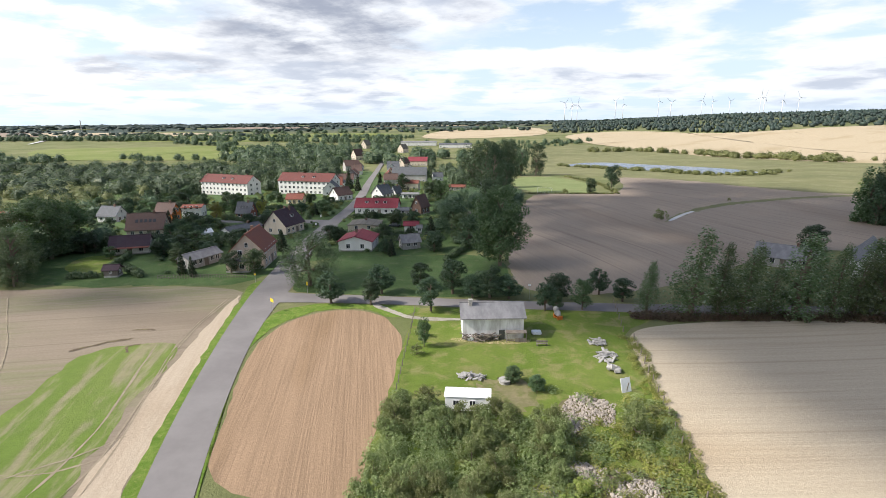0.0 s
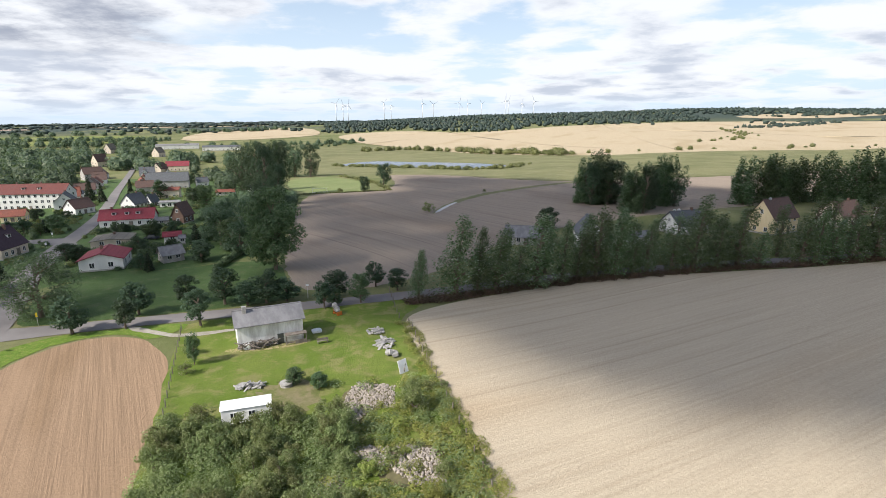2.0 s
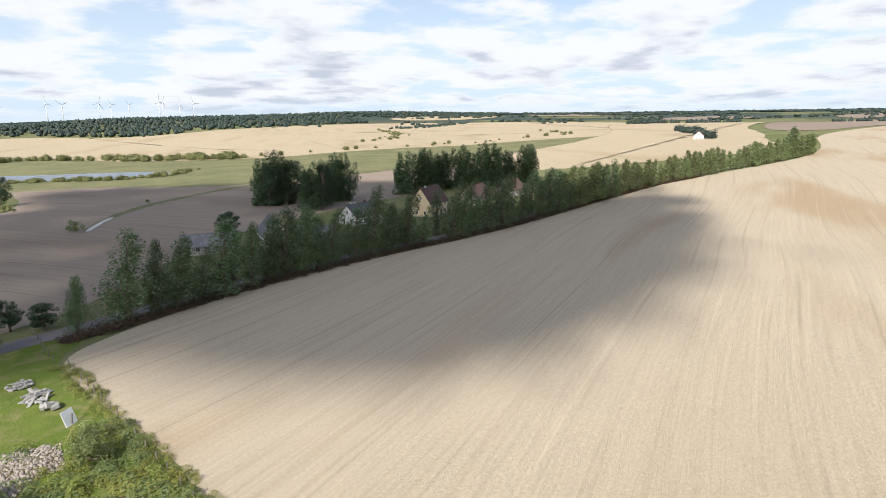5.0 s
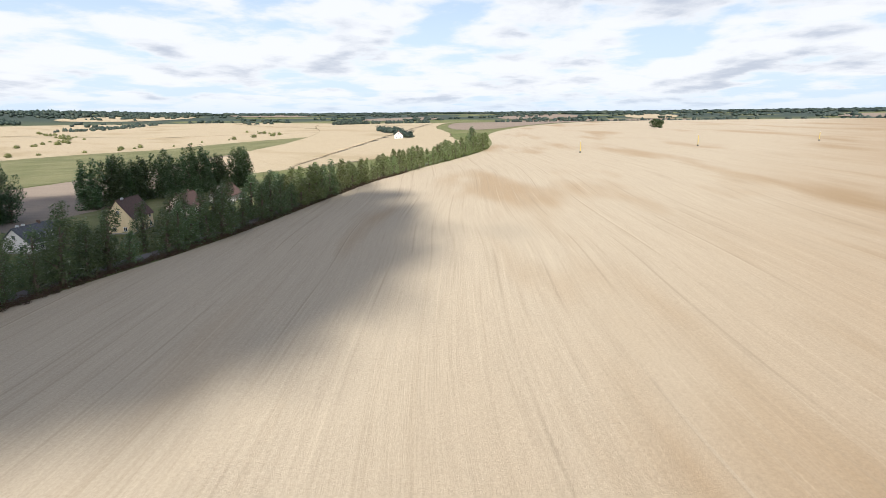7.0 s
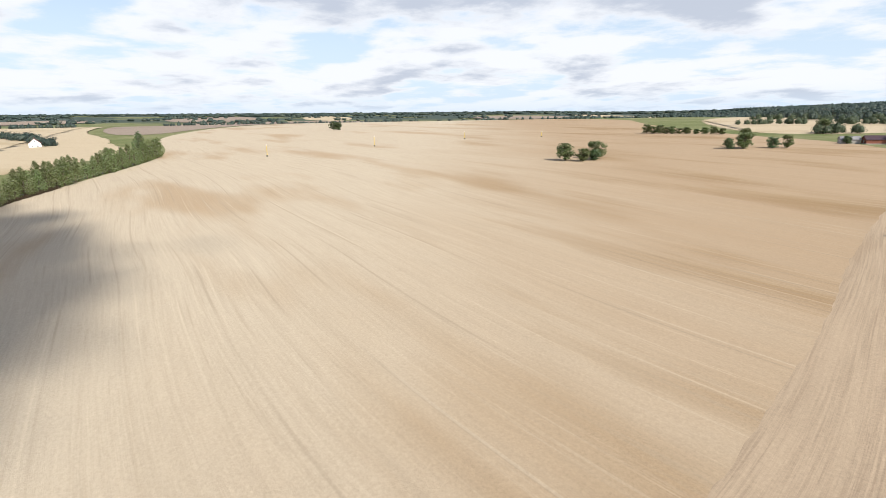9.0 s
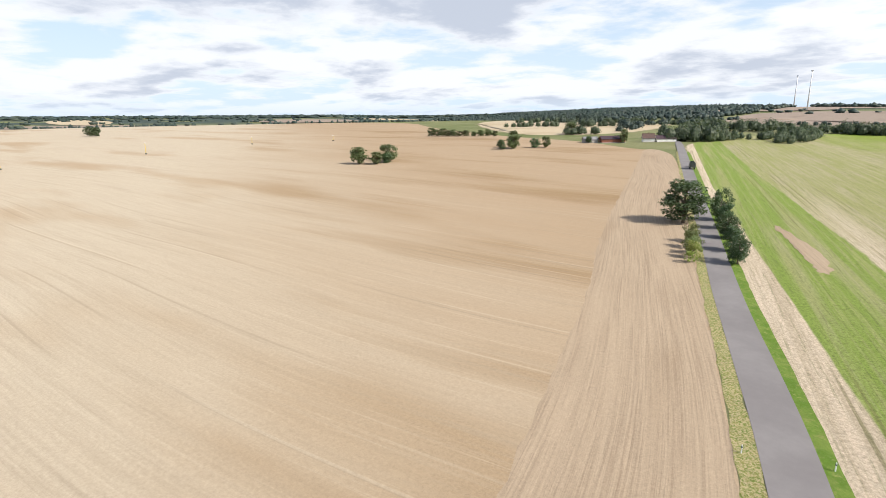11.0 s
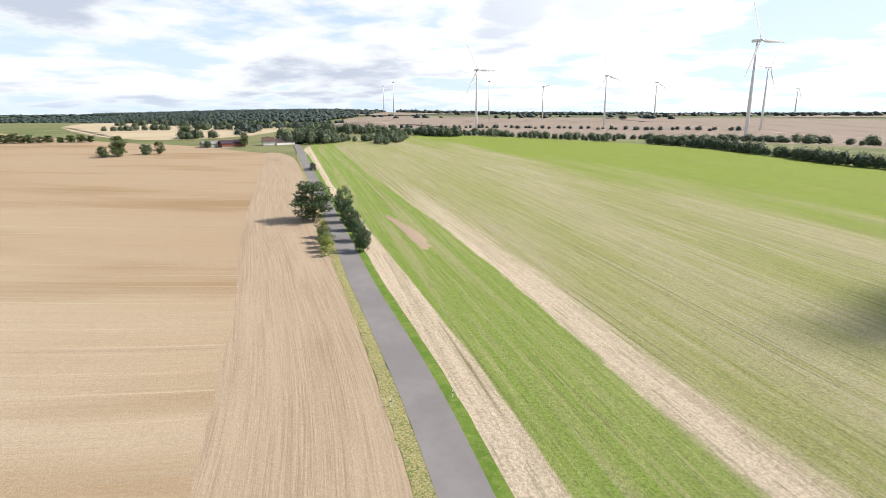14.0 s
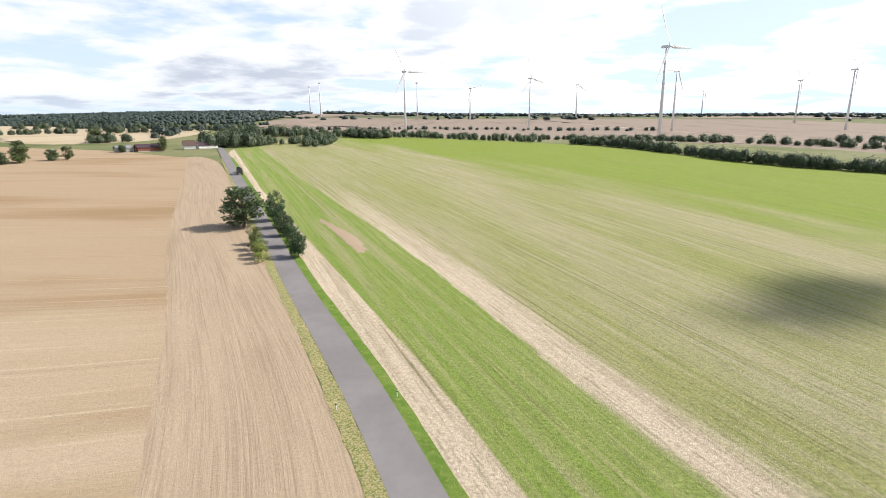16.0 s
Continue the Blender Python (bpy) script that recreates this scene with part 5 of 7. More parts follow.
while len(more) < 520:
    x, y = WR.uniform(-1.5, 14.5), WR.uniform(28, 66)
    if x < 12.5 + (62 - y) * 0.12 and (WR.random() < 0.3 or not any(inside((x, y), p) for p in STONY)) and (y < 60 or x > 7 or WR.random() < 0.3):
        more.append((x, y, WR.uniform(0.4, 1.3), WR.uniform(0.9, 2.2)))
woods("tall_weeds", spots + more[:260], M["leaf_weed"], "tall pale yellow-green weeds along the plot fence", 190, 0.06, 6, 0)
woods("rough_weeds", more[260:], M["leaf_shrub"], "rank olive weeds between the heaps of stones", 190, 0.06, 26, 0)


UR = random.Random(37)
spots = []
while len(spots) < 210:
    x, y = UR.uniform(-22, 1), UR.uniform(26, 60)
    lim = 59 - 0.35 * abs(x + 14) if x < -14.2 else (57.5 if x > -7.5 else 55.0)
    if y < lim and x > -20.4 + (60 - y) * 0.12 and x < 0.5 + (50 - y) * 0.05:
        spots.append((x, y, UR.uniform(1.4, 2.6), UR.uniform(1.8, 3.0)))
woods("thicket_undergrowth", spots, M["leaf_shrub"], "dense grey-green undergrowth between the thicket shrubs", 620, 0.032, 15, 0)


# ---- far woods up to the horizon ----
def blob(rng, detail=1):
    bm = bmesh.new()
    bmesh.ops.create_icosphere(bm, subdivisions=detail, radius=0.5)
    for v in bm.verts:
        k = 0.8 + 0.45 * noise.noise(v.co * 3.1 + Vector((rng.uniform(0, 90), 0, 0)))
        v.co = Vector((v.co.x * k, v.co.y * k, max(-0.02, (v.co.z + 0.36) * k * 1.1)))
    vs = np.array([v.co for v in bm.verts])
    fs = np.array([[v.index for v in f.verts] for f in bm.faces])
    bm.free()
    return vs, fs


def far_woods(name, spots, label, seed):
    rng = random.Random(seed)
    kinds = [blob(rng) for _ in range(8)]
    vs, fs, n = [], [], 0
    for x, y, h, w in spots:
        v, f = kinds[rng.randrange(8)]
        a = rng.uniform(0, math.tau)
        ca, sa = math.cos(a), math.sin(a)
        vs.append(v @ np.array(((ca * w, sa * w, 0), (-sa * w, ca * w, 0), (0, 0, h))) + np.array((x, y, height(x, y) - 0.5)))
        fs.append(f + n)
        n += len(v)
    me = bpy.data.meshes.new(name)
    me.from_pydata(np.concatenate(vs).tolist(), [], np.concatenate(fs).tolist())
    me.materials.append(M["leaf_far"])
    me.shade_smooth()
    return tagged(new(name, me), label, "woods", kind="stuff")


FR = random.Random(51)
spots = fill(FR, [(-60, 1750), (207, 1970), (400, 1520), (860, 1860), (1350, 1860), (1600, 2600), (700, 2750), (-100, 2500)], 1900, (14, 20), (0.7, 1.1))
spots += fill(FR, [(1500, 2300), (2100, 1900), (2800, 2300), (2700, 3300), (1700, 3300)], 900, (15, 21), (1.0, 1.6))
spots += fill(FR, [(1000, -2100), (1800, -2000), (2500, -2300), (2300, -2900), (1200, -2800)], 1700, (15, 21), (1.0, 1.6))
spots += fill(FR, [(780, -1500), (1250, -1500), (1500, -1250), (2300, -1700), (1900, -2600), (900, -2400)], 2600, (14, 20), (0.9, 1.5))
spots += fill(FR, [(-200, -2600), (900, -2500), (900, -3100), (-400, -3200)], 700, (14, 20), (1.8, 3.0))
spots += belt(FR, [(1550, -300), (1500, 100), (1450, 300)], 10, (9, 14), (1.0, 1.5), 20)
spots += belt(FR, [(700, -1500), (950, -1250), (1350, -1000)], 9, (10, 15), (1.0, 1.5), 20)
spots += belt(FR, [(520, -1250), (200, -1350), (-300, -1250)], 16, (6, 11), (1.0, 1.6), 24)
spots += fill(FR, [(1000, 1350), (1150, 1310), (1500, 1500), (1480, 1560)], 60, (9, 15), (0.8, 1.2))
spots += fill(FR, [(1180, 640), (1330, 560), (1500, 480), (1540, 560), (1350, 700)], 70, (10, 16), (0.8, 1.2))
spots += belt(FR, [(560, 215), (640, 250), (760, 330)], 9, (6, 10), (1, 1.4), 8)
spots += fill(FR, [(440, -560), (700, -760), (980, -980), (900, -1060), (560, -760)], 130, (10, 15), (0.7, 1.1))
spots += belt(FR, [(330, -470), (420, -620), (380, -820)], 14, (6, 11), (0.9, 1.4), 16)
spots += belt(FR, [(1400, -500), (1300, -700), (1500, -1000)], 12, (9, 15), (0.8, 1.3), 20)
for i in range(7500):
    a = FR.uniform(0, math.tau)
    r = FR.uniform(3300, 4550)
    x, y = math.sin(a) * r, math.cos(a) * r
    if noise.noise(Vector((x, y, 0)) * 0.0016) + noise.noise(Vector((x, y, 7)) * 0.005) * 0.5 > -0.3:
        k = FR.uniform(10, 17)
        spots.append((x, y, k, k * FR.uniform(3.0, 6.0)))
for i in range(900):
    a = FR.uniform(0, math.tau)
    r = 4500 + FR.uniform(-60, 60)
    spots.append((math.sin(a) * r, math.cos(a) * r, FR.uniform(12, 18), FR.uniform(60, 110)))
for i in range(4200):
    a = FR.uniform(0, math.tau)
    r = FR.uniform(1900, 3300)
    x, y = math.sin(a) * r, math.cos(a) * r
    if noise.noise(Vector((x, y, 3)) * 0.003) > 0.05:
        k = FR.uniform(10, 18)
        spots.append((x, y, k, k * FR.uniform(1.2, 2.4)))
closer = [q for q in spots if math.hypot(q[0], q[1]) < 1450]
woods("far_copse", closer, M["leaf_far"], "dark copses between the far fields", 100, 0.09, 16)
spots = [q for q in spots if math.hypot(q[0], q[1]) >= 1450]
far_woods("distant_woods", spots, "dark distant woods along the horizon", 61)

# far fields between the woods
FF = random.Random(71)
for i in range(26):
    a, r = i / 26 * math.tau + FF.uniform(-0.08, 0.08), FF.uniform(2100, 3400)
    if -0.35 < (a + math.pi) % math.tau - math.pi < 0.9 and r < 2450:
        r += 700
    cx, cy = math.sin(a) * r, math.cos(a) * r
    L, Wd = FF.uniform(300, 620), FF.uniform(140, 300)
    tw = FF.uniform(0, 3)
    pts = [(cx + math.cos(tw + k * math.tau / 7) * L * FF.uniform(0.7, 1), cy + math.sin(tw + k * math.tau / 7) * Wd * FF.uniform(0.7, 1)) for k in range(7)]
    kindf = FF.choice(("stubble", "farplough", "farplough", "stubble", "farplough"))
    drape("far_field", pts, M[kindf], 2 + i % 3, {"stubble": "pale far stubble field", "farplough": "brown far tilled field", "brightmeadow": "light green far meadow"}[kindf], "field", smooth=1)

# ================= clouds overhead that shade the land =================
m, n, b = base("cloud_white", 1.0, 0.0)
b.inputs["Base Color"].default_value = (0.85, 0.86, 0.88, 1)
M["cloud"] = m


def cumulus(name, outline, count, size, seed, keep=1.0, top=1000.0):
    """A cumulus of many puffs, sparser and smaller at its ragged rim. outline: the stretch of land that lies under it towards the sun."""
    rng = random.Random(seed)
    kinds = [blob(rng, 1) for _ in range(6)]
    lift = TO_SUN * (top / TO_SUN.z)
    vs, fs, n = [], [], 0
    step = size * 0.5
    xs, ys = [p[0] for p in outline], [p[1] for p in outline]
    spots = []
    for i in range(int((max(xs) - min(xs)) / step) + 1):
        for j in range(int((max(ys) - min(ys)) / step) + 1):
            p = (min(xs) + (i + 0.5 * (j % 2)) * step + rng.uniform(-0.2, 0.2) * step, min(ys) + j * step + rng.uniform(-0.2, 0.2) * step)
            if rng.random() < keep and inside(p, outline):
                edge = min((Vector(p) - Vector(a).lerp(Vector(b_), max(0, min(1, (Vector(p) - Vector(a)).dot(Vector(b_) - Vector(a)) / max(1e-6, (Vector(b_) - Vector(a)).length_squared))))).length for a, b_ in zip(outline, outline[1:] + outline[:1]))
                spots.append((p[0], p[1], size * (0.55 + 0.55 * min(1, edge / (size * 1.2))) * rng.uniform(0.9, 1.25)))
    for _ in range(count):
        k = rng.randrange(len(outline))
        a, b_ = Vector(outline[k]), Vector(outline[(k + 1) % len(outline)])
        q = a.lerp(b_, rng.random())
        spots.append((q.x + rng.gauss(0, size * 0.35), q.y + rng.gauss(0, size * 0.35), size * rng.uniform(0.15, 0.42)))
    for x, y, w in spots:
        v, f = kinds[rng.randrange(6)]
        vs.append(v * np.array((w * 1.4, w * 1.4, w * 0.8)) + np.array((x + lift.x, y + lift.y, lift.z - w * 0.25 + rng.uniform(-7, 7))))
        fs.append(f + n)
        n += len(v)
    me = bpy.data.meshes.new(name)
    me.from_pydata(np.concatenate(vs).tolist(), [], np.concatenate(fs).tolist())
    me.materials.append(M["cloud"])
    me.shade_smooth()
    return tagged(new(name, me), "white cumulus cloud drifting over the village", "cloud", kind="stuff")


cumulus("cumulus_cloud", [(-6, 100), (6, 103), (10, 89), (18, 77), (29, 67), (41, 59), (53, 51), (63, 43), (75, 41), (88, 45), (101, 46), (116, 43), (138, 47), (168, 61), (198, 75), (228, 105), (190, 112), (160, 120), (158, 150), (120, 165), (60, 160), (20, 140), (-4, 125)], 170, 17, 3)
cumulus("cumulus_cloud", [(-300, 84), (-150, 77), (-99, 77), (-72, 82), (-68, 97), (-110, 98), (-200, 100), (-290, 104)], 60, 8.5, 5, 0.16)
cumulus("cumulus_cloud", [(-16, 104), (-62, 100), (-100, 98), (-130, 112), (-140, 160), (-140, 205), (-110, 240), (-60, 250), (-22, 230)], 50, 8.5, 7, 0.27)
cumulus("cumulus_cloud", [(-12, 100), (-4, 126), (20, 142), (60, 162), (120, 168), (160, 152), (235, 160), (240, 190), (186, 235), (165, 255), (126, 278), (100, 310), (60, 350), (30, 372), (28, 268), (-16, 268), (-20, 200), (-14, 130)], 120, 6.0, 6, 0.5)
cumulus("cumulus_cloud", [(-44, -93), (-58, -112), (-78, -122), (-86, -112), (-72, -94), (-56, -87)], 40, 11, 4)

# ================= building materials =================
M["plaster_white"] = surface("white_plaster", (0.72, 0.71, 0.68), (0.62, 0.61, 0.58), 0.5, 0.85, 0.2, (1, 1, 0.3), 0.18)
M["plaster_cream"] = surface("cream_plaster", (0.6, 0.52, 0.42), (0.5, 0.43, 0.35), 0.6, 0.85, 0.2, (1, 1, 0.3), 0.2)
M["plaster_pink"] = surface("worn_pinkish_plaster", (0.5, 0.4, 0.33), (0.4, 0.32, 0.27), 0.6, 0.9, 0.2, (1, 1, 0.3), 0.25)
M["plaster_yellow"] = surface("yellow_plaster", (0.72, 0.6, 0.38), (0.64, 0.52, 0.32), 0.6, 0.85, 0.2, (1, 1, 0.3), 0.2)
M["plaster_orange"] = surface("orange_plaster", (0.68, 0.22, 0.06), (0.6, 0.18, 0.05), 0.6, 0.85, 0.2, (1, 1, 0.3), 0.2)
M["plaster_grey"] = surface("grey_plaster", (0.4, 0.38, 0.36), (0.32, 0.3, 0.28), 0.6, 0.9, 0.2, (1, 1, 0.3), 0.25)
M["brick_wall"] = tiles("red_brick", (0.3, 0.11, 0.07), (0.24, 0.09, 0.06), 0.12)
M["brick_brown"] = tiles("brown_brick", (0.24, 0.15, 0.11), (0.19, 0.12, 0.09), 0.12)
M["barn_wall"] = surface("weathered_whitewash", (0.72, 0.71, 0.69), (0.46, 0.44, 0.42), 1.1, 0.95, 0.1, (1.0, 1.0, 0.22), 0.4, 0.02)
M["roof_red"] = tiles("dark_red_tiles", (0.2, 0.055, 0.05), (0.16, 0.045, 0.042))
M["roof_crimson"] = tiles("crimson_roof_sheets", (0.25, 0.045, 0.058), (0.21, 0.04, 0.052), 0.4, (0.19, 0.055, 0.06))
M["roof_brick"] = tiles("orange_red_tiles", (0.24, 0.085, 0.055), (0.18, 0.06, 0.045))
M["roof_apt"] = tiles("faded_red_tiles", (0.17, 0.055, 0.045), (0.13, 0.045, 0.04))
M["roof_brown"] = tiles("brown_tiles", (0.14, 0.085, 0.07), (0.1, 0.065, 0.055))
M["roof_purple"] = tiles("dark_plum_tiles", (0.075, 0.045, 0.055), (0.055, 0.035, 0.045))
M["roof_grey"] = tiles("grey_slate_sheets", (0.14, 0.145, 0.155), (0.1, 0.105, 0.115))
M["roof_ochre"] = tiles("grey_brown_sheets", (0.22, 0.19, 0.15), (0.17, 0.15, 0.12))
M["eternit"] = surface("corrugated_cement_sheet", (0.24, 0.235, 0.235), (0.17, 0.165, 0.17), 0.8, 0.85, 0.2, (1, 0.3, 1), 0.25)
M["white_paint"] = surface("white_paint", (0.8, 0.8, 0.79), (0.72, 0.72, 0.7), 1.0, 0.5, 0.4, None, 0.08)
M["old_wood"] = surface("grey_weathered_wood", (0.22, 0.19, 0.16), (0.13, 0.11, 0.095), 2.0, 0.9, 0.15, (1, 1, 0.2), 0.4)
M["dark_metal"] = surface("dark_painted_metal", (0.045, 0.05, 0.045), (0.07, 0.075, 0.07), 2.0, 0.5, 0.4, None, 0.2)
M["concrete"] = surface("concrete", (0.42, 0.4, 0.37), (0.3, 0.285, 0.26), 1.2, 0.9, 0.2, None, 0.3)
M["stone"] = surface("pale_field_stone", (0.42, 0.37, 0.32), (0.24, 0.205, 0.175), 2.4, 0.9, 0.2, None, 0.3)
m, n, b = base("window_glass", 0.08, 0.5)
b.inputs["Base Color"].default_value = (0.03, 0.035, 0.04, 1)
M["glass"] = m
M["tyre"] = surface("black_rubber", (0.02, 0.02, 0.02), (0.03, 0.03, 0.03), 3.0, 0.8, 0.3)

# ================= buildings =================
WIN = {}


def window(parent, at, w, h):
    """A framed window with its pane; the frame stands a little proud of the wall."""
    if (w, h) not in WIN:
        f, g = 0.07, 0.05
        xs, zs = (-w / 2, -w / 2 + f, -0.03, 0.03, w / 2 - f, w / 2), (0, f, h - f, h)
        fr = bmesh.new()
        vs = [[[fr.verts.new((x, y, z)) for y in (-g, 0.04)] for z in zs] for x in xs]
        solid = {(i, j) for i in range(5) for j in range(3)} - {(1, 1), (3, 1)}
        for i, j in solid:
            for k in (0, 1):
                fr.faces.new((vs[i][j][k], vs[i + 1][j][k], vs[i + 1][j + 1][k], vs[i][j + 1][k]))
            for di, dj, a0, b0 in ((-1, 0, (0, 0), (0, 1)), (1, 0, (1, 0), (1, 1)), (0, -1, (0, 0), (1, 0)), (0, 1, (0, 1), (1, 1))):
                if (i + di, j + dj) not in solid:
                    p, q = vs[i + a0[0]][j + a0[1]], vs[i + b0[0]][j + b0[1]]
                    fr.faces.new((p[0], q[0], q[1], p[1]))
        bmesh.ops.recalc_face_normals(fr, faces=fr.faces[:])
        WIN[w, h] = (mesh_of("window", fr, M["white_paint"]), mesh_of("pane", boxes((-w / 2 + f, w / 2 - f, -0.02, 0.03, f, h - f)), M["glass"]), mesh_of("sill", boxes((-w / 2 - 0.06, w / 2 + 0.06, -0.12, 0.04, -0.06, -0.002)), M["concrete"]))
    a, b, c = WIN[w, h]
    ob = part("window", a, None, parent, at=at)
    part("pane", b, None, ob)
    part("sill", c, None, ob)


def gable_walls(L, W, e, r):
    bm = bmesh.new()
    prof = [(-W / 2, -1.2), (W / 2, -1.2), (W / 2, e), (0, r - 0.08), (-W / 2, e)]
    a = [bm.verts.new((-L / 2, y, z)) for y, z in prof]
    c = [bm.verts.new((L / 2, y, z)) for y, z in prof]
    bm.faces.new(a[::-1])
    bm.faces.new(c)
    for i in range(5):
        j = (i + 1) % 5
        bm.faces.new((a[i], a[j], c[j], c[i]))
    bmesh.ops.recalc_face_normals(bm, faces=bm.faces[:])
    return bm


def gable_roof(L, W, e, r, over=0.4, thick=0.16):
    bm = bmesh.new()
    k = (r - e) / (W / 2)
    x = L / 2 + over
    yo = W / 2 + over
    lo = e - over * k
    for s in (-1, 1):
        q = [(-x, 0, r), (x, 0, r), (x, s * yo, lo), (-x, s * yo, lo)]
        top = [bm.verts.new((px, py, pz + thick)) for px, py, pz in q]
        bot = [bm.verts.new((px, py, pz)) for px, py, pz in q]
        bm.faces.new(top)
        bm.faces.new(bot[::-1])
        for i in range(4):
            j = (i + 1) % 4
            bm.faces.new((bot[i], bot[j], top[j], top[i]))
    box(bm, -x, x, -0.14, 0.14, r + thick * 0.4, r + thick + 0.06)      # ridge tiles
    bmesh.ops.recalc_face_normals(bm, faces=bm.faces[:])
    return bm


def house(name, label, x, y, yaw, L, W, e, r, wall, roof, front=(4, 1), back=(0, 0), gable=(2, 1), chimneys=((0.2, 0.0),), door=True, wsize=(1.1, 1.25), z0=0.9, storey=2.7, dormers=(), plinth=True, top_win=True, dz=0.0, skylights=0, group="village houses", category="house"):
    """A gabled house with its ridge along its own x. front is its -y side; gable windows on both ends."""
    ob = new(name)
    ob.matrix_basis = pose(x, y, min(height(x + a, y + b_) for a in (-W / 3, W / 3) for b_ in (-W / 3, W / 3)) + dz, 0, 0, yaw)
    ob.empty_display_size = 0.1
    part("wall", gable_walls(L, W, e, r), wall, ob)
    part("roof", gable_roof(L, W, e, r), roof, ob)
    if plinth:
        part("plinth", boxes((-L / 2 - 0.04, L / 2 + 0.04, -W / 2 - 0.04, W / 2 + 0.04, -1.2, 0.45)), M["concrete"], ob)
    w, h = wsize
    for (cols, rows), s in ((front, -1), (back, 1)):
        for c in range(cols):
            for k in range(rows):
                px = (c + 0.5) / cols * (L - 1.0) - (L - 1.0) / 2
                if door and s < 0 and k == 0 and c == cols // 2 and cols > 2:
                    continue
                window(ob, pose(px, s * (W / 2 + 0.01), z0 + k * storey, 0, 0, 0 if s < 0 else 180), w, h)
    if door and front[0] > 2:
        px = (front[0] // 2 + 0.5) / front[0] * (L - 1.0) - (L - 1.0) / 2
        d = part("door", boxes((px - 0.5, px + 0.5, -W / 2 - 0.07, -W / 2 + 0.02, 0.05, 2.1), (px - 0.6, px - 0.5, -W / 2 - 0.1, -W / 2 + 0.02, 0.05, 2.2), (px + 0.5, px + 0.6, -W / 2 - 0.1, -W / 2 + 0.02, 0.05, 2.2)), M["old_wood"], ob)
    for s in (-1, 1):
        for c in range(gable[0]):
            for k in range(gable[1]):
                py = (c + 0.5) / gable[0] * (W - 1.4) - (W - 1.4) / 2
                window(ob, pose(s * (L / 2 + 0.01), py, z0 + k * storey, 0, 0, 90 * s), w, h)
        if top_win and r - e > 2.2:
            window(ob, pose(s * (L / 2 + 0.01), 0, e + (r - e) * 0.22, 0, 0, 90 * s), 0.9, 1.1)
    for cx, cy in chimneys:
        zc = r - abs(cy) / (W / 2) * (r - e)
        part("chimney", boxes((cx * L - 0.3, cx * L + 0.3, cy - 0.3, cy + 0.3, zc - 0.4, r + 0.75), (cx * L - 0.36, cx * L + 0.36, cy - 0.36, cy + 0.36, r + 0.75, r + 0.87)), M["brick_brown"], ob)
    k = (r - e) / (W / 2)
    for dx, s in dormers:
        yy = s * W * 0.3
        zz = r - abs(yy) * k
        dm = part("dormer", boxes((dx - 0.65, dx + 0.65, min(yy, yy - s * 1.7), max(yy, yy - s * 1.7), zz - 0.3, zz + 1.05)), M["white_paint"], ob)
        part("dormer_roof", boxes((dx - 0.8, dx + 0.8, min(yy + s * 0.2, yy - s * 2.1), max(yy + s * 0.2, yy - s * 2.1), zz + 1.052, zz + 1.16)), roof, dm)
        part("pane", boxes((dx - 0.42, dx + 0.42, min(yy, yy + s * 0.03), max(yy, yy + s * 0.03), zz + 0.25, zz + 0.95)), M["glass"], dm)
    for i in range(skylights):
        dx = (i + 0.5) / skylights * L * 0.6 - L * 0.3
        yy = -W * 0.26
        a = math.atan(k)
        part("skylight", boxes((-0.4, 0.4, -0.55, 0.55, 0, 0.06)), M["glass"], ob, at=pose(dx, yy, r - abs(yy) * k + 0.2, math.degrees(a), 0, 0))
    return tagged(ob, label, category, group)


# two apartment blocks
for nm, x, y, yaw, L in (("a", -200.5, 286.5, -11, 37), ("b", -149.5, 288.5, -3, 34)):
    house("apartment_block", "three-storey white apartment block with a faded red tiled roof", x, y, yaw, L, 11, 8.0, 12.0, M["plaster_white"], M["roof_apt"], (12, 3), (12, 3), (2, 3), ((-0.2, 1.0), (0.12, 1.0), (0.35, 1.0)), True, (1.45, 1.35), 0.95, 2.6, ((-2, -1), (5, -1)), group="apartment blocks", category="apartment block")
H = house
H("village_house", "white house with a low crimson sheet roof facing the green", -57.7, 138.7, 100, 10.1, 9.2, 2.8, 4.2, M["plaster_white"], M["roof_crimson"], (2, 1), gable=(2, 1), door=False, chimneys=((0.1, 0.8),), top_win=False)
H("village_house", "cream house with a low grey-brown roof behind a hedge", -66.3, 165.5, 100, 9.4, 9.7, 2.1, 2.6, M["plaster_cream"], M["roof_ochre"], (2, 1), gable=(2, 1), door=False, top_win=False)
H("village_house", "long white house with a dark red roof and three dormers", -75.3, 202.2, 9, 16.7, 8.6, 3.0, 5.9, M["plaster_white"], M["roof_crimson"], (6, 1), (4, 1), (2, 1), ((-0.3, 0.3), (-0.1, 0.3), (0.4, 0.3)), dormers=((-4, -1), (0, -1), (3.4, -1)))
H("village_house", "orange-yellow bungalow with a red hipped roof", -127.8, 232.3, 12, 7.7, 6.2, 2.7, 4.8, M["plaster_yellow"], M["roof_brick"], (3, 1))
H("village_house", "white gabled house with a brown roof at the street corner", -111.7, 248.1, 62, 8.9, 6.9, 3.1, 6.5, M["plaster_white"], M["roof_brown"], (3, 1), gable=(2, 1))
H("village_house", "cream house with a steep dark plum roof", -91.0, 156.5, 84, 10, 8.2, 3.2, 7.6, M["plaster_cream"], M["roof_purple"], (4, 1), gable=(2, 1), dormers=((1.2, -1),), chimneys=((0.15, 0.5), (0.25, -0.5)))
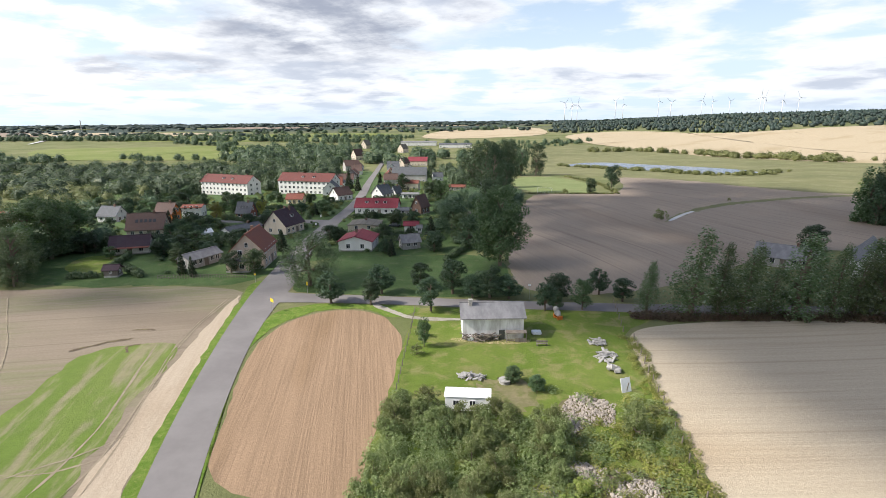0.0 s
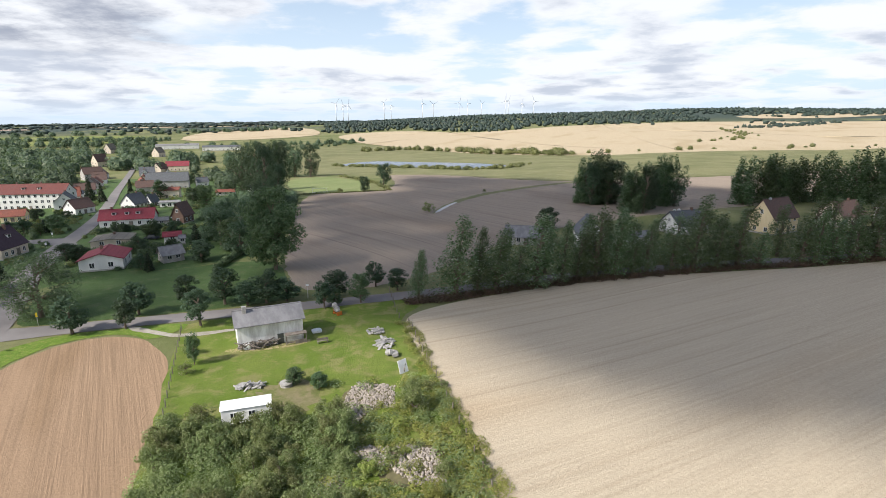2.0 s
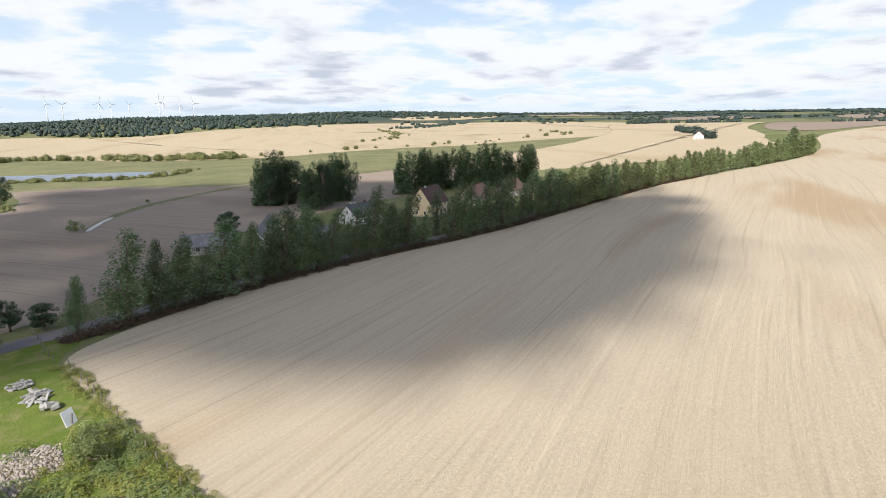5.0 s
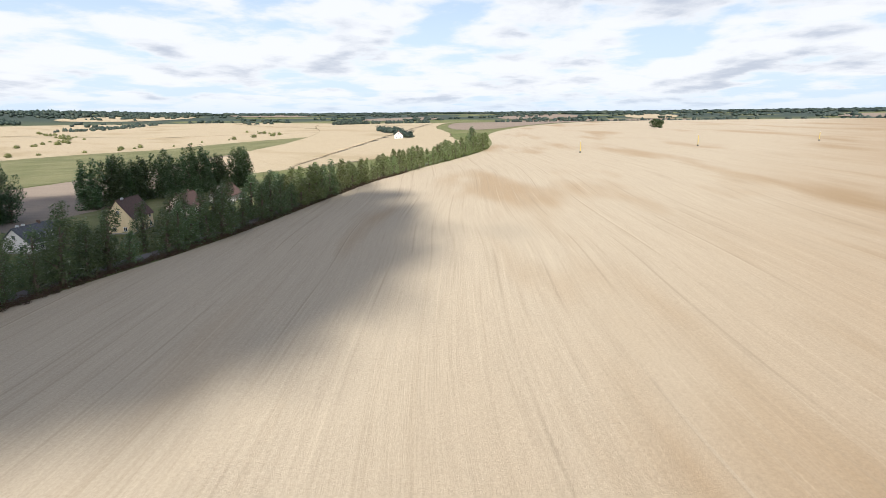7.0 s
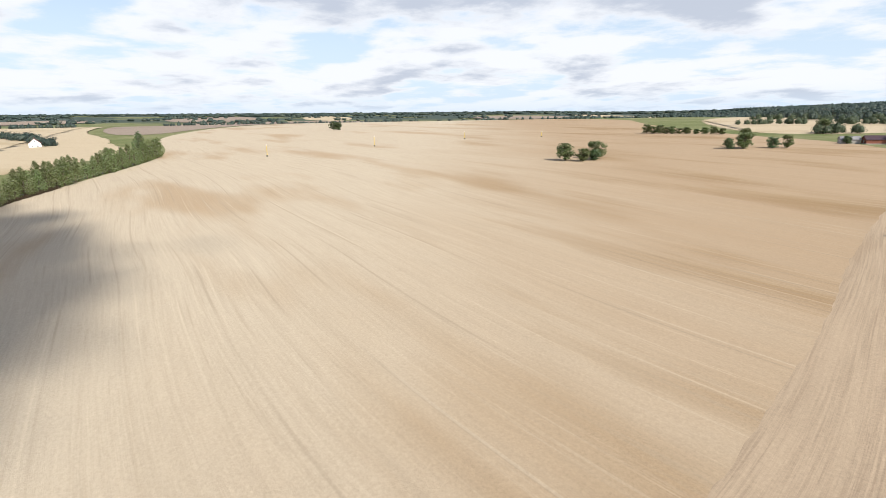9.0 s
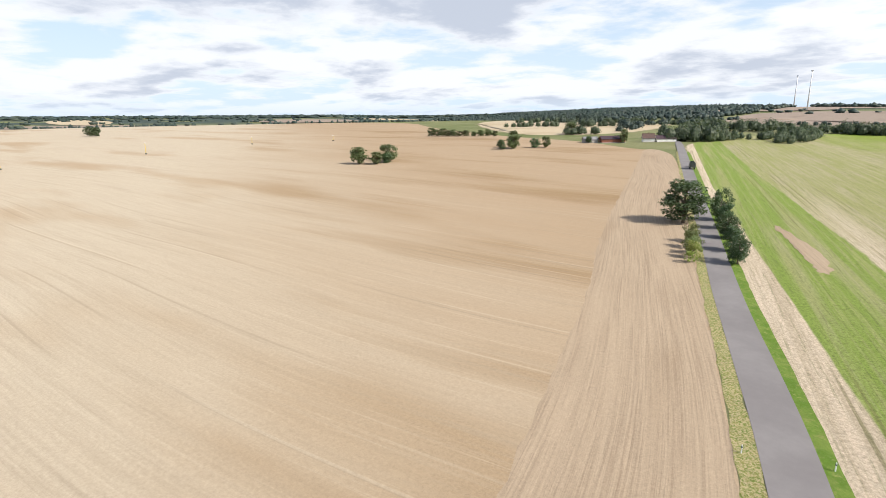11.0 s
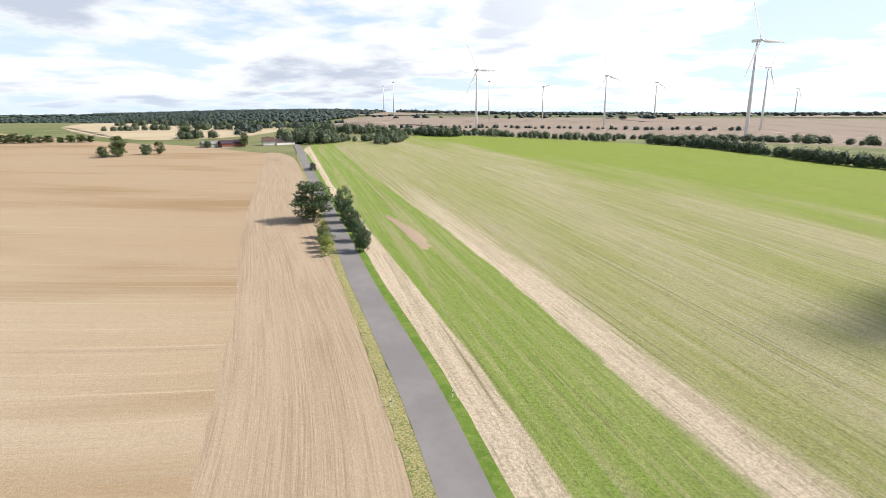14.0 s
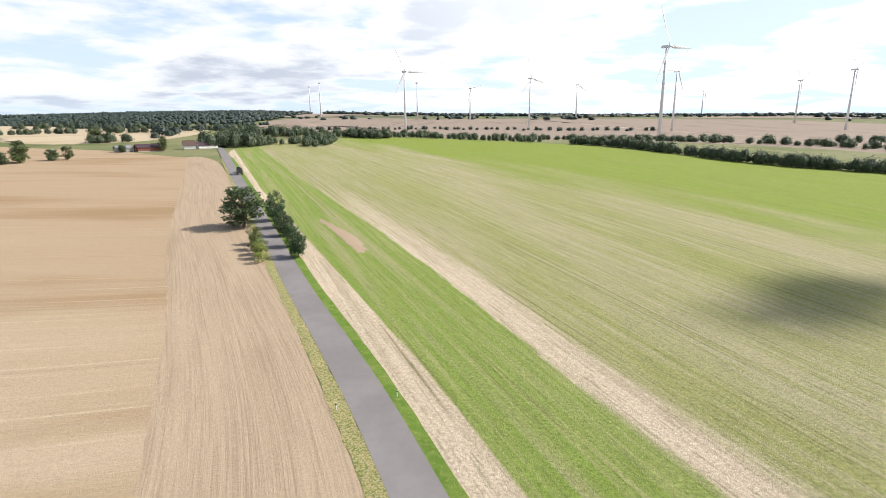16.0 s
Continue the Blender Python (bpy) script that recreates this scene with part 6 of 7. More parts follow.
H("village_house", "tall pinkish house with an orange-red tiled roof", -77.0, 117.0, 106, 11.5, 8.0, 4.6, 8.6, M["plaster_pink"], M["roof_brick"], (4, 2), (3, 1), (2, 2), ((0.1, 0.4),), storey=2.6)
H("house_annex", "small flat-roofed annex with a grey roof", -76.4, 109.8, 106, 3.6, 5.4, 2.4, 2.9, M["plaster_pink"], M["roof_grey"], (2, 1), gable=(2, 1), chimneys=(), door=False, top_win=False, category="annex")
H("long_shed", "long low house with dark grey roof and pale walls", -102.1, 149.7, 70, 12, 4.5, 2.3, 3.4, M["plaster_white"], M["roof_grey"], (6, 1), gable=(1, 1), door=False)
H("long_shed", "low bungalow with a grey corrugated roof", -90, 113.2, 78, 9.6, 4.4, 2.3, 3.5, M["plaster_grey"], M["eternit"], (5, 1), gable=(1, 1), chimneys=())
H("village_house", "house with a large brown roof and skylights", -134.0, 145.8, 26, 11, 8.0, 2.7, 7.2, M["plaster_cream"], M["roof_brown"], (4, 1), gable=(2, 1), skylights=5)
awn = H("village_house", "low house with dark roof and red awning", -118.0, 121.5, 30, 9.6, 6.0, 2.4, 4.8, M["plaster_white"], M["roof_purple"], (3, 1), gable=(2, 1), chimneys=())
part("awning", boxes((-5.2, 5.2, -5.2, -3.2, 2.18, 2.3)), M["roof_brick"], awn, "red tiled awning roof")
H("village_house", "bright orange house with a dark brown roof", -150.8, 174.6, 4, 7.2, 5.5, 3.5, 6.9, M["plaster_orange"], M["roof_brown"], (3, 1), gable=(2, 2))
H("village_house", "white gabled house with a slate grey roof", -172.8, 170.8, 4, 8.0, 6.5, 2.8, 6.0, M["plaster_white"], M["roof_grey"], (3, 1), gable=(2, 1))
H("village_house", "white house with a rusty red roof", -207.9, 157.9, 6, 12.9, 7.8, 2.6, 5.5, M["plaster_white"], M["roof_brick"], (5, 1), gable=(2, 1))
H("village_house", "red brick house with a dark slate roof", -122.9, 184.0, 2, 6.0, 5.1, 2.5, 6.2, M["brick_wall"], M["roof_grey"], (3, 1), gable=(2, 1), skylights=3)
H("village_house", "white house with a steep charcoal roof", -93.4, 258.0, 68, 8.2, 7.4, 2.7, 6.7, M["plaster_white"], M["roof_grey"], (3, 1), gable=(1, 1))
H("village_house", "second white house with a steep charcoal roof", -87.7, 262.8, 68, 4.8, 3.7, 2.5, 5.6, M["plaster_white"], M["roof_grey"], (3, 1), gable=(1, 1))
H("brick_barn", "old brown brick barn with a mossy roof", -57.4, 201.8, 74, 6.3, 4.3, 3.3, 7.3, M["brick_brown"], M["roof_brown"], (2, 1), gable=(1, 1), chimneys=(), door=False, category="barn")
H("garden_shed", "grey garden shed with a corrugated roof", -43.5, 140.9, 35, 5.0, 4.0, 2.1, 3.8, M["plaster_grey"], M["eternit"], (2, 1), gable=(1, 1), chimneys=(), door=False, top_win=False, group="sheds", category="shed")
H("garden_shed", "small white shed with a bright red roof", -50, 164.5, 15, 4.4, 3.4, 2.2, 3.1, M["plaster_white"], M["roof_crimson"], (1, 1), gable=(1, 1), chimneys=(), door=False, top_win=False, group="sheds", category="shed")
H("garden_shed", "tiny white shed beside a hedge", -46.3, 160.9, 15, 1.3, 1.1, 2.1, 2.6, M["plaster_white"], M["eternit"], (1, 1), gable=(1, 1), chimneys=(), door=False, top_win=False, group="sheds", category="shed")
H("garden_shed", "grey tool shed next to the long white house", -62.9, 197.1, 9, 3.9, 3.5, 2.1, 2.9, M["plaster_grey"], M["roof_grey"], (1, 1), gable=(1, 1), chimneys=(), door=False, top_win=False, group="sheds", category="shed")
H("garden_shed", "tiny brown wooden garden hut", -103, 99.5, 20, 3, 2.4, 1.9, 2.7, M["old_wood"], M["roof_purple"], (1, 1), gable=(1, 1), chimneys=(), door=False, top_win=False, group="sheds", category="shed", wsize=(0.6, 0.7))
H("garden_shed", "low brown hut by the eastern gardens", -38, 190, 5, 5, 4, 1.8, 2.6, M["old_wood"], M["roof_ochre"], (1, 1), gable=(1, 1), chimneys=(), door=False, top_win=False, group="sheds", category="shed")
H("village_house", "low cream house with a flat terracotta roof", -93.1, 303.5, 5, 11.6, 6.2, 4.5, 5.7, M["plaster_cream"], M["roof_brick"], (3, 1), gable=(1, 1), top_win=False)
H("village_house", "long grey farmhouse roof along the street", -116.3, 381.1, 8, 25.0, 7.4, 6.0, 11.0, M["plaster_grey"], M["roof_grey"], (8, 1), gable=(2, 1))
H("village_house", "large house with a bright red roof", -172, 598, 5, 22, 11, 5, 9.4, M["plaster_cream"], M["roof_crimson"], (6, 1), gable=(2, 1))
H("village_house", "grey house with a dark roof among trees", -221, 520, 40, 15, 11, 5.6, 11, M["plaster_grey"], M["roof_brown"], (4, 2), gable=(2, 1))
H("village_house", "white house at the edge of the orchard", -52, 318, 40, 9, 7, 3, 5.6, M["plaster_white"], M["roof_grey"], (3, 1), gable=(2, 1))
H("village_house", "tan house with a steep brown roof up the street", -275, 670, 60, 14, 10, 6, 14, M["plaster_cream"], M["roof_brown"], (3, 1), gable=(2, 2))
H("village_house", "cream gabled house at the end of the street", -369, 941, 75, 16, 12, 6, 15, M["plaster_cream"], M["roof_ochre"], (3, 1), gable=(2, 2))
H("village_house", "cream gabled house beside the red-roofed one", -179, 565, 75, 12, 9, 5, 10.5, M["plaster_cream"], M["roof_brown"], (3, 1), gable=(2, 1))
H("village_house", "pale gabled house near the industrial halls", -264, 832, 70, 14, 11, 6, 13, M["plaster_cream"], M["roof_ochre"], (3, 1), gable=(2, 1))
H("village_house", "small white house among the eastern gardens", -97, 388, 30, 7, 5.5, 3.4, 6.2, M["plaster_white"], M["roof_grey"], (2, 1), gable=(1, 1))
H("garden_shed", "low shed with a terracotta roof in the orchard", -63, 299, 5, 9, 5, 2.2, 3.2, M["plaster_grey"], M["roof_brick"], (3, 1), gable=(1, 1), chimneys=(), door=False, top_win=False, group="sheds", category="shed")
H("long_hall", "long pale industrial hall beyond the village", -300, 1050, 12, 70, 22, 7, 9, M["plaster_white"], M["eternit"], (12, 1), gable=(2, 1), chimneys=(), category="hall")
H("long_hall", "long pale farm hall beyond the village", -210, 980, 10, 60, 20, 6, 8.5, M["plaster_white"], M["roof_grey"], (10, 1), gable=(2, 1), chimneys=(), category="hall")
HR = random.Random(81)
for x, y, yaw in FAR_HOUSES:
    wall_, roof_ = HR.choice((("plaster_white", "white"), ("plaster_cream", "cream"), ("plaster_grey", "grey"), ("plaster_white", "white"))), HR.choice((("roof_brick", "orange-red"), ("roof_grey", "slate grey"), ("roof_brown", "brown")))
    H("village_house", wall_[1] + " village house with " + roof_[1] + " roof along the street", x, y, yaw, HR.uniform(9, 13), 8.5, 3.8, HR.uniform(7.2, 8.6), M[wall_[0]], M[roof_[0]], (3, 1), gable=(2, 1))
H("village_house", "white house with a flat red roof and terrace", -148, 186, 20, 7.5, 6.5, 4.2, 4.9, M["plaster_white"], M["roof_brick"], (3, 2), gable=(2, 1), top_win=False, chimneys=())
H("garage_row", "low white garages with a flat grey roof", -78, 256.5, 8, 8, 5, 2.3, 2.7, M["plaster_white"], M["eternit"], (3, 1), gable=(1, 1), top_win=False, chimneys=(), door=False, group="sheds", category="garage", wsize=(1.6, 1.4), z0=0.5)
H("greenhouse", "small garden greenhouse with pale plastic cover", -113, 145, 60, 4.5, 3, 1.5, 2.3, M["white_paint"], M["white_paint"], (0, 0), gable=(0, 0), top_win=False, chimneys=(), door=False, group="sheds", category="greenhouse", plinth=False)

# houses behind the avenue
A = "avenue houses"
H("avenue_house", "grey house with a slate roof behind the avenue", 51, 142, -24, 12, 7, 2.4, 4.8, M["plaster_grey"], M["eternit"], (5, 1), gable=(2, 1), group=A)
H("avenue_house", "white gabled house with grey roof behind the avenue", 66, 134.5, -106, 10, 7, 4.4, 8.2, M["plaster_white"], M["roof_grey"], (3, 1), gable=(2, 1), group=A)
H("avenue_house", "house with a slate roof and satellite dishes", 103, 147, 12, 12, 8, 3.0, 6.6, M["plaster_white"], M["roof_grey"], (5, 2), gable=(2, 1), group=A)
H("avenue_house", "pale yellow house with a dark brown roof", 129.5, 142, 18, 12, 8.2, 5.0, 10.2, M["plaster_yellow"], M["roof_brown"], (4, 2), gable=(2, 1), group=A, chimneys=())
H("avenue_house", "house with a brown roof behind the trees", 159, 147, 14, 12, 8.5, 3.4, 7.6, M["plaster_cream"], M["roof_brown"], (4, 1), gable=(2, 1), group=A)
H("avenue_house", "brown-roofed house at the end of the hamlet", 182, 148, 10, 11, 8, 3.4, 7.2, M["plaster_grey"], M["roof_brown"], (4, 1), gable=(2, 1), group=A)
H("avenue_shed", "low pale shed behind the avenue", 80, 135, 5, 8, 5, 2.4, 3.4, M["plaster_white"], M["eternit"], (2, 1), gable=(1, 1), chimneys=(), door=False, top_win=False, group=A, category="shed")
for x, y, z in ((98.7, 146.1, 7.0), (100.5, 146.5, 7.0), (125.5, 139.6, 10.6)):
    bm = bmesh.new()
    bmesh.ops.create_uvsphere(bm, u_segments=14, v_segments=8, radius=0.5)
    for v in bm.verts[:]:
        v.co.y = abs(v.co.y) * 0.35
    dish = part("satellite_dish", bm, M["white_paint"], smooth=True, at=pose(x, y, height(x, y) + z, -25, 0, 150))
    part("mast", boxes((-0.04, 0.04, 0.1, 0.18, -1.3, 0.1)), M["dark_metal"], dish)
    tagged(dish, "round white satellite dish on the roof ridge", "satellite dish", "satellite dishes")
# southern farmstead
F = "southern farm"
H("farm_barn", "low brick barn with a dark roof at the field edge", 240.5, -332, 55, 17, 8, 2.8, 4.8, M["brick_wall"], M["roof_purple"], (3, 1), gable=(1, 1), chimneys=(), group=F, category="barn")
H("farm_barn", "low dark-roofed barn with a white gable", 219, -365, 55, 14, 7, 2.4, 4.6, M["plaster_white"], M["roof_purple"], (3, 1), gable=(1, 1), chimneys=(), group=F, category="barn")
H("farm_house", "white farmhouse with a grey roof", 226, -355, 40, 8, 6.5, 3.0, 6.0, M["plaster_white"], M["roof_brown"], (2, 1), gable=(2, 1), chimneys=((0, 0.2),), door=False, group=F)
H("farm_barn", "grey barn beside the clump of trees", 252, -322, 55, 10, 6, 2.5, 4.2, M["plaster_grey"], M["eternit"], (2, 1), gable=(1, 1), chimneys=(), group=F, category="barn", door=False)
H("farm_house", "distant farmhouse with a brown roof", 332, -398, 40, 12, 8, 3.0, 6.0, M["plaster_cream"], M["roof_brown"], (3, 1), gable=(2, 1), group=F)
H("farm_house", "white farmhouse beyond the avenue hill", 560, 222, 20, 12, 9, 4.0, 8.0, M["plaster_white"], M["roof_red"], (3, 1), gable=(2, 1), group=F)

# ================= the smallholding =================
barn = H("whitewashed_barn", "old whitewashed barn with a grey corrugated roof", -12.1, 84.6, 14.5, 9.9, 6.5, 3.8, 5.2, M["barn_wall"], M["eternit"], (0, 0), gable=(1, 1), chimneys=((-0.36, -0.6),), door=False, plinth=False, top_win=False, group="", category="barn")
next(q for q in barn.children if q.name.startswith("chimney")).data.materials[0] = M["concrete"]
part("lean_to", boxes((2.0, 5.3, -4.6, -3.4, 1.55, 1.67), (2.0, 2.12, -4.6, -4.45, -0.3, 1.55), (5.1, 5.22, -4.6, -4.45, -0.3, 1.55), (3.4, 5.1, -4.56, -4.5, 0.0, 0.7), (2.15, 3.3, -4.56, -4.5, 0.3, 0.55)), M["old_wood"], barn, "sagging lean-to of grey boards")
# the doorway is no opening: its inner shade is a dark panel on the wall
part("barn_door", boxes((0.9, 1.85, -3.47, -3.42, -0.2, 1.75)), M["dark_metal"], barn, "dark panel standing in for the shade inside the open doorway")
lr = random.Random(91)
bm = bmesh.new()
for i in range(70):
    x, y, z = lr.uniform(-4.8, 0.6), lr.uniform(-4.9, -3.6), lr.uniform(0.05, 1.1)
    L = lr.uniform(0.8, 2.2)
    vs = box(bm, -L / 2, L / 2, -0.07, 0.07, -0.07, 0.07)
    bmesh.ops.transform(bm, matrix=pose(x, y, z, lr.uniform(-20, 20), lr.uniform(-25, 25), lr.uniform(-60, 60)), verts=vs)
woodpile = part("woodpile", bm, M["old_wood"], at=pose(-12.1, 85.4, 0, 0, 0, 14.5))
tagged(woodpile, "untidy pile of grey timber against the barn", "woodpile")

van = new("site_trailer")
van.matrix_basis = pose(-11.2, 59.2, 0, 0, 0, 8)
bm = bmesh.new()
box(bm, -2.75, 2.75, -1.15, 1.15, 0.45, 2.35)
bmesh.ops.bevel(bm, geom=bm.edges[:], offset=0.06, segments=2, affect="EDGES")
part("body", bm, M["white_paint"], van)
bm = bmesh.new()
prof = [(-1.25, 2.33), (-0.8, 2.55), (0, 2.64), (0.8, 2.55), (1.25, 2.33)]
a = [bm.verts.new((-2.85, y, z)) for y, z in prof]
c = [bm.verts.new((2.85, y, z)) for y, z in prof]
for i in range(4):
    bm.faces.new((a[i], c[i], c[i + 1], a[i + 1]))
bm.faces.new(a)
bm.faces.new(c[::-1])
bm.faces.new((a[0], a[4], c[4], c[0]))
bmesh.ops.recalc_face_normals(bm, faces=bm.faces[:])
part("roof", bm, M["white_paint"], van, "bright white arched roof")
for px in (-1.4, 0.6):
    window(van, pose(px, -1.16, 1.15), 0.8, 0.75)
for px in (-1.6, 1.6):
    for py in (-0.95, 0.95):
        bm = bmesh.new()
        bmesh.ops.create_cone(bm, cap_ends=True, segments=16, radius1=0.42, radius2=0.42, depth=0.2)
        w_ = part("wheel", bm, M["tyre"], van, at=pose(px, py, 0.42, 90, 0, 0))
part("drawbar", boxes((-4.2, -2.7, -0.06, 0.06, 0.5, 0.6)), M["dark_metal"], van)
tagged(van, "white site trailer with an arched roof on the grass", "trailer")

# ================= wind turbines =================
M["turbine"] = surface("turbine_white", (0.78, 0.78, 0.78), (0.7, 0.7, 0.71), 0.05, 0.45, 0.4, None, 0.05)
bm = bmesh.new()
tube(bm, [(0, 0, -3), (0, 0, 60), (0, 0, 115)], [2.6, 1.9, 1.25], 16)
T_TOWER = mesh_of("tower", bm, M["turbine"], True)
bm = bmesh.new()
box(bm, -1.6, 1.6, -3.0, 7.0, -1.6, 1.7)
bmesh.ops.bevel(bm, geom=bm.edges[:], offset=0.5, segments=2, affect="EDGES")
T_NAC = mesh_of("nacelle", bm, M["turbine"])
bm = bmesh.new()
tube(bm, [(0, -2.2, 0), (0, -0.8, 0), (0, 1.2, 0)], [0.5, 1.5, 1.6], 12)
T_HUB = mesh_of("hub", bm, M["turbine"], True)
bm = bmesh.new()
secs = []
for z, w, th, tw in ((1.0, 1.1, 0.9, 0), (4, 1.4, 0.9, 5), (10, 2.6, 0.8, 14), (28, 1.9, 0.55, 6), (44, 1.2, 0.4, 2), (52, 0.5, 0.2, 0)):
    q = [Vector((w, 0, z)), Vector((0.1, th / 2, z)), Vector((-w * 0.7, 0, z)), Vector((0.1, -th / 2, z))]
    secs.append([bm.verts.new(Matrix.Rotation(radians(tw), 3, "Z") @ v) for v in q])
for r0, r1 in zip(secs, secs[1:]):
    for i in range(4):
        bm.faces.new((r0[i], r0[(i + 1) % 4], r1[(i + 1) % 4], r1[i]))
bm.faces.new(secs[0][::-1])
bm.faces.new(secs[-1])
T_BLADE = mesh_of("blade", bm, M["turbine"])


def turbine(x, y, hub, face, spin, label, rotor=True):
    k = hub / 115
    ob = new("wind_turbine")
    ob.matrix_basis = pose(x, y, height(x, y), 0, 0, 0) @ Matrix.Diagonal((1, 1, k, 1))
    ob.empty_display_size = 0.1
    part("tower", T_TOWER, None, ob)
    nac = part("nacelle", T_NAC, None, ob, at=pose(0, 0, 116, 0, 0, face) @ Matrix.Diagonal((1, 1, 1 / k, 1)))
    part("hub", T_HUB, None, nac, at=pose(0, -4.2, 0.3))
    for i in range(3 if rotor else 0):
        part("blade", T_BLADE, None, nac, at=pose(0, -4.3, 0.3, 0, spin + 120 * i, 0))
    return tagged(ob, label, "wind turbine", "wind farm")


TL = "tall white three-bladed wind turbine beyond the fields"
for x, y, h, sp in ((207, -1041, 119, -30), (150, -1877, 104, -45), (-39, -1442, 121, -18), (-222, -2063, 116, -6), (-194, -756, 118, -31), (-345, -1258, 123, 30), (-780, -2453, 100, 30), (-735, -1561, 107, -59), (-692, -1251, 120, -60)):
    turbine(x, y, h, -135, sp, TL)
for x, y, h in ((911, -2390, 116), (727, -2014, 122), (324, -1832, 121)):
    turbine(x, y, h, -135, 0, "white wind turbine tower still without its rotor blades", False)
for x, y, h in ((-78, 4299, 135), (-24, 4300, 122), (13, 4300, 121), (287, 4290, 133), (340, 4287, 113), (581, 4261, 117), (663, 4249, 107), (860, 4213, 117), (926, 4199, 108), (1028, 4175, 105), (1204, 4128, 129), (1226, 4122, 125), (1326, 4090, 103), (1411, 4062, 115)):
    turbine(x, y, h, 20 + (x % 50), x % 120, "tiny white wind turbine on the far horizon")

# ================= things by the road and in the fields =================


def post(name, x, y, h, r, mat, label, category, group, lean=0.0, sides=8):
    bm = bmesh.new()
    tube(bm, [(0, 0, -0.3), (0, 0, h * 0.5), (0, 0, h)], [r, r, r * 0.9], sides)
    ob = part(name, bm, mat, at=pose(x, y, height(x, y), lean, lean * 0.6, 0))
    return tagged(ob, label, category, group)


M["yellow"] = surface("faded_yellow_paint", (0.62, 0.46, 0.12), (0.5, 0.38, 0.12), 1.0, 0.6, 0.3)
for x, y, h in ((356, 18, 7.0), (394, -55, 7.0), (427, -134, 5.6), (415, -197, 4.4)):
    p = post("field_pole", x, y, h, 0.22, M["yellow"], "yellowish pole standing alone in the tilled field", "pole", "field poles")
    part("cap", boxes((-0.3, 0.3, -0.3, 0.3, h, h + 0.3)), M["white_paint"], p)
    part("base_box", boxes((-0.5, 0.5, -0.5, 0.5, -0.3, 0.8)), M["dark_metal"], p)
mast = post("lattice_mast", -1941, 1831, 52, 1.6, M["concrete"], "grey radio mast above the far woods", "mast", "", 0, 6)
part("antenna", boxes((-4, 4, -0.6, 0.6, 44, 45.5), (-3, 3, -0.6, 0.6, 36, 37.2)), M["concrete"], mast)
up = post("utility_pole", 331, 93.5, 12, 0.16, M["old_wood"], "wooden utility pole rising from the avenue", "utility pole", "")
part("crossarm", boxes((-0.9, 0.9, -0.06, 0.06, 11.2, 11.35)), M["old_wood"], up)

wr = random.Random(101)
for i in range(23):
    y = 104 - i * 2.95
    x = 9.0 + (104 - y) * 0.035 + (1.3 if y < 88 else 0) + 0.035 * max(0, 88 - y)
    post("fence_post", x, y, wr.uniform(1.1, 1.35), 0.08, M["old_wood"], "pale weathered fence post along the plot", "fence post", "plot fence", wr.uniform(-5, 5), 6)
for i in range(13):
    y = 90.5 - i * 2.4
    post("fence_post", -27.2 + (90.5 - y) * 0.205, y, 1.2, 0.07, M["old_wood"], "grey fence post at the tilled field", "fence post", "field fence", wr.uniform(-5, 5), 6)
bm = bmesh.new()
for k in range(3):
    z = 0.35 + 0.35 * k
    tube(bm, [(-27.2, 90.5, z), (-23.6, 73, z), (-21.2, 61.5, z)], [0.01] * 3, 4)
wire = part("fence_wire", bm, M["dark_metal"])
tagged(wire, "thin wires strung between fence posts", "fence wire")
# white picket fence before the village
for i in range(34):
    a = Vector((-91, 99.6)).lerp(Vector((-71.5, 104.6)), i / 33)
    if i == 0:
        pick = new("picket_fence")
        pick.matrix_basis = pose(a.x, a.y, height(a.x, a.y))
        PK = mesh_of("picket", boxes((-0.05, 0.05, -0.015, 0.015, 0, 1.0)), M["old_wood"])
        o = a
        part("rail", boxes((0, 20.13, 0.02, 0.05, 0.3, 0.38), (0, 20.13, 0.02, 0.05, 0.8, 0.88)), M["old_wood"], pick, at=pose(0, 0, 0, 0, 0, 14.4))
        tagged(pick, "low weathered grey picket fence at the village edge", "fence")
    part("picket", PK, None, pick, at=pose(a.x - o.x, a.y - o.y, 0, 0, 0, 14.4))


def sign(x, y, h, w, hh, mat, label, yaw):
    ob = new("road_sign")
    ob.matrix_basis = pose(x, y, height(x, y), 0, 0, yaw)
    bm = bmesh.new()
    tube(bm, [(0, 0, -0.3), (0, 0, h)], [0.04, 0.04], 8)
    part("pole", bm, M["concrete"], ob)
    bm = boxes((-w / 2, w / 2, -0.06, -0.04, h - hh, h))
    part("panel", bm, mat, ob)
    return tagged(ob, label, "road sign", "road signs")


M["sign_yellow"] = surface("yellow_sign_sheet", (0.75, 0.55, 0.03), (0.7, 0.5, 0.03), 2.0, 0.4, 0.4)
sign(-53.6, 85.7, 2.6, 1.0, 0.65, M["sign_yellow"], "yellow village sign on a grey post", -28)
sign(-67.2, 101.5, 2.2, 0.4, 0.4, M["sign_yellow"], "small yellow sign on a thin post", 20)
sign(-52.6, 97.6, 2.4, 0.3, 0.8, M["sign_yellow"], "narrow yellow sign beside the lawn", 10)
lamp = sign(-7.2, 103.0, 3.2, 0.55, 0.4, M["white_paint"], "white board on a thin post by the side road", 8)
for x, y in ((-84.5, 166), (-91.5, 184)):
    sign(x, y, 1.5, 0.5, 0.7, M["white_paint"], "small white traffic board on the street", 10)
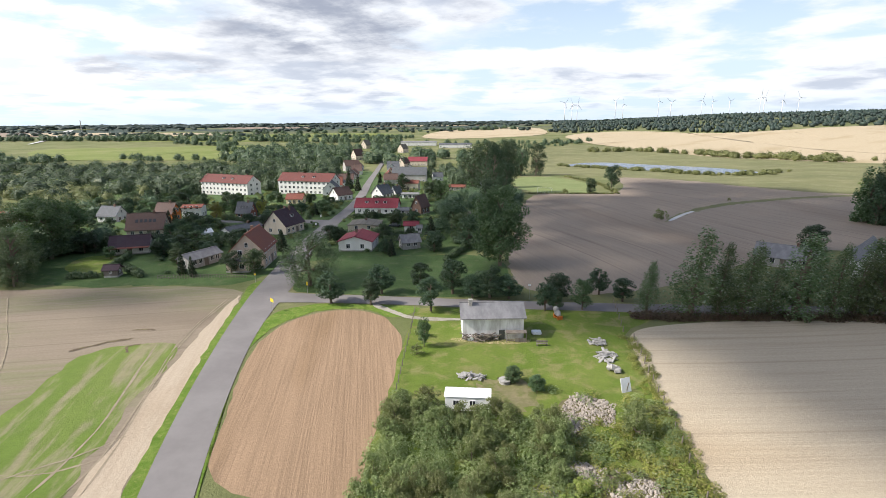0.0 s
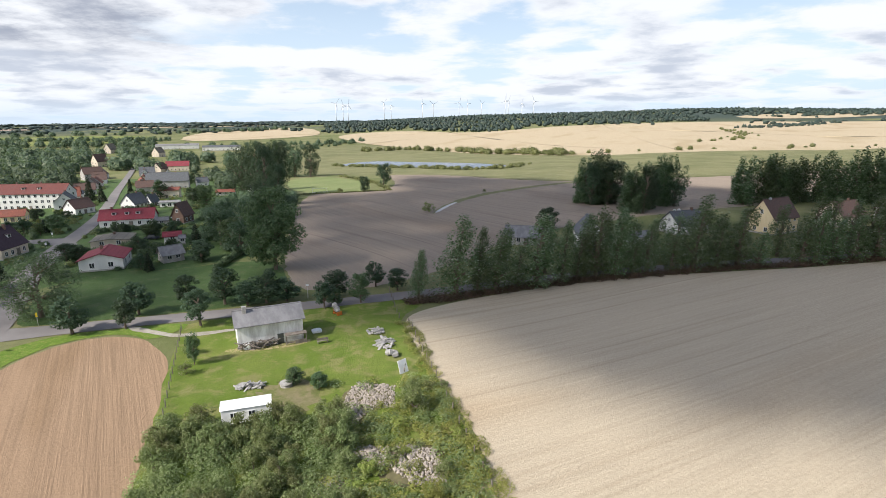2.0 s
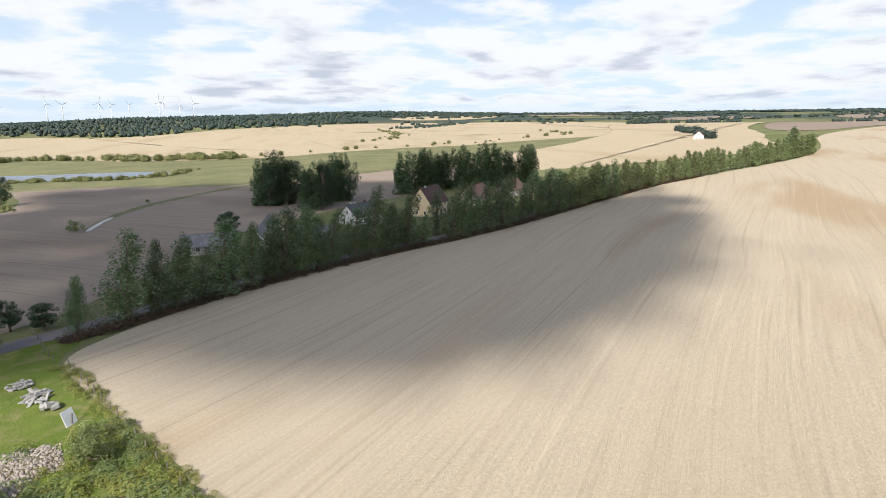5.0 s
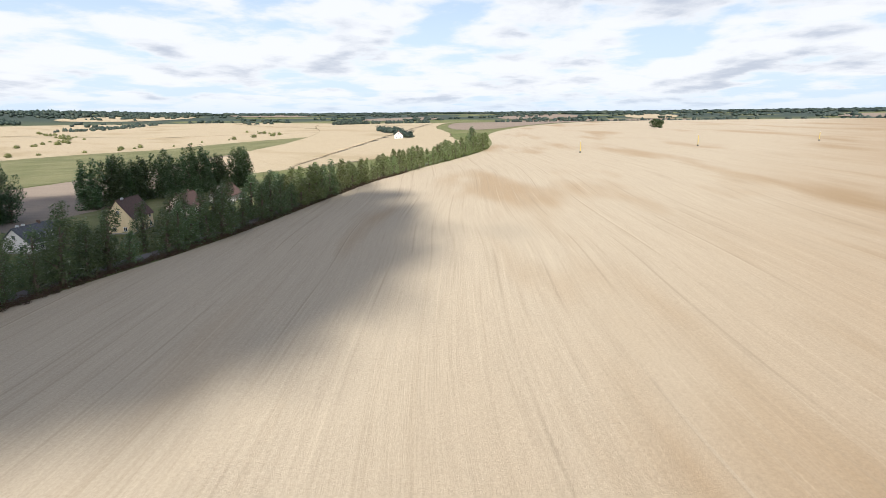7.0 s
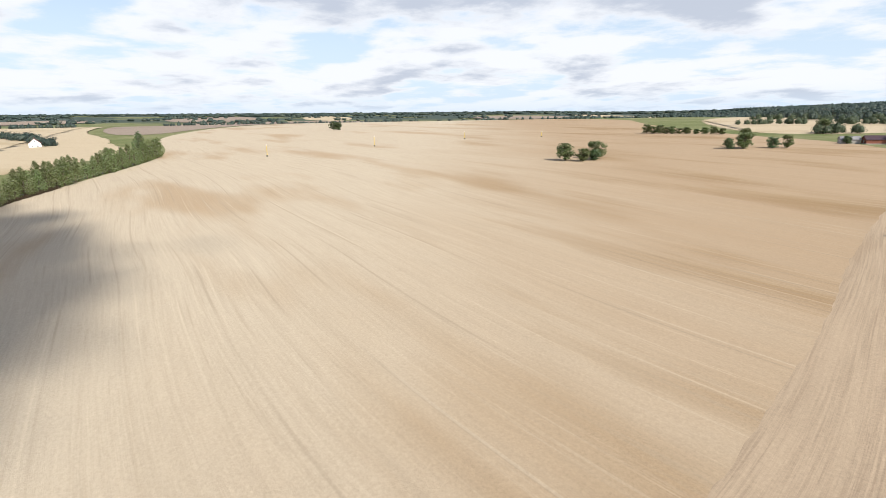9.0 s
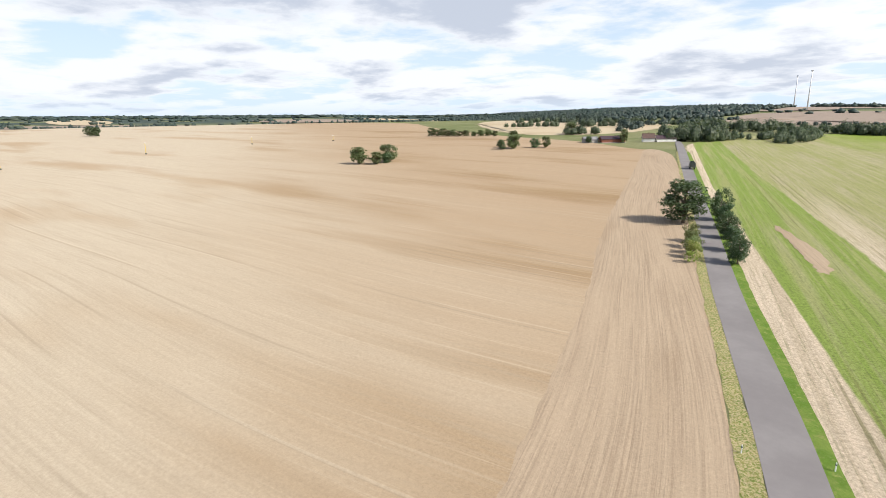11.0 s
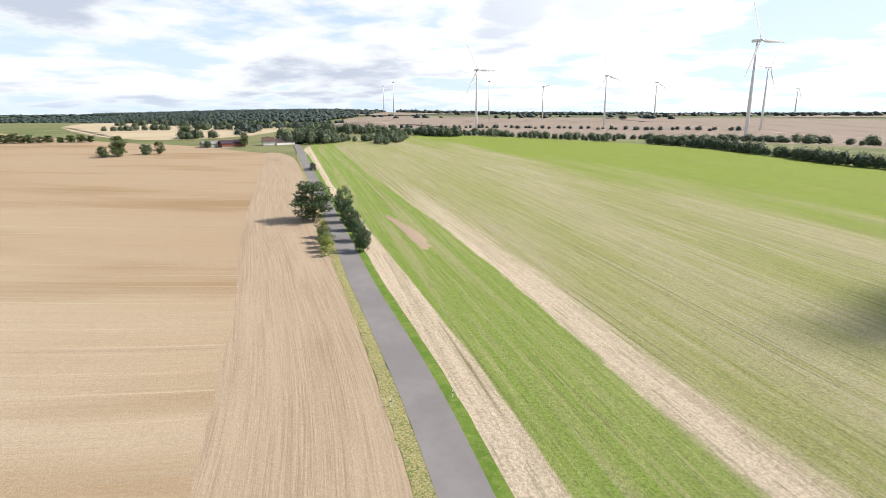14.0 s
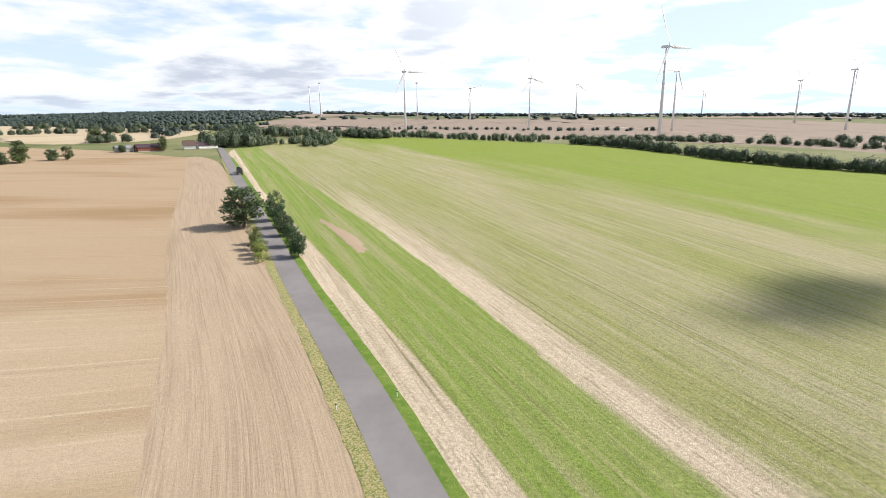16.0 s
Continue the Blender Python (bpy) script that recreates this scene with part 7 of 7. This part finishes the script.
for x, y in ((16.9, -49.0), (10.2, -53.2)):
    d = post("delineator", x, y, 0.95, 0.07, M["white_paint"], "white roadside delineator post with a dark band", "delineator", "delineators", 0, 6)
    part("band", boxes((-0.075, 0.075, -0.075, 0.075, 0.65, 0.8)), M["dark_metal"], d)

# dark tractor with its box trailer on the road
tractor = new("tractor")
tractor.matrix_basis = pose(127.4, -237.3, height(127.4, -237.3) + 0.12, 0, 0, 213)
M["tractor"] = surface("dark_green_paint", (0.02, 0.05, 0.03), (0.03, 0.06, 0.035), 2.0, 0.4, 0.5)
bm = boxes((-0.55, 0.55, 0.6, 2.9, 1.0, 1.9), (-0.8, 0.8, -1.2, 0.6, 0.9, 1.6))
bmesh.ops.bevel(bm, geom=bm.edges[:], offset=0.08, segments=2, affect="EDGES")
part("body", bm, M["tractor"], tractor)
cab = part("cab", boxes((-0.75, 0.75, -1.1, 0.5, 1.6, 1.75), (-0.75, -0.68, -1.1, -1.03, 1.75, 2.75), (0.68, 0.75, -1.1, -1.03, 1.75, 2.75), (-0.75, -0.68, 0.43, 0.5, 1.75, 2.75), (0.68, 0.75, 0.43, 0.5, 1.75, 2.75), (-0.85, 0.85, -1.2, 0.6, 2.75, 2.9)), M["tractor"], tractor)
part("pane", boxes((-0.72, 0.72, -1.07, 0.47, 1.76, 2.74)), M["glass"], cab)
for px, py, r, w_ in ((-0.85, -0.6, 0.85, 0.5), (0.85, -0.6, 0.85, 0.5), (-0.8, 2.2, 0.55, 0.4), (0.8, 2.2, 0.55, 0.4)):
    bm = bmesh.new()
    bmesh.ops.create_cone(bm, cap_ends=True, segments=20, radius1=r, radius2=r, depth=w_)
    wl = part("wheel", bm, M["tyre"], tractor, at=pose(px, py, r, 0, 90, 0))
    bm = bmesh.new()
    bmesh.ops.create_cone(bm, cap_ends=True, segments=16, radius1=r * 0.5, radius2=r * 0.5, depth=w_ + 0.05)
    part("rim", bm, M["yellow"], wl)
tagged(tractor, "dark green tractor driving on the asphalt road", "tractor")
trailer = new("farm_trailer")
trailer.matrix_basis = pose(124.2, -232.0, height(124.2, -232.0) + 0.12, 0, 0, 213)
part("bed", boxes((-1.15, 1.15, -2.6, 2.6, 0.9, 1.05), (-1.15, -1.07, -2.6, 2.6, 1.05, 3.0), (1.07, 1.15, -2.6, 2.6, 1.05, 3.0), (-1.07, 1.07, -2.6, -2.52, 1.05, 3.0), (-1.07, 1.07, 2.52, 2.6, 1.05, 3.0)), M["dark_metal"], trailer)
part("drawbar", boxes((-0.08, 0.08, 2.6, 4.2, 0.75, 0.9)), M["dark_metal"], trailer)
for px, py in ((-0.95, -1.6), (0.95, -1.6), (-0.95, 1.6), (0.95, 1.6)):
    bm = bmesh.new()
    bmesh.ops.create_cone(bm, cap_ends=True, segments=16, radius1=0.45, radius2=0.45, depth=0.3)
    part("wheel", bm, M["tyre"], trailer, at=pose(px, py, 0.45, 0, 90, 0))
tagged(trailer, "dark high-sided farm trailer behind the tractor", "trailer")


def car(x, y, yaw, mat, label):
    ob = new("parked_car")
    ob.matrix_basis = pose(x, y, height(x, y) + 0.1, 0, 0, yaw)
    bm = boxes((-2.1, 2.1, -0.85, 0.85, 0.3, 0.85))
    bmesh.ops.bevel(bm, geom=bm.edges[:], offset=0.15, segments=2, affect="EDGES")
    part("body", bm, mat, ob)
    bm = boxes((-1.3, 1.0, -0.75, 0.75, 0.8, 1.42))
    for v in bm.verts:
        if v.co.z > 1.2:
            v.co.x *= 0.72
            v.co.y *= 0.85
    cabn = part("cabin", bm, M["glass"], ob)
    part("roof", boxes((-0.9, 0.7, -0.62, 0.62, 1.42, 1.46)), mat, cabn)
    for px in (-1.3, 1.3):
        for py in (-0.8, 0.8):
            bm = bmesh.new()
            bmesh.ops.create_cone(bm, cap_ends=True, segments=14, radius1=0.32, radius2=0.32, depth=0.2)
            part("wheel", bm, M["tyre"], ob, at=pose(px, py, 0.32, 90, 0, 0))
    return tagged(ob, label, "car", "parked cars")


M["car_silver"] = surface("silver_paint", (0.5, 0.51, 0.53), (0.45, 0.46, 0.48), 1.0, 0.3, 0.6, metal=0.4)
M["car_dark"] = surface("dark_blue_paint", (0.02, 0.025, 0.04), (0.03, 0.035, 0.05), 1.0, 0.3, 0.6)
car(-62.5, 212, 20, M["car_silver"], "silver car parked beside the long white house")
car(-61, 216, 20, M["white_paint"], "white car parked beside the long white house")
car(-57.5, 170, 10, M["car_dark"], "dark car parked in a yard")
car(-106.5, 146, 40, M["white_paint"], "white car parked by the long shed")

# football goals
for gx, gy, yw in ((-13.5, 283, 4),):
    goal = new("football_goal")
    goal.matrix_basis = pose(gx, gy, height(gx, gy), 0, 0, yw)
    for nm, b_ in (("post", (-3.7, -3.55, -0.08, 0.08, 0, 2.4)), ("post", (3.55, 3.7, -0.08, 0.08, 0, 2.4)), ("crossbar", (-3.55, 3.55, -0.08, 0.08, 2.25, 2.4)), ("rear_frame", (-3.6, 3.6, 1.4, 1.5, 0, 0.1))):
        part(nm, boxes(b_), M["white_paint"], goal)
    tagged(goal, "white football goal on the pitch", "football goal")

# ================= rubble and clutter on the smallholding =================
SR = random.Random(111)


def stone_mesh(seed):
    bm = bmesh.new()
    bmesh.ops.create_icosphere(bm, subdivisions=1, radius=0.5)
    for v in bm.verts:
        v.co *= 0.75 + 0.5 * noise.noise(v.co * 2.3 + Vector((seed * 7.3, 0, 0)))
        v.co.z *= 0.75
    return mesh_of("stone", bm, M["stone"])


M["mound"] = surface("weedy_dark_soil", (0.11, 0.1, 0.055), (0.16, 0.14, 0.07), 0.8, 0.95, 0.1, None, 0.4)
STONES = [stone_mesh(i) for i in range(7)]
PEBBLE = (np.array([v.co for v in STONES[0].vertices]), np.array([list(p.vertices) for p in STONES[0].polygons]))
HEAPS = [[(1.7, 66.4), (6.7, 64.4), (6.2, 58.8), (3.5, 59.0), (-0.4, 60.2), (0.7, 63.9)], [(-0.4, 60.2), (3.5, 59.0), (1.2, 55.7), (-1.5, 56.6)], [(0.0, 51.2), (4, 50.8), (4.0, 47.4), (1.1, 49.2)], [(4, 50.8), (7, 50.4), (9.9, 49.4), (10.0, 43.6), (6.7, 44.0), (4.0, 47.4)], [(-2.2, 46.6), (-0.2, 47.0), (0.4, 43.0), (-2.5, 42.6)]]
for hp, cnt in zip(HEAPS, (280, 150, 130, 280, 110)):
    cx, cy = sum(p[0] for p in hp) / len(hp), sum(p[1] for p in hp) / len(hp)
    heap = new("rubble_heap")
    heap.matrix_basis = pose(cx, cy, height(cx, cy))
    tagged(heap, "heap of pale field stones overgrown with weeds", "rubble heap", "rubble heaps")
    bm = bmesh.new()
    bmesh.ops.create_circle(bm, cap_ends=True, cap_tris=True, segments=18, radius=1.0)
    rad = max(math.hypot(p[0] - cx, p[1] - cy) for p in hp) * 0.85
    for v in bm.verts:
        rr = math.hypot(v.co.x, v.co.y)
        v.co = Vector((v.co.x * rad * 0.9, v.co.y * rad * 0.9, 0.5 * (1 - rr) + 0.03))
    part("soil_mound", bm, M["mound"], heap, smooth=True)
    vs, fs, n = [], [], 0
    for x, y, s, _ in fill(SR, hp, cnt * 3, (0.15, 0.36), (1, 1)):
        turn = np.array(pose(0, 0, 0, SR.uniform(0, 360), SR.uniform(0, 360), 0).to_3x3())
        vs.append((PEBBLE[0] * np.array((s, s * 0.8, s * 0.7))) @ turn.T + np.array((x - cx, y - cy, 0.5 * max(0, 1 - math.hypot(x - cx, y - cy) / rad) + s * 0.1)))
        fs.append(PEBBLE[1] + n)
        n += len(PEBBLE[0])
    me = bpy.data.meshes.new("rubble_fill")
    me.from_pydata(np.concatenate(vs).tolist(), [], np.concatenate(fs).tolist())
    me.materials.append(M["stone"])
    tagged(part("rubble_fill", me, None, heap), kind="stuff")
    for x, y, s, _ in fill(SR, hp, cnt, (0.3, 0.6), (1, 1)):
        z = 0.5 * max(0, 1 - math.hypot(x - cx, y - cy) / rad) + s * 0.12
        part("stone", SR.choice(STONES), None, heap, at=pose(x - cx, y - cy, z, SR.uniform(0, 360), SR.uniform(0, 360), 0) @ Matrix.Diagonal((s, s, s, 1)))
M["slab"] = surface("broken_pale_concrete", (0.38, 0.365, 0.345), (0.24, 0.23, 0.215), 1.5, 0.9, 0.2, None, 0.25)
for cx, cy, rx, ry, cnt, lab in ((5.2, 83.6, 1.4, 1.3, 40, "heap of broken white boards and slabs"), (6.3, 78.4, 1.4, 2.4, 60, "long heap of broken concrete and pipes"), (-12.3, 67.6, 1.9, 0.9, 45, "low heap of broken concrete slabs"), (6.9, 73.9, 0.9, 0.8, 8, "few large concrete blocks by the fence")):
    heap = new("debris_heap")
    heap.matrix_basis = pose(cx, cy, height(cx, cy))
    tagged(heap, lab, "debris heap", "debris heaps")
    for i in range(cnt):
        L, w_, th = SR.uniform(0.3, 1.5), SR.uniform(0.08, 0.4), SR.uniform(0.05, 0.16)
        if cnt == 8:
            L, w_, th = SR.uniform(0.5, 0.9), SR.uniform(0.5, 0.8), SR.uniform(0.4, 0.7)
        u, a = SR.random() ** 0.5, SR.uniform(0, math.tau)
        part("slab", boxes((-L / 2, L / 2, -w_ / 2, w_ / 2, -th / 2, th / 2)), M["slab"], heap, at=pose(math.cos(a) * u * rx, math.sin(a) * u * ry, 0.15 + 0.55 * (1 - u) * SR.random() + th / 2, SR.uniform(-25, 25), SR.uniform(-25, 25), SR.uniform(0, 180)))
bm = boxes((-0.75, 0.75, -0.04, 0.04, 0, 1.9))
board = part("leaning_board", bm, M["white_paint"], at=pose(8.3, 68.0, 0, -18, 0, 35))
part("prop", boxes((-0.05, 0.05, 0.04, 0.12, -0.2, 1.5)), M["old_wood"], board, at=pose(0, 0.0, 0, 30, 0, 0))
tagged(board, "white panel leaning on a prop in the weeds", "panel")
bm = bmesh.new()
for r0, z0, z1 in ((0.75, 0, 0.5),):
    tube(bm, [(0, 0, -0.1), (0, 0, 0.45)], [0.8, 0.8], 20)
    tube(bm, [(0, 0, 0.452), (0, 0, 0.55)], [0.9, 0.88], 20)
ring = part("well_ring", bm, M["slab"], at=pose(-7.6, 67.1, 0))
tagged(ring, "round covered concrete well ring on the grass", "well")
bench = new("wooden_bench")
bench.matrix_basis = pose(-3.4, 80.6, 0, 0, 0, 12)
part("seat", boxes((-0.9, 0.9, -0.2, 0.2, 0.42, 0.48)), M["old_wood"], bench)
part("backrest", boxes((-0.9, 0.9, 0.18, 0.23, 0.55, 0.85)), M["old_wood"], bench)
for px in (-0.8, 0.74):
    part("leg", boxes((px, px + 0.07, -0.2, 0.22, -0.05, 0.42)), M["old_wood"], bench)
tagged(bench, "rough grey wooden bench on the grass", "bench")
for x, y, s, hh, nm, lab in ((-14.9, 80.4, 0.55, 0.9, "water_tank", "white plastic water tank near the woodpile"), (-14.0, 82.2, 0.3, 1.0, "white_barrel", "white barrel standing by the woodpile"), (-4.6, 85.5, 0.8, 0.5, "covered_pile", "small pile covered with pale sheeting")):
    bm = boxes((-s, s, -s * 0.8, s * 0.8, 0, hh))
    bmesh.ops.bevel(bm, geom=bm.edges[:], offset=0.12, segments=2, affect="EDGES")
    ob = part(nm, bm, M["white_paint"], at=pose(x, y, 0, 0, 0, 14))
    part("strap", boxes((-s - 0.01, s + 0.01, -0.03, 0.03, hh * 0.5, hh * 0.5 + 0.05), (-0.03, 0.03, -s * 0.8 - 0.01, s * 0.8 + 0.01, hh * 0.7, hh * 0.7 + 0.05)), M["concrete"], ob)
    tagged(ob, lab, nm.replace("_", " "))
mixer = new("cement_mixer")
mixer.matrix_basis = pose(-1.4, 93.4, 0, 0, 0, 35)
M["orange_paint"] = surface("orange_paint", (0.55, 0.17, 0.03), (0.45, 0.13, 0.03), 2.0, 0.6, 0.3)
bm = bmesh.new()
tube(bm, [(0, -0.5, 0.7), (0, 0.1, 1.1), (0, 0.6, 1.6), (0, 0.9, 2.0)], [0.35, 0.6, 0.55, 0.3], 14)
part("drum", bm, M["slab"], mixer)
part("frame", boxes((-0.5, 0.5, -0.9, -0.75, 0.0, 0.7), (-0.5, -0.4, -0.8, 0.6, 0.3, 0.42), (0.4, 0.5, -0.8, 0.6, 0.3, 0.42), (-0.45, 0.45, 0.5, 0.6, 0.0, 0.9)), M["orange_paint"], mixer)
tagged(mixer, "old orange and white cement mixer on the grass", "cement mixer")
drape("gravel_track", ribbon([(-36.5, 93.6), (-33, 91.2), (-30.7, 89.9), (-26.7, 87.6), (-18, 89.2)], [1.6, 1.4, 1.2, 1.3, 1.6]), M["gravel"], 6, "narrow pale track leading to the barn", "track", fray=0.15)
drape("barn_yard", [(-18.5, 79.5), (-14, 78.8), (-5, 81.2), (-5.2, 83.2), (-17.5, 80.8)], M["dryverge"], 5, "trodden dry grass before the barn", "grass", fray=0.3)
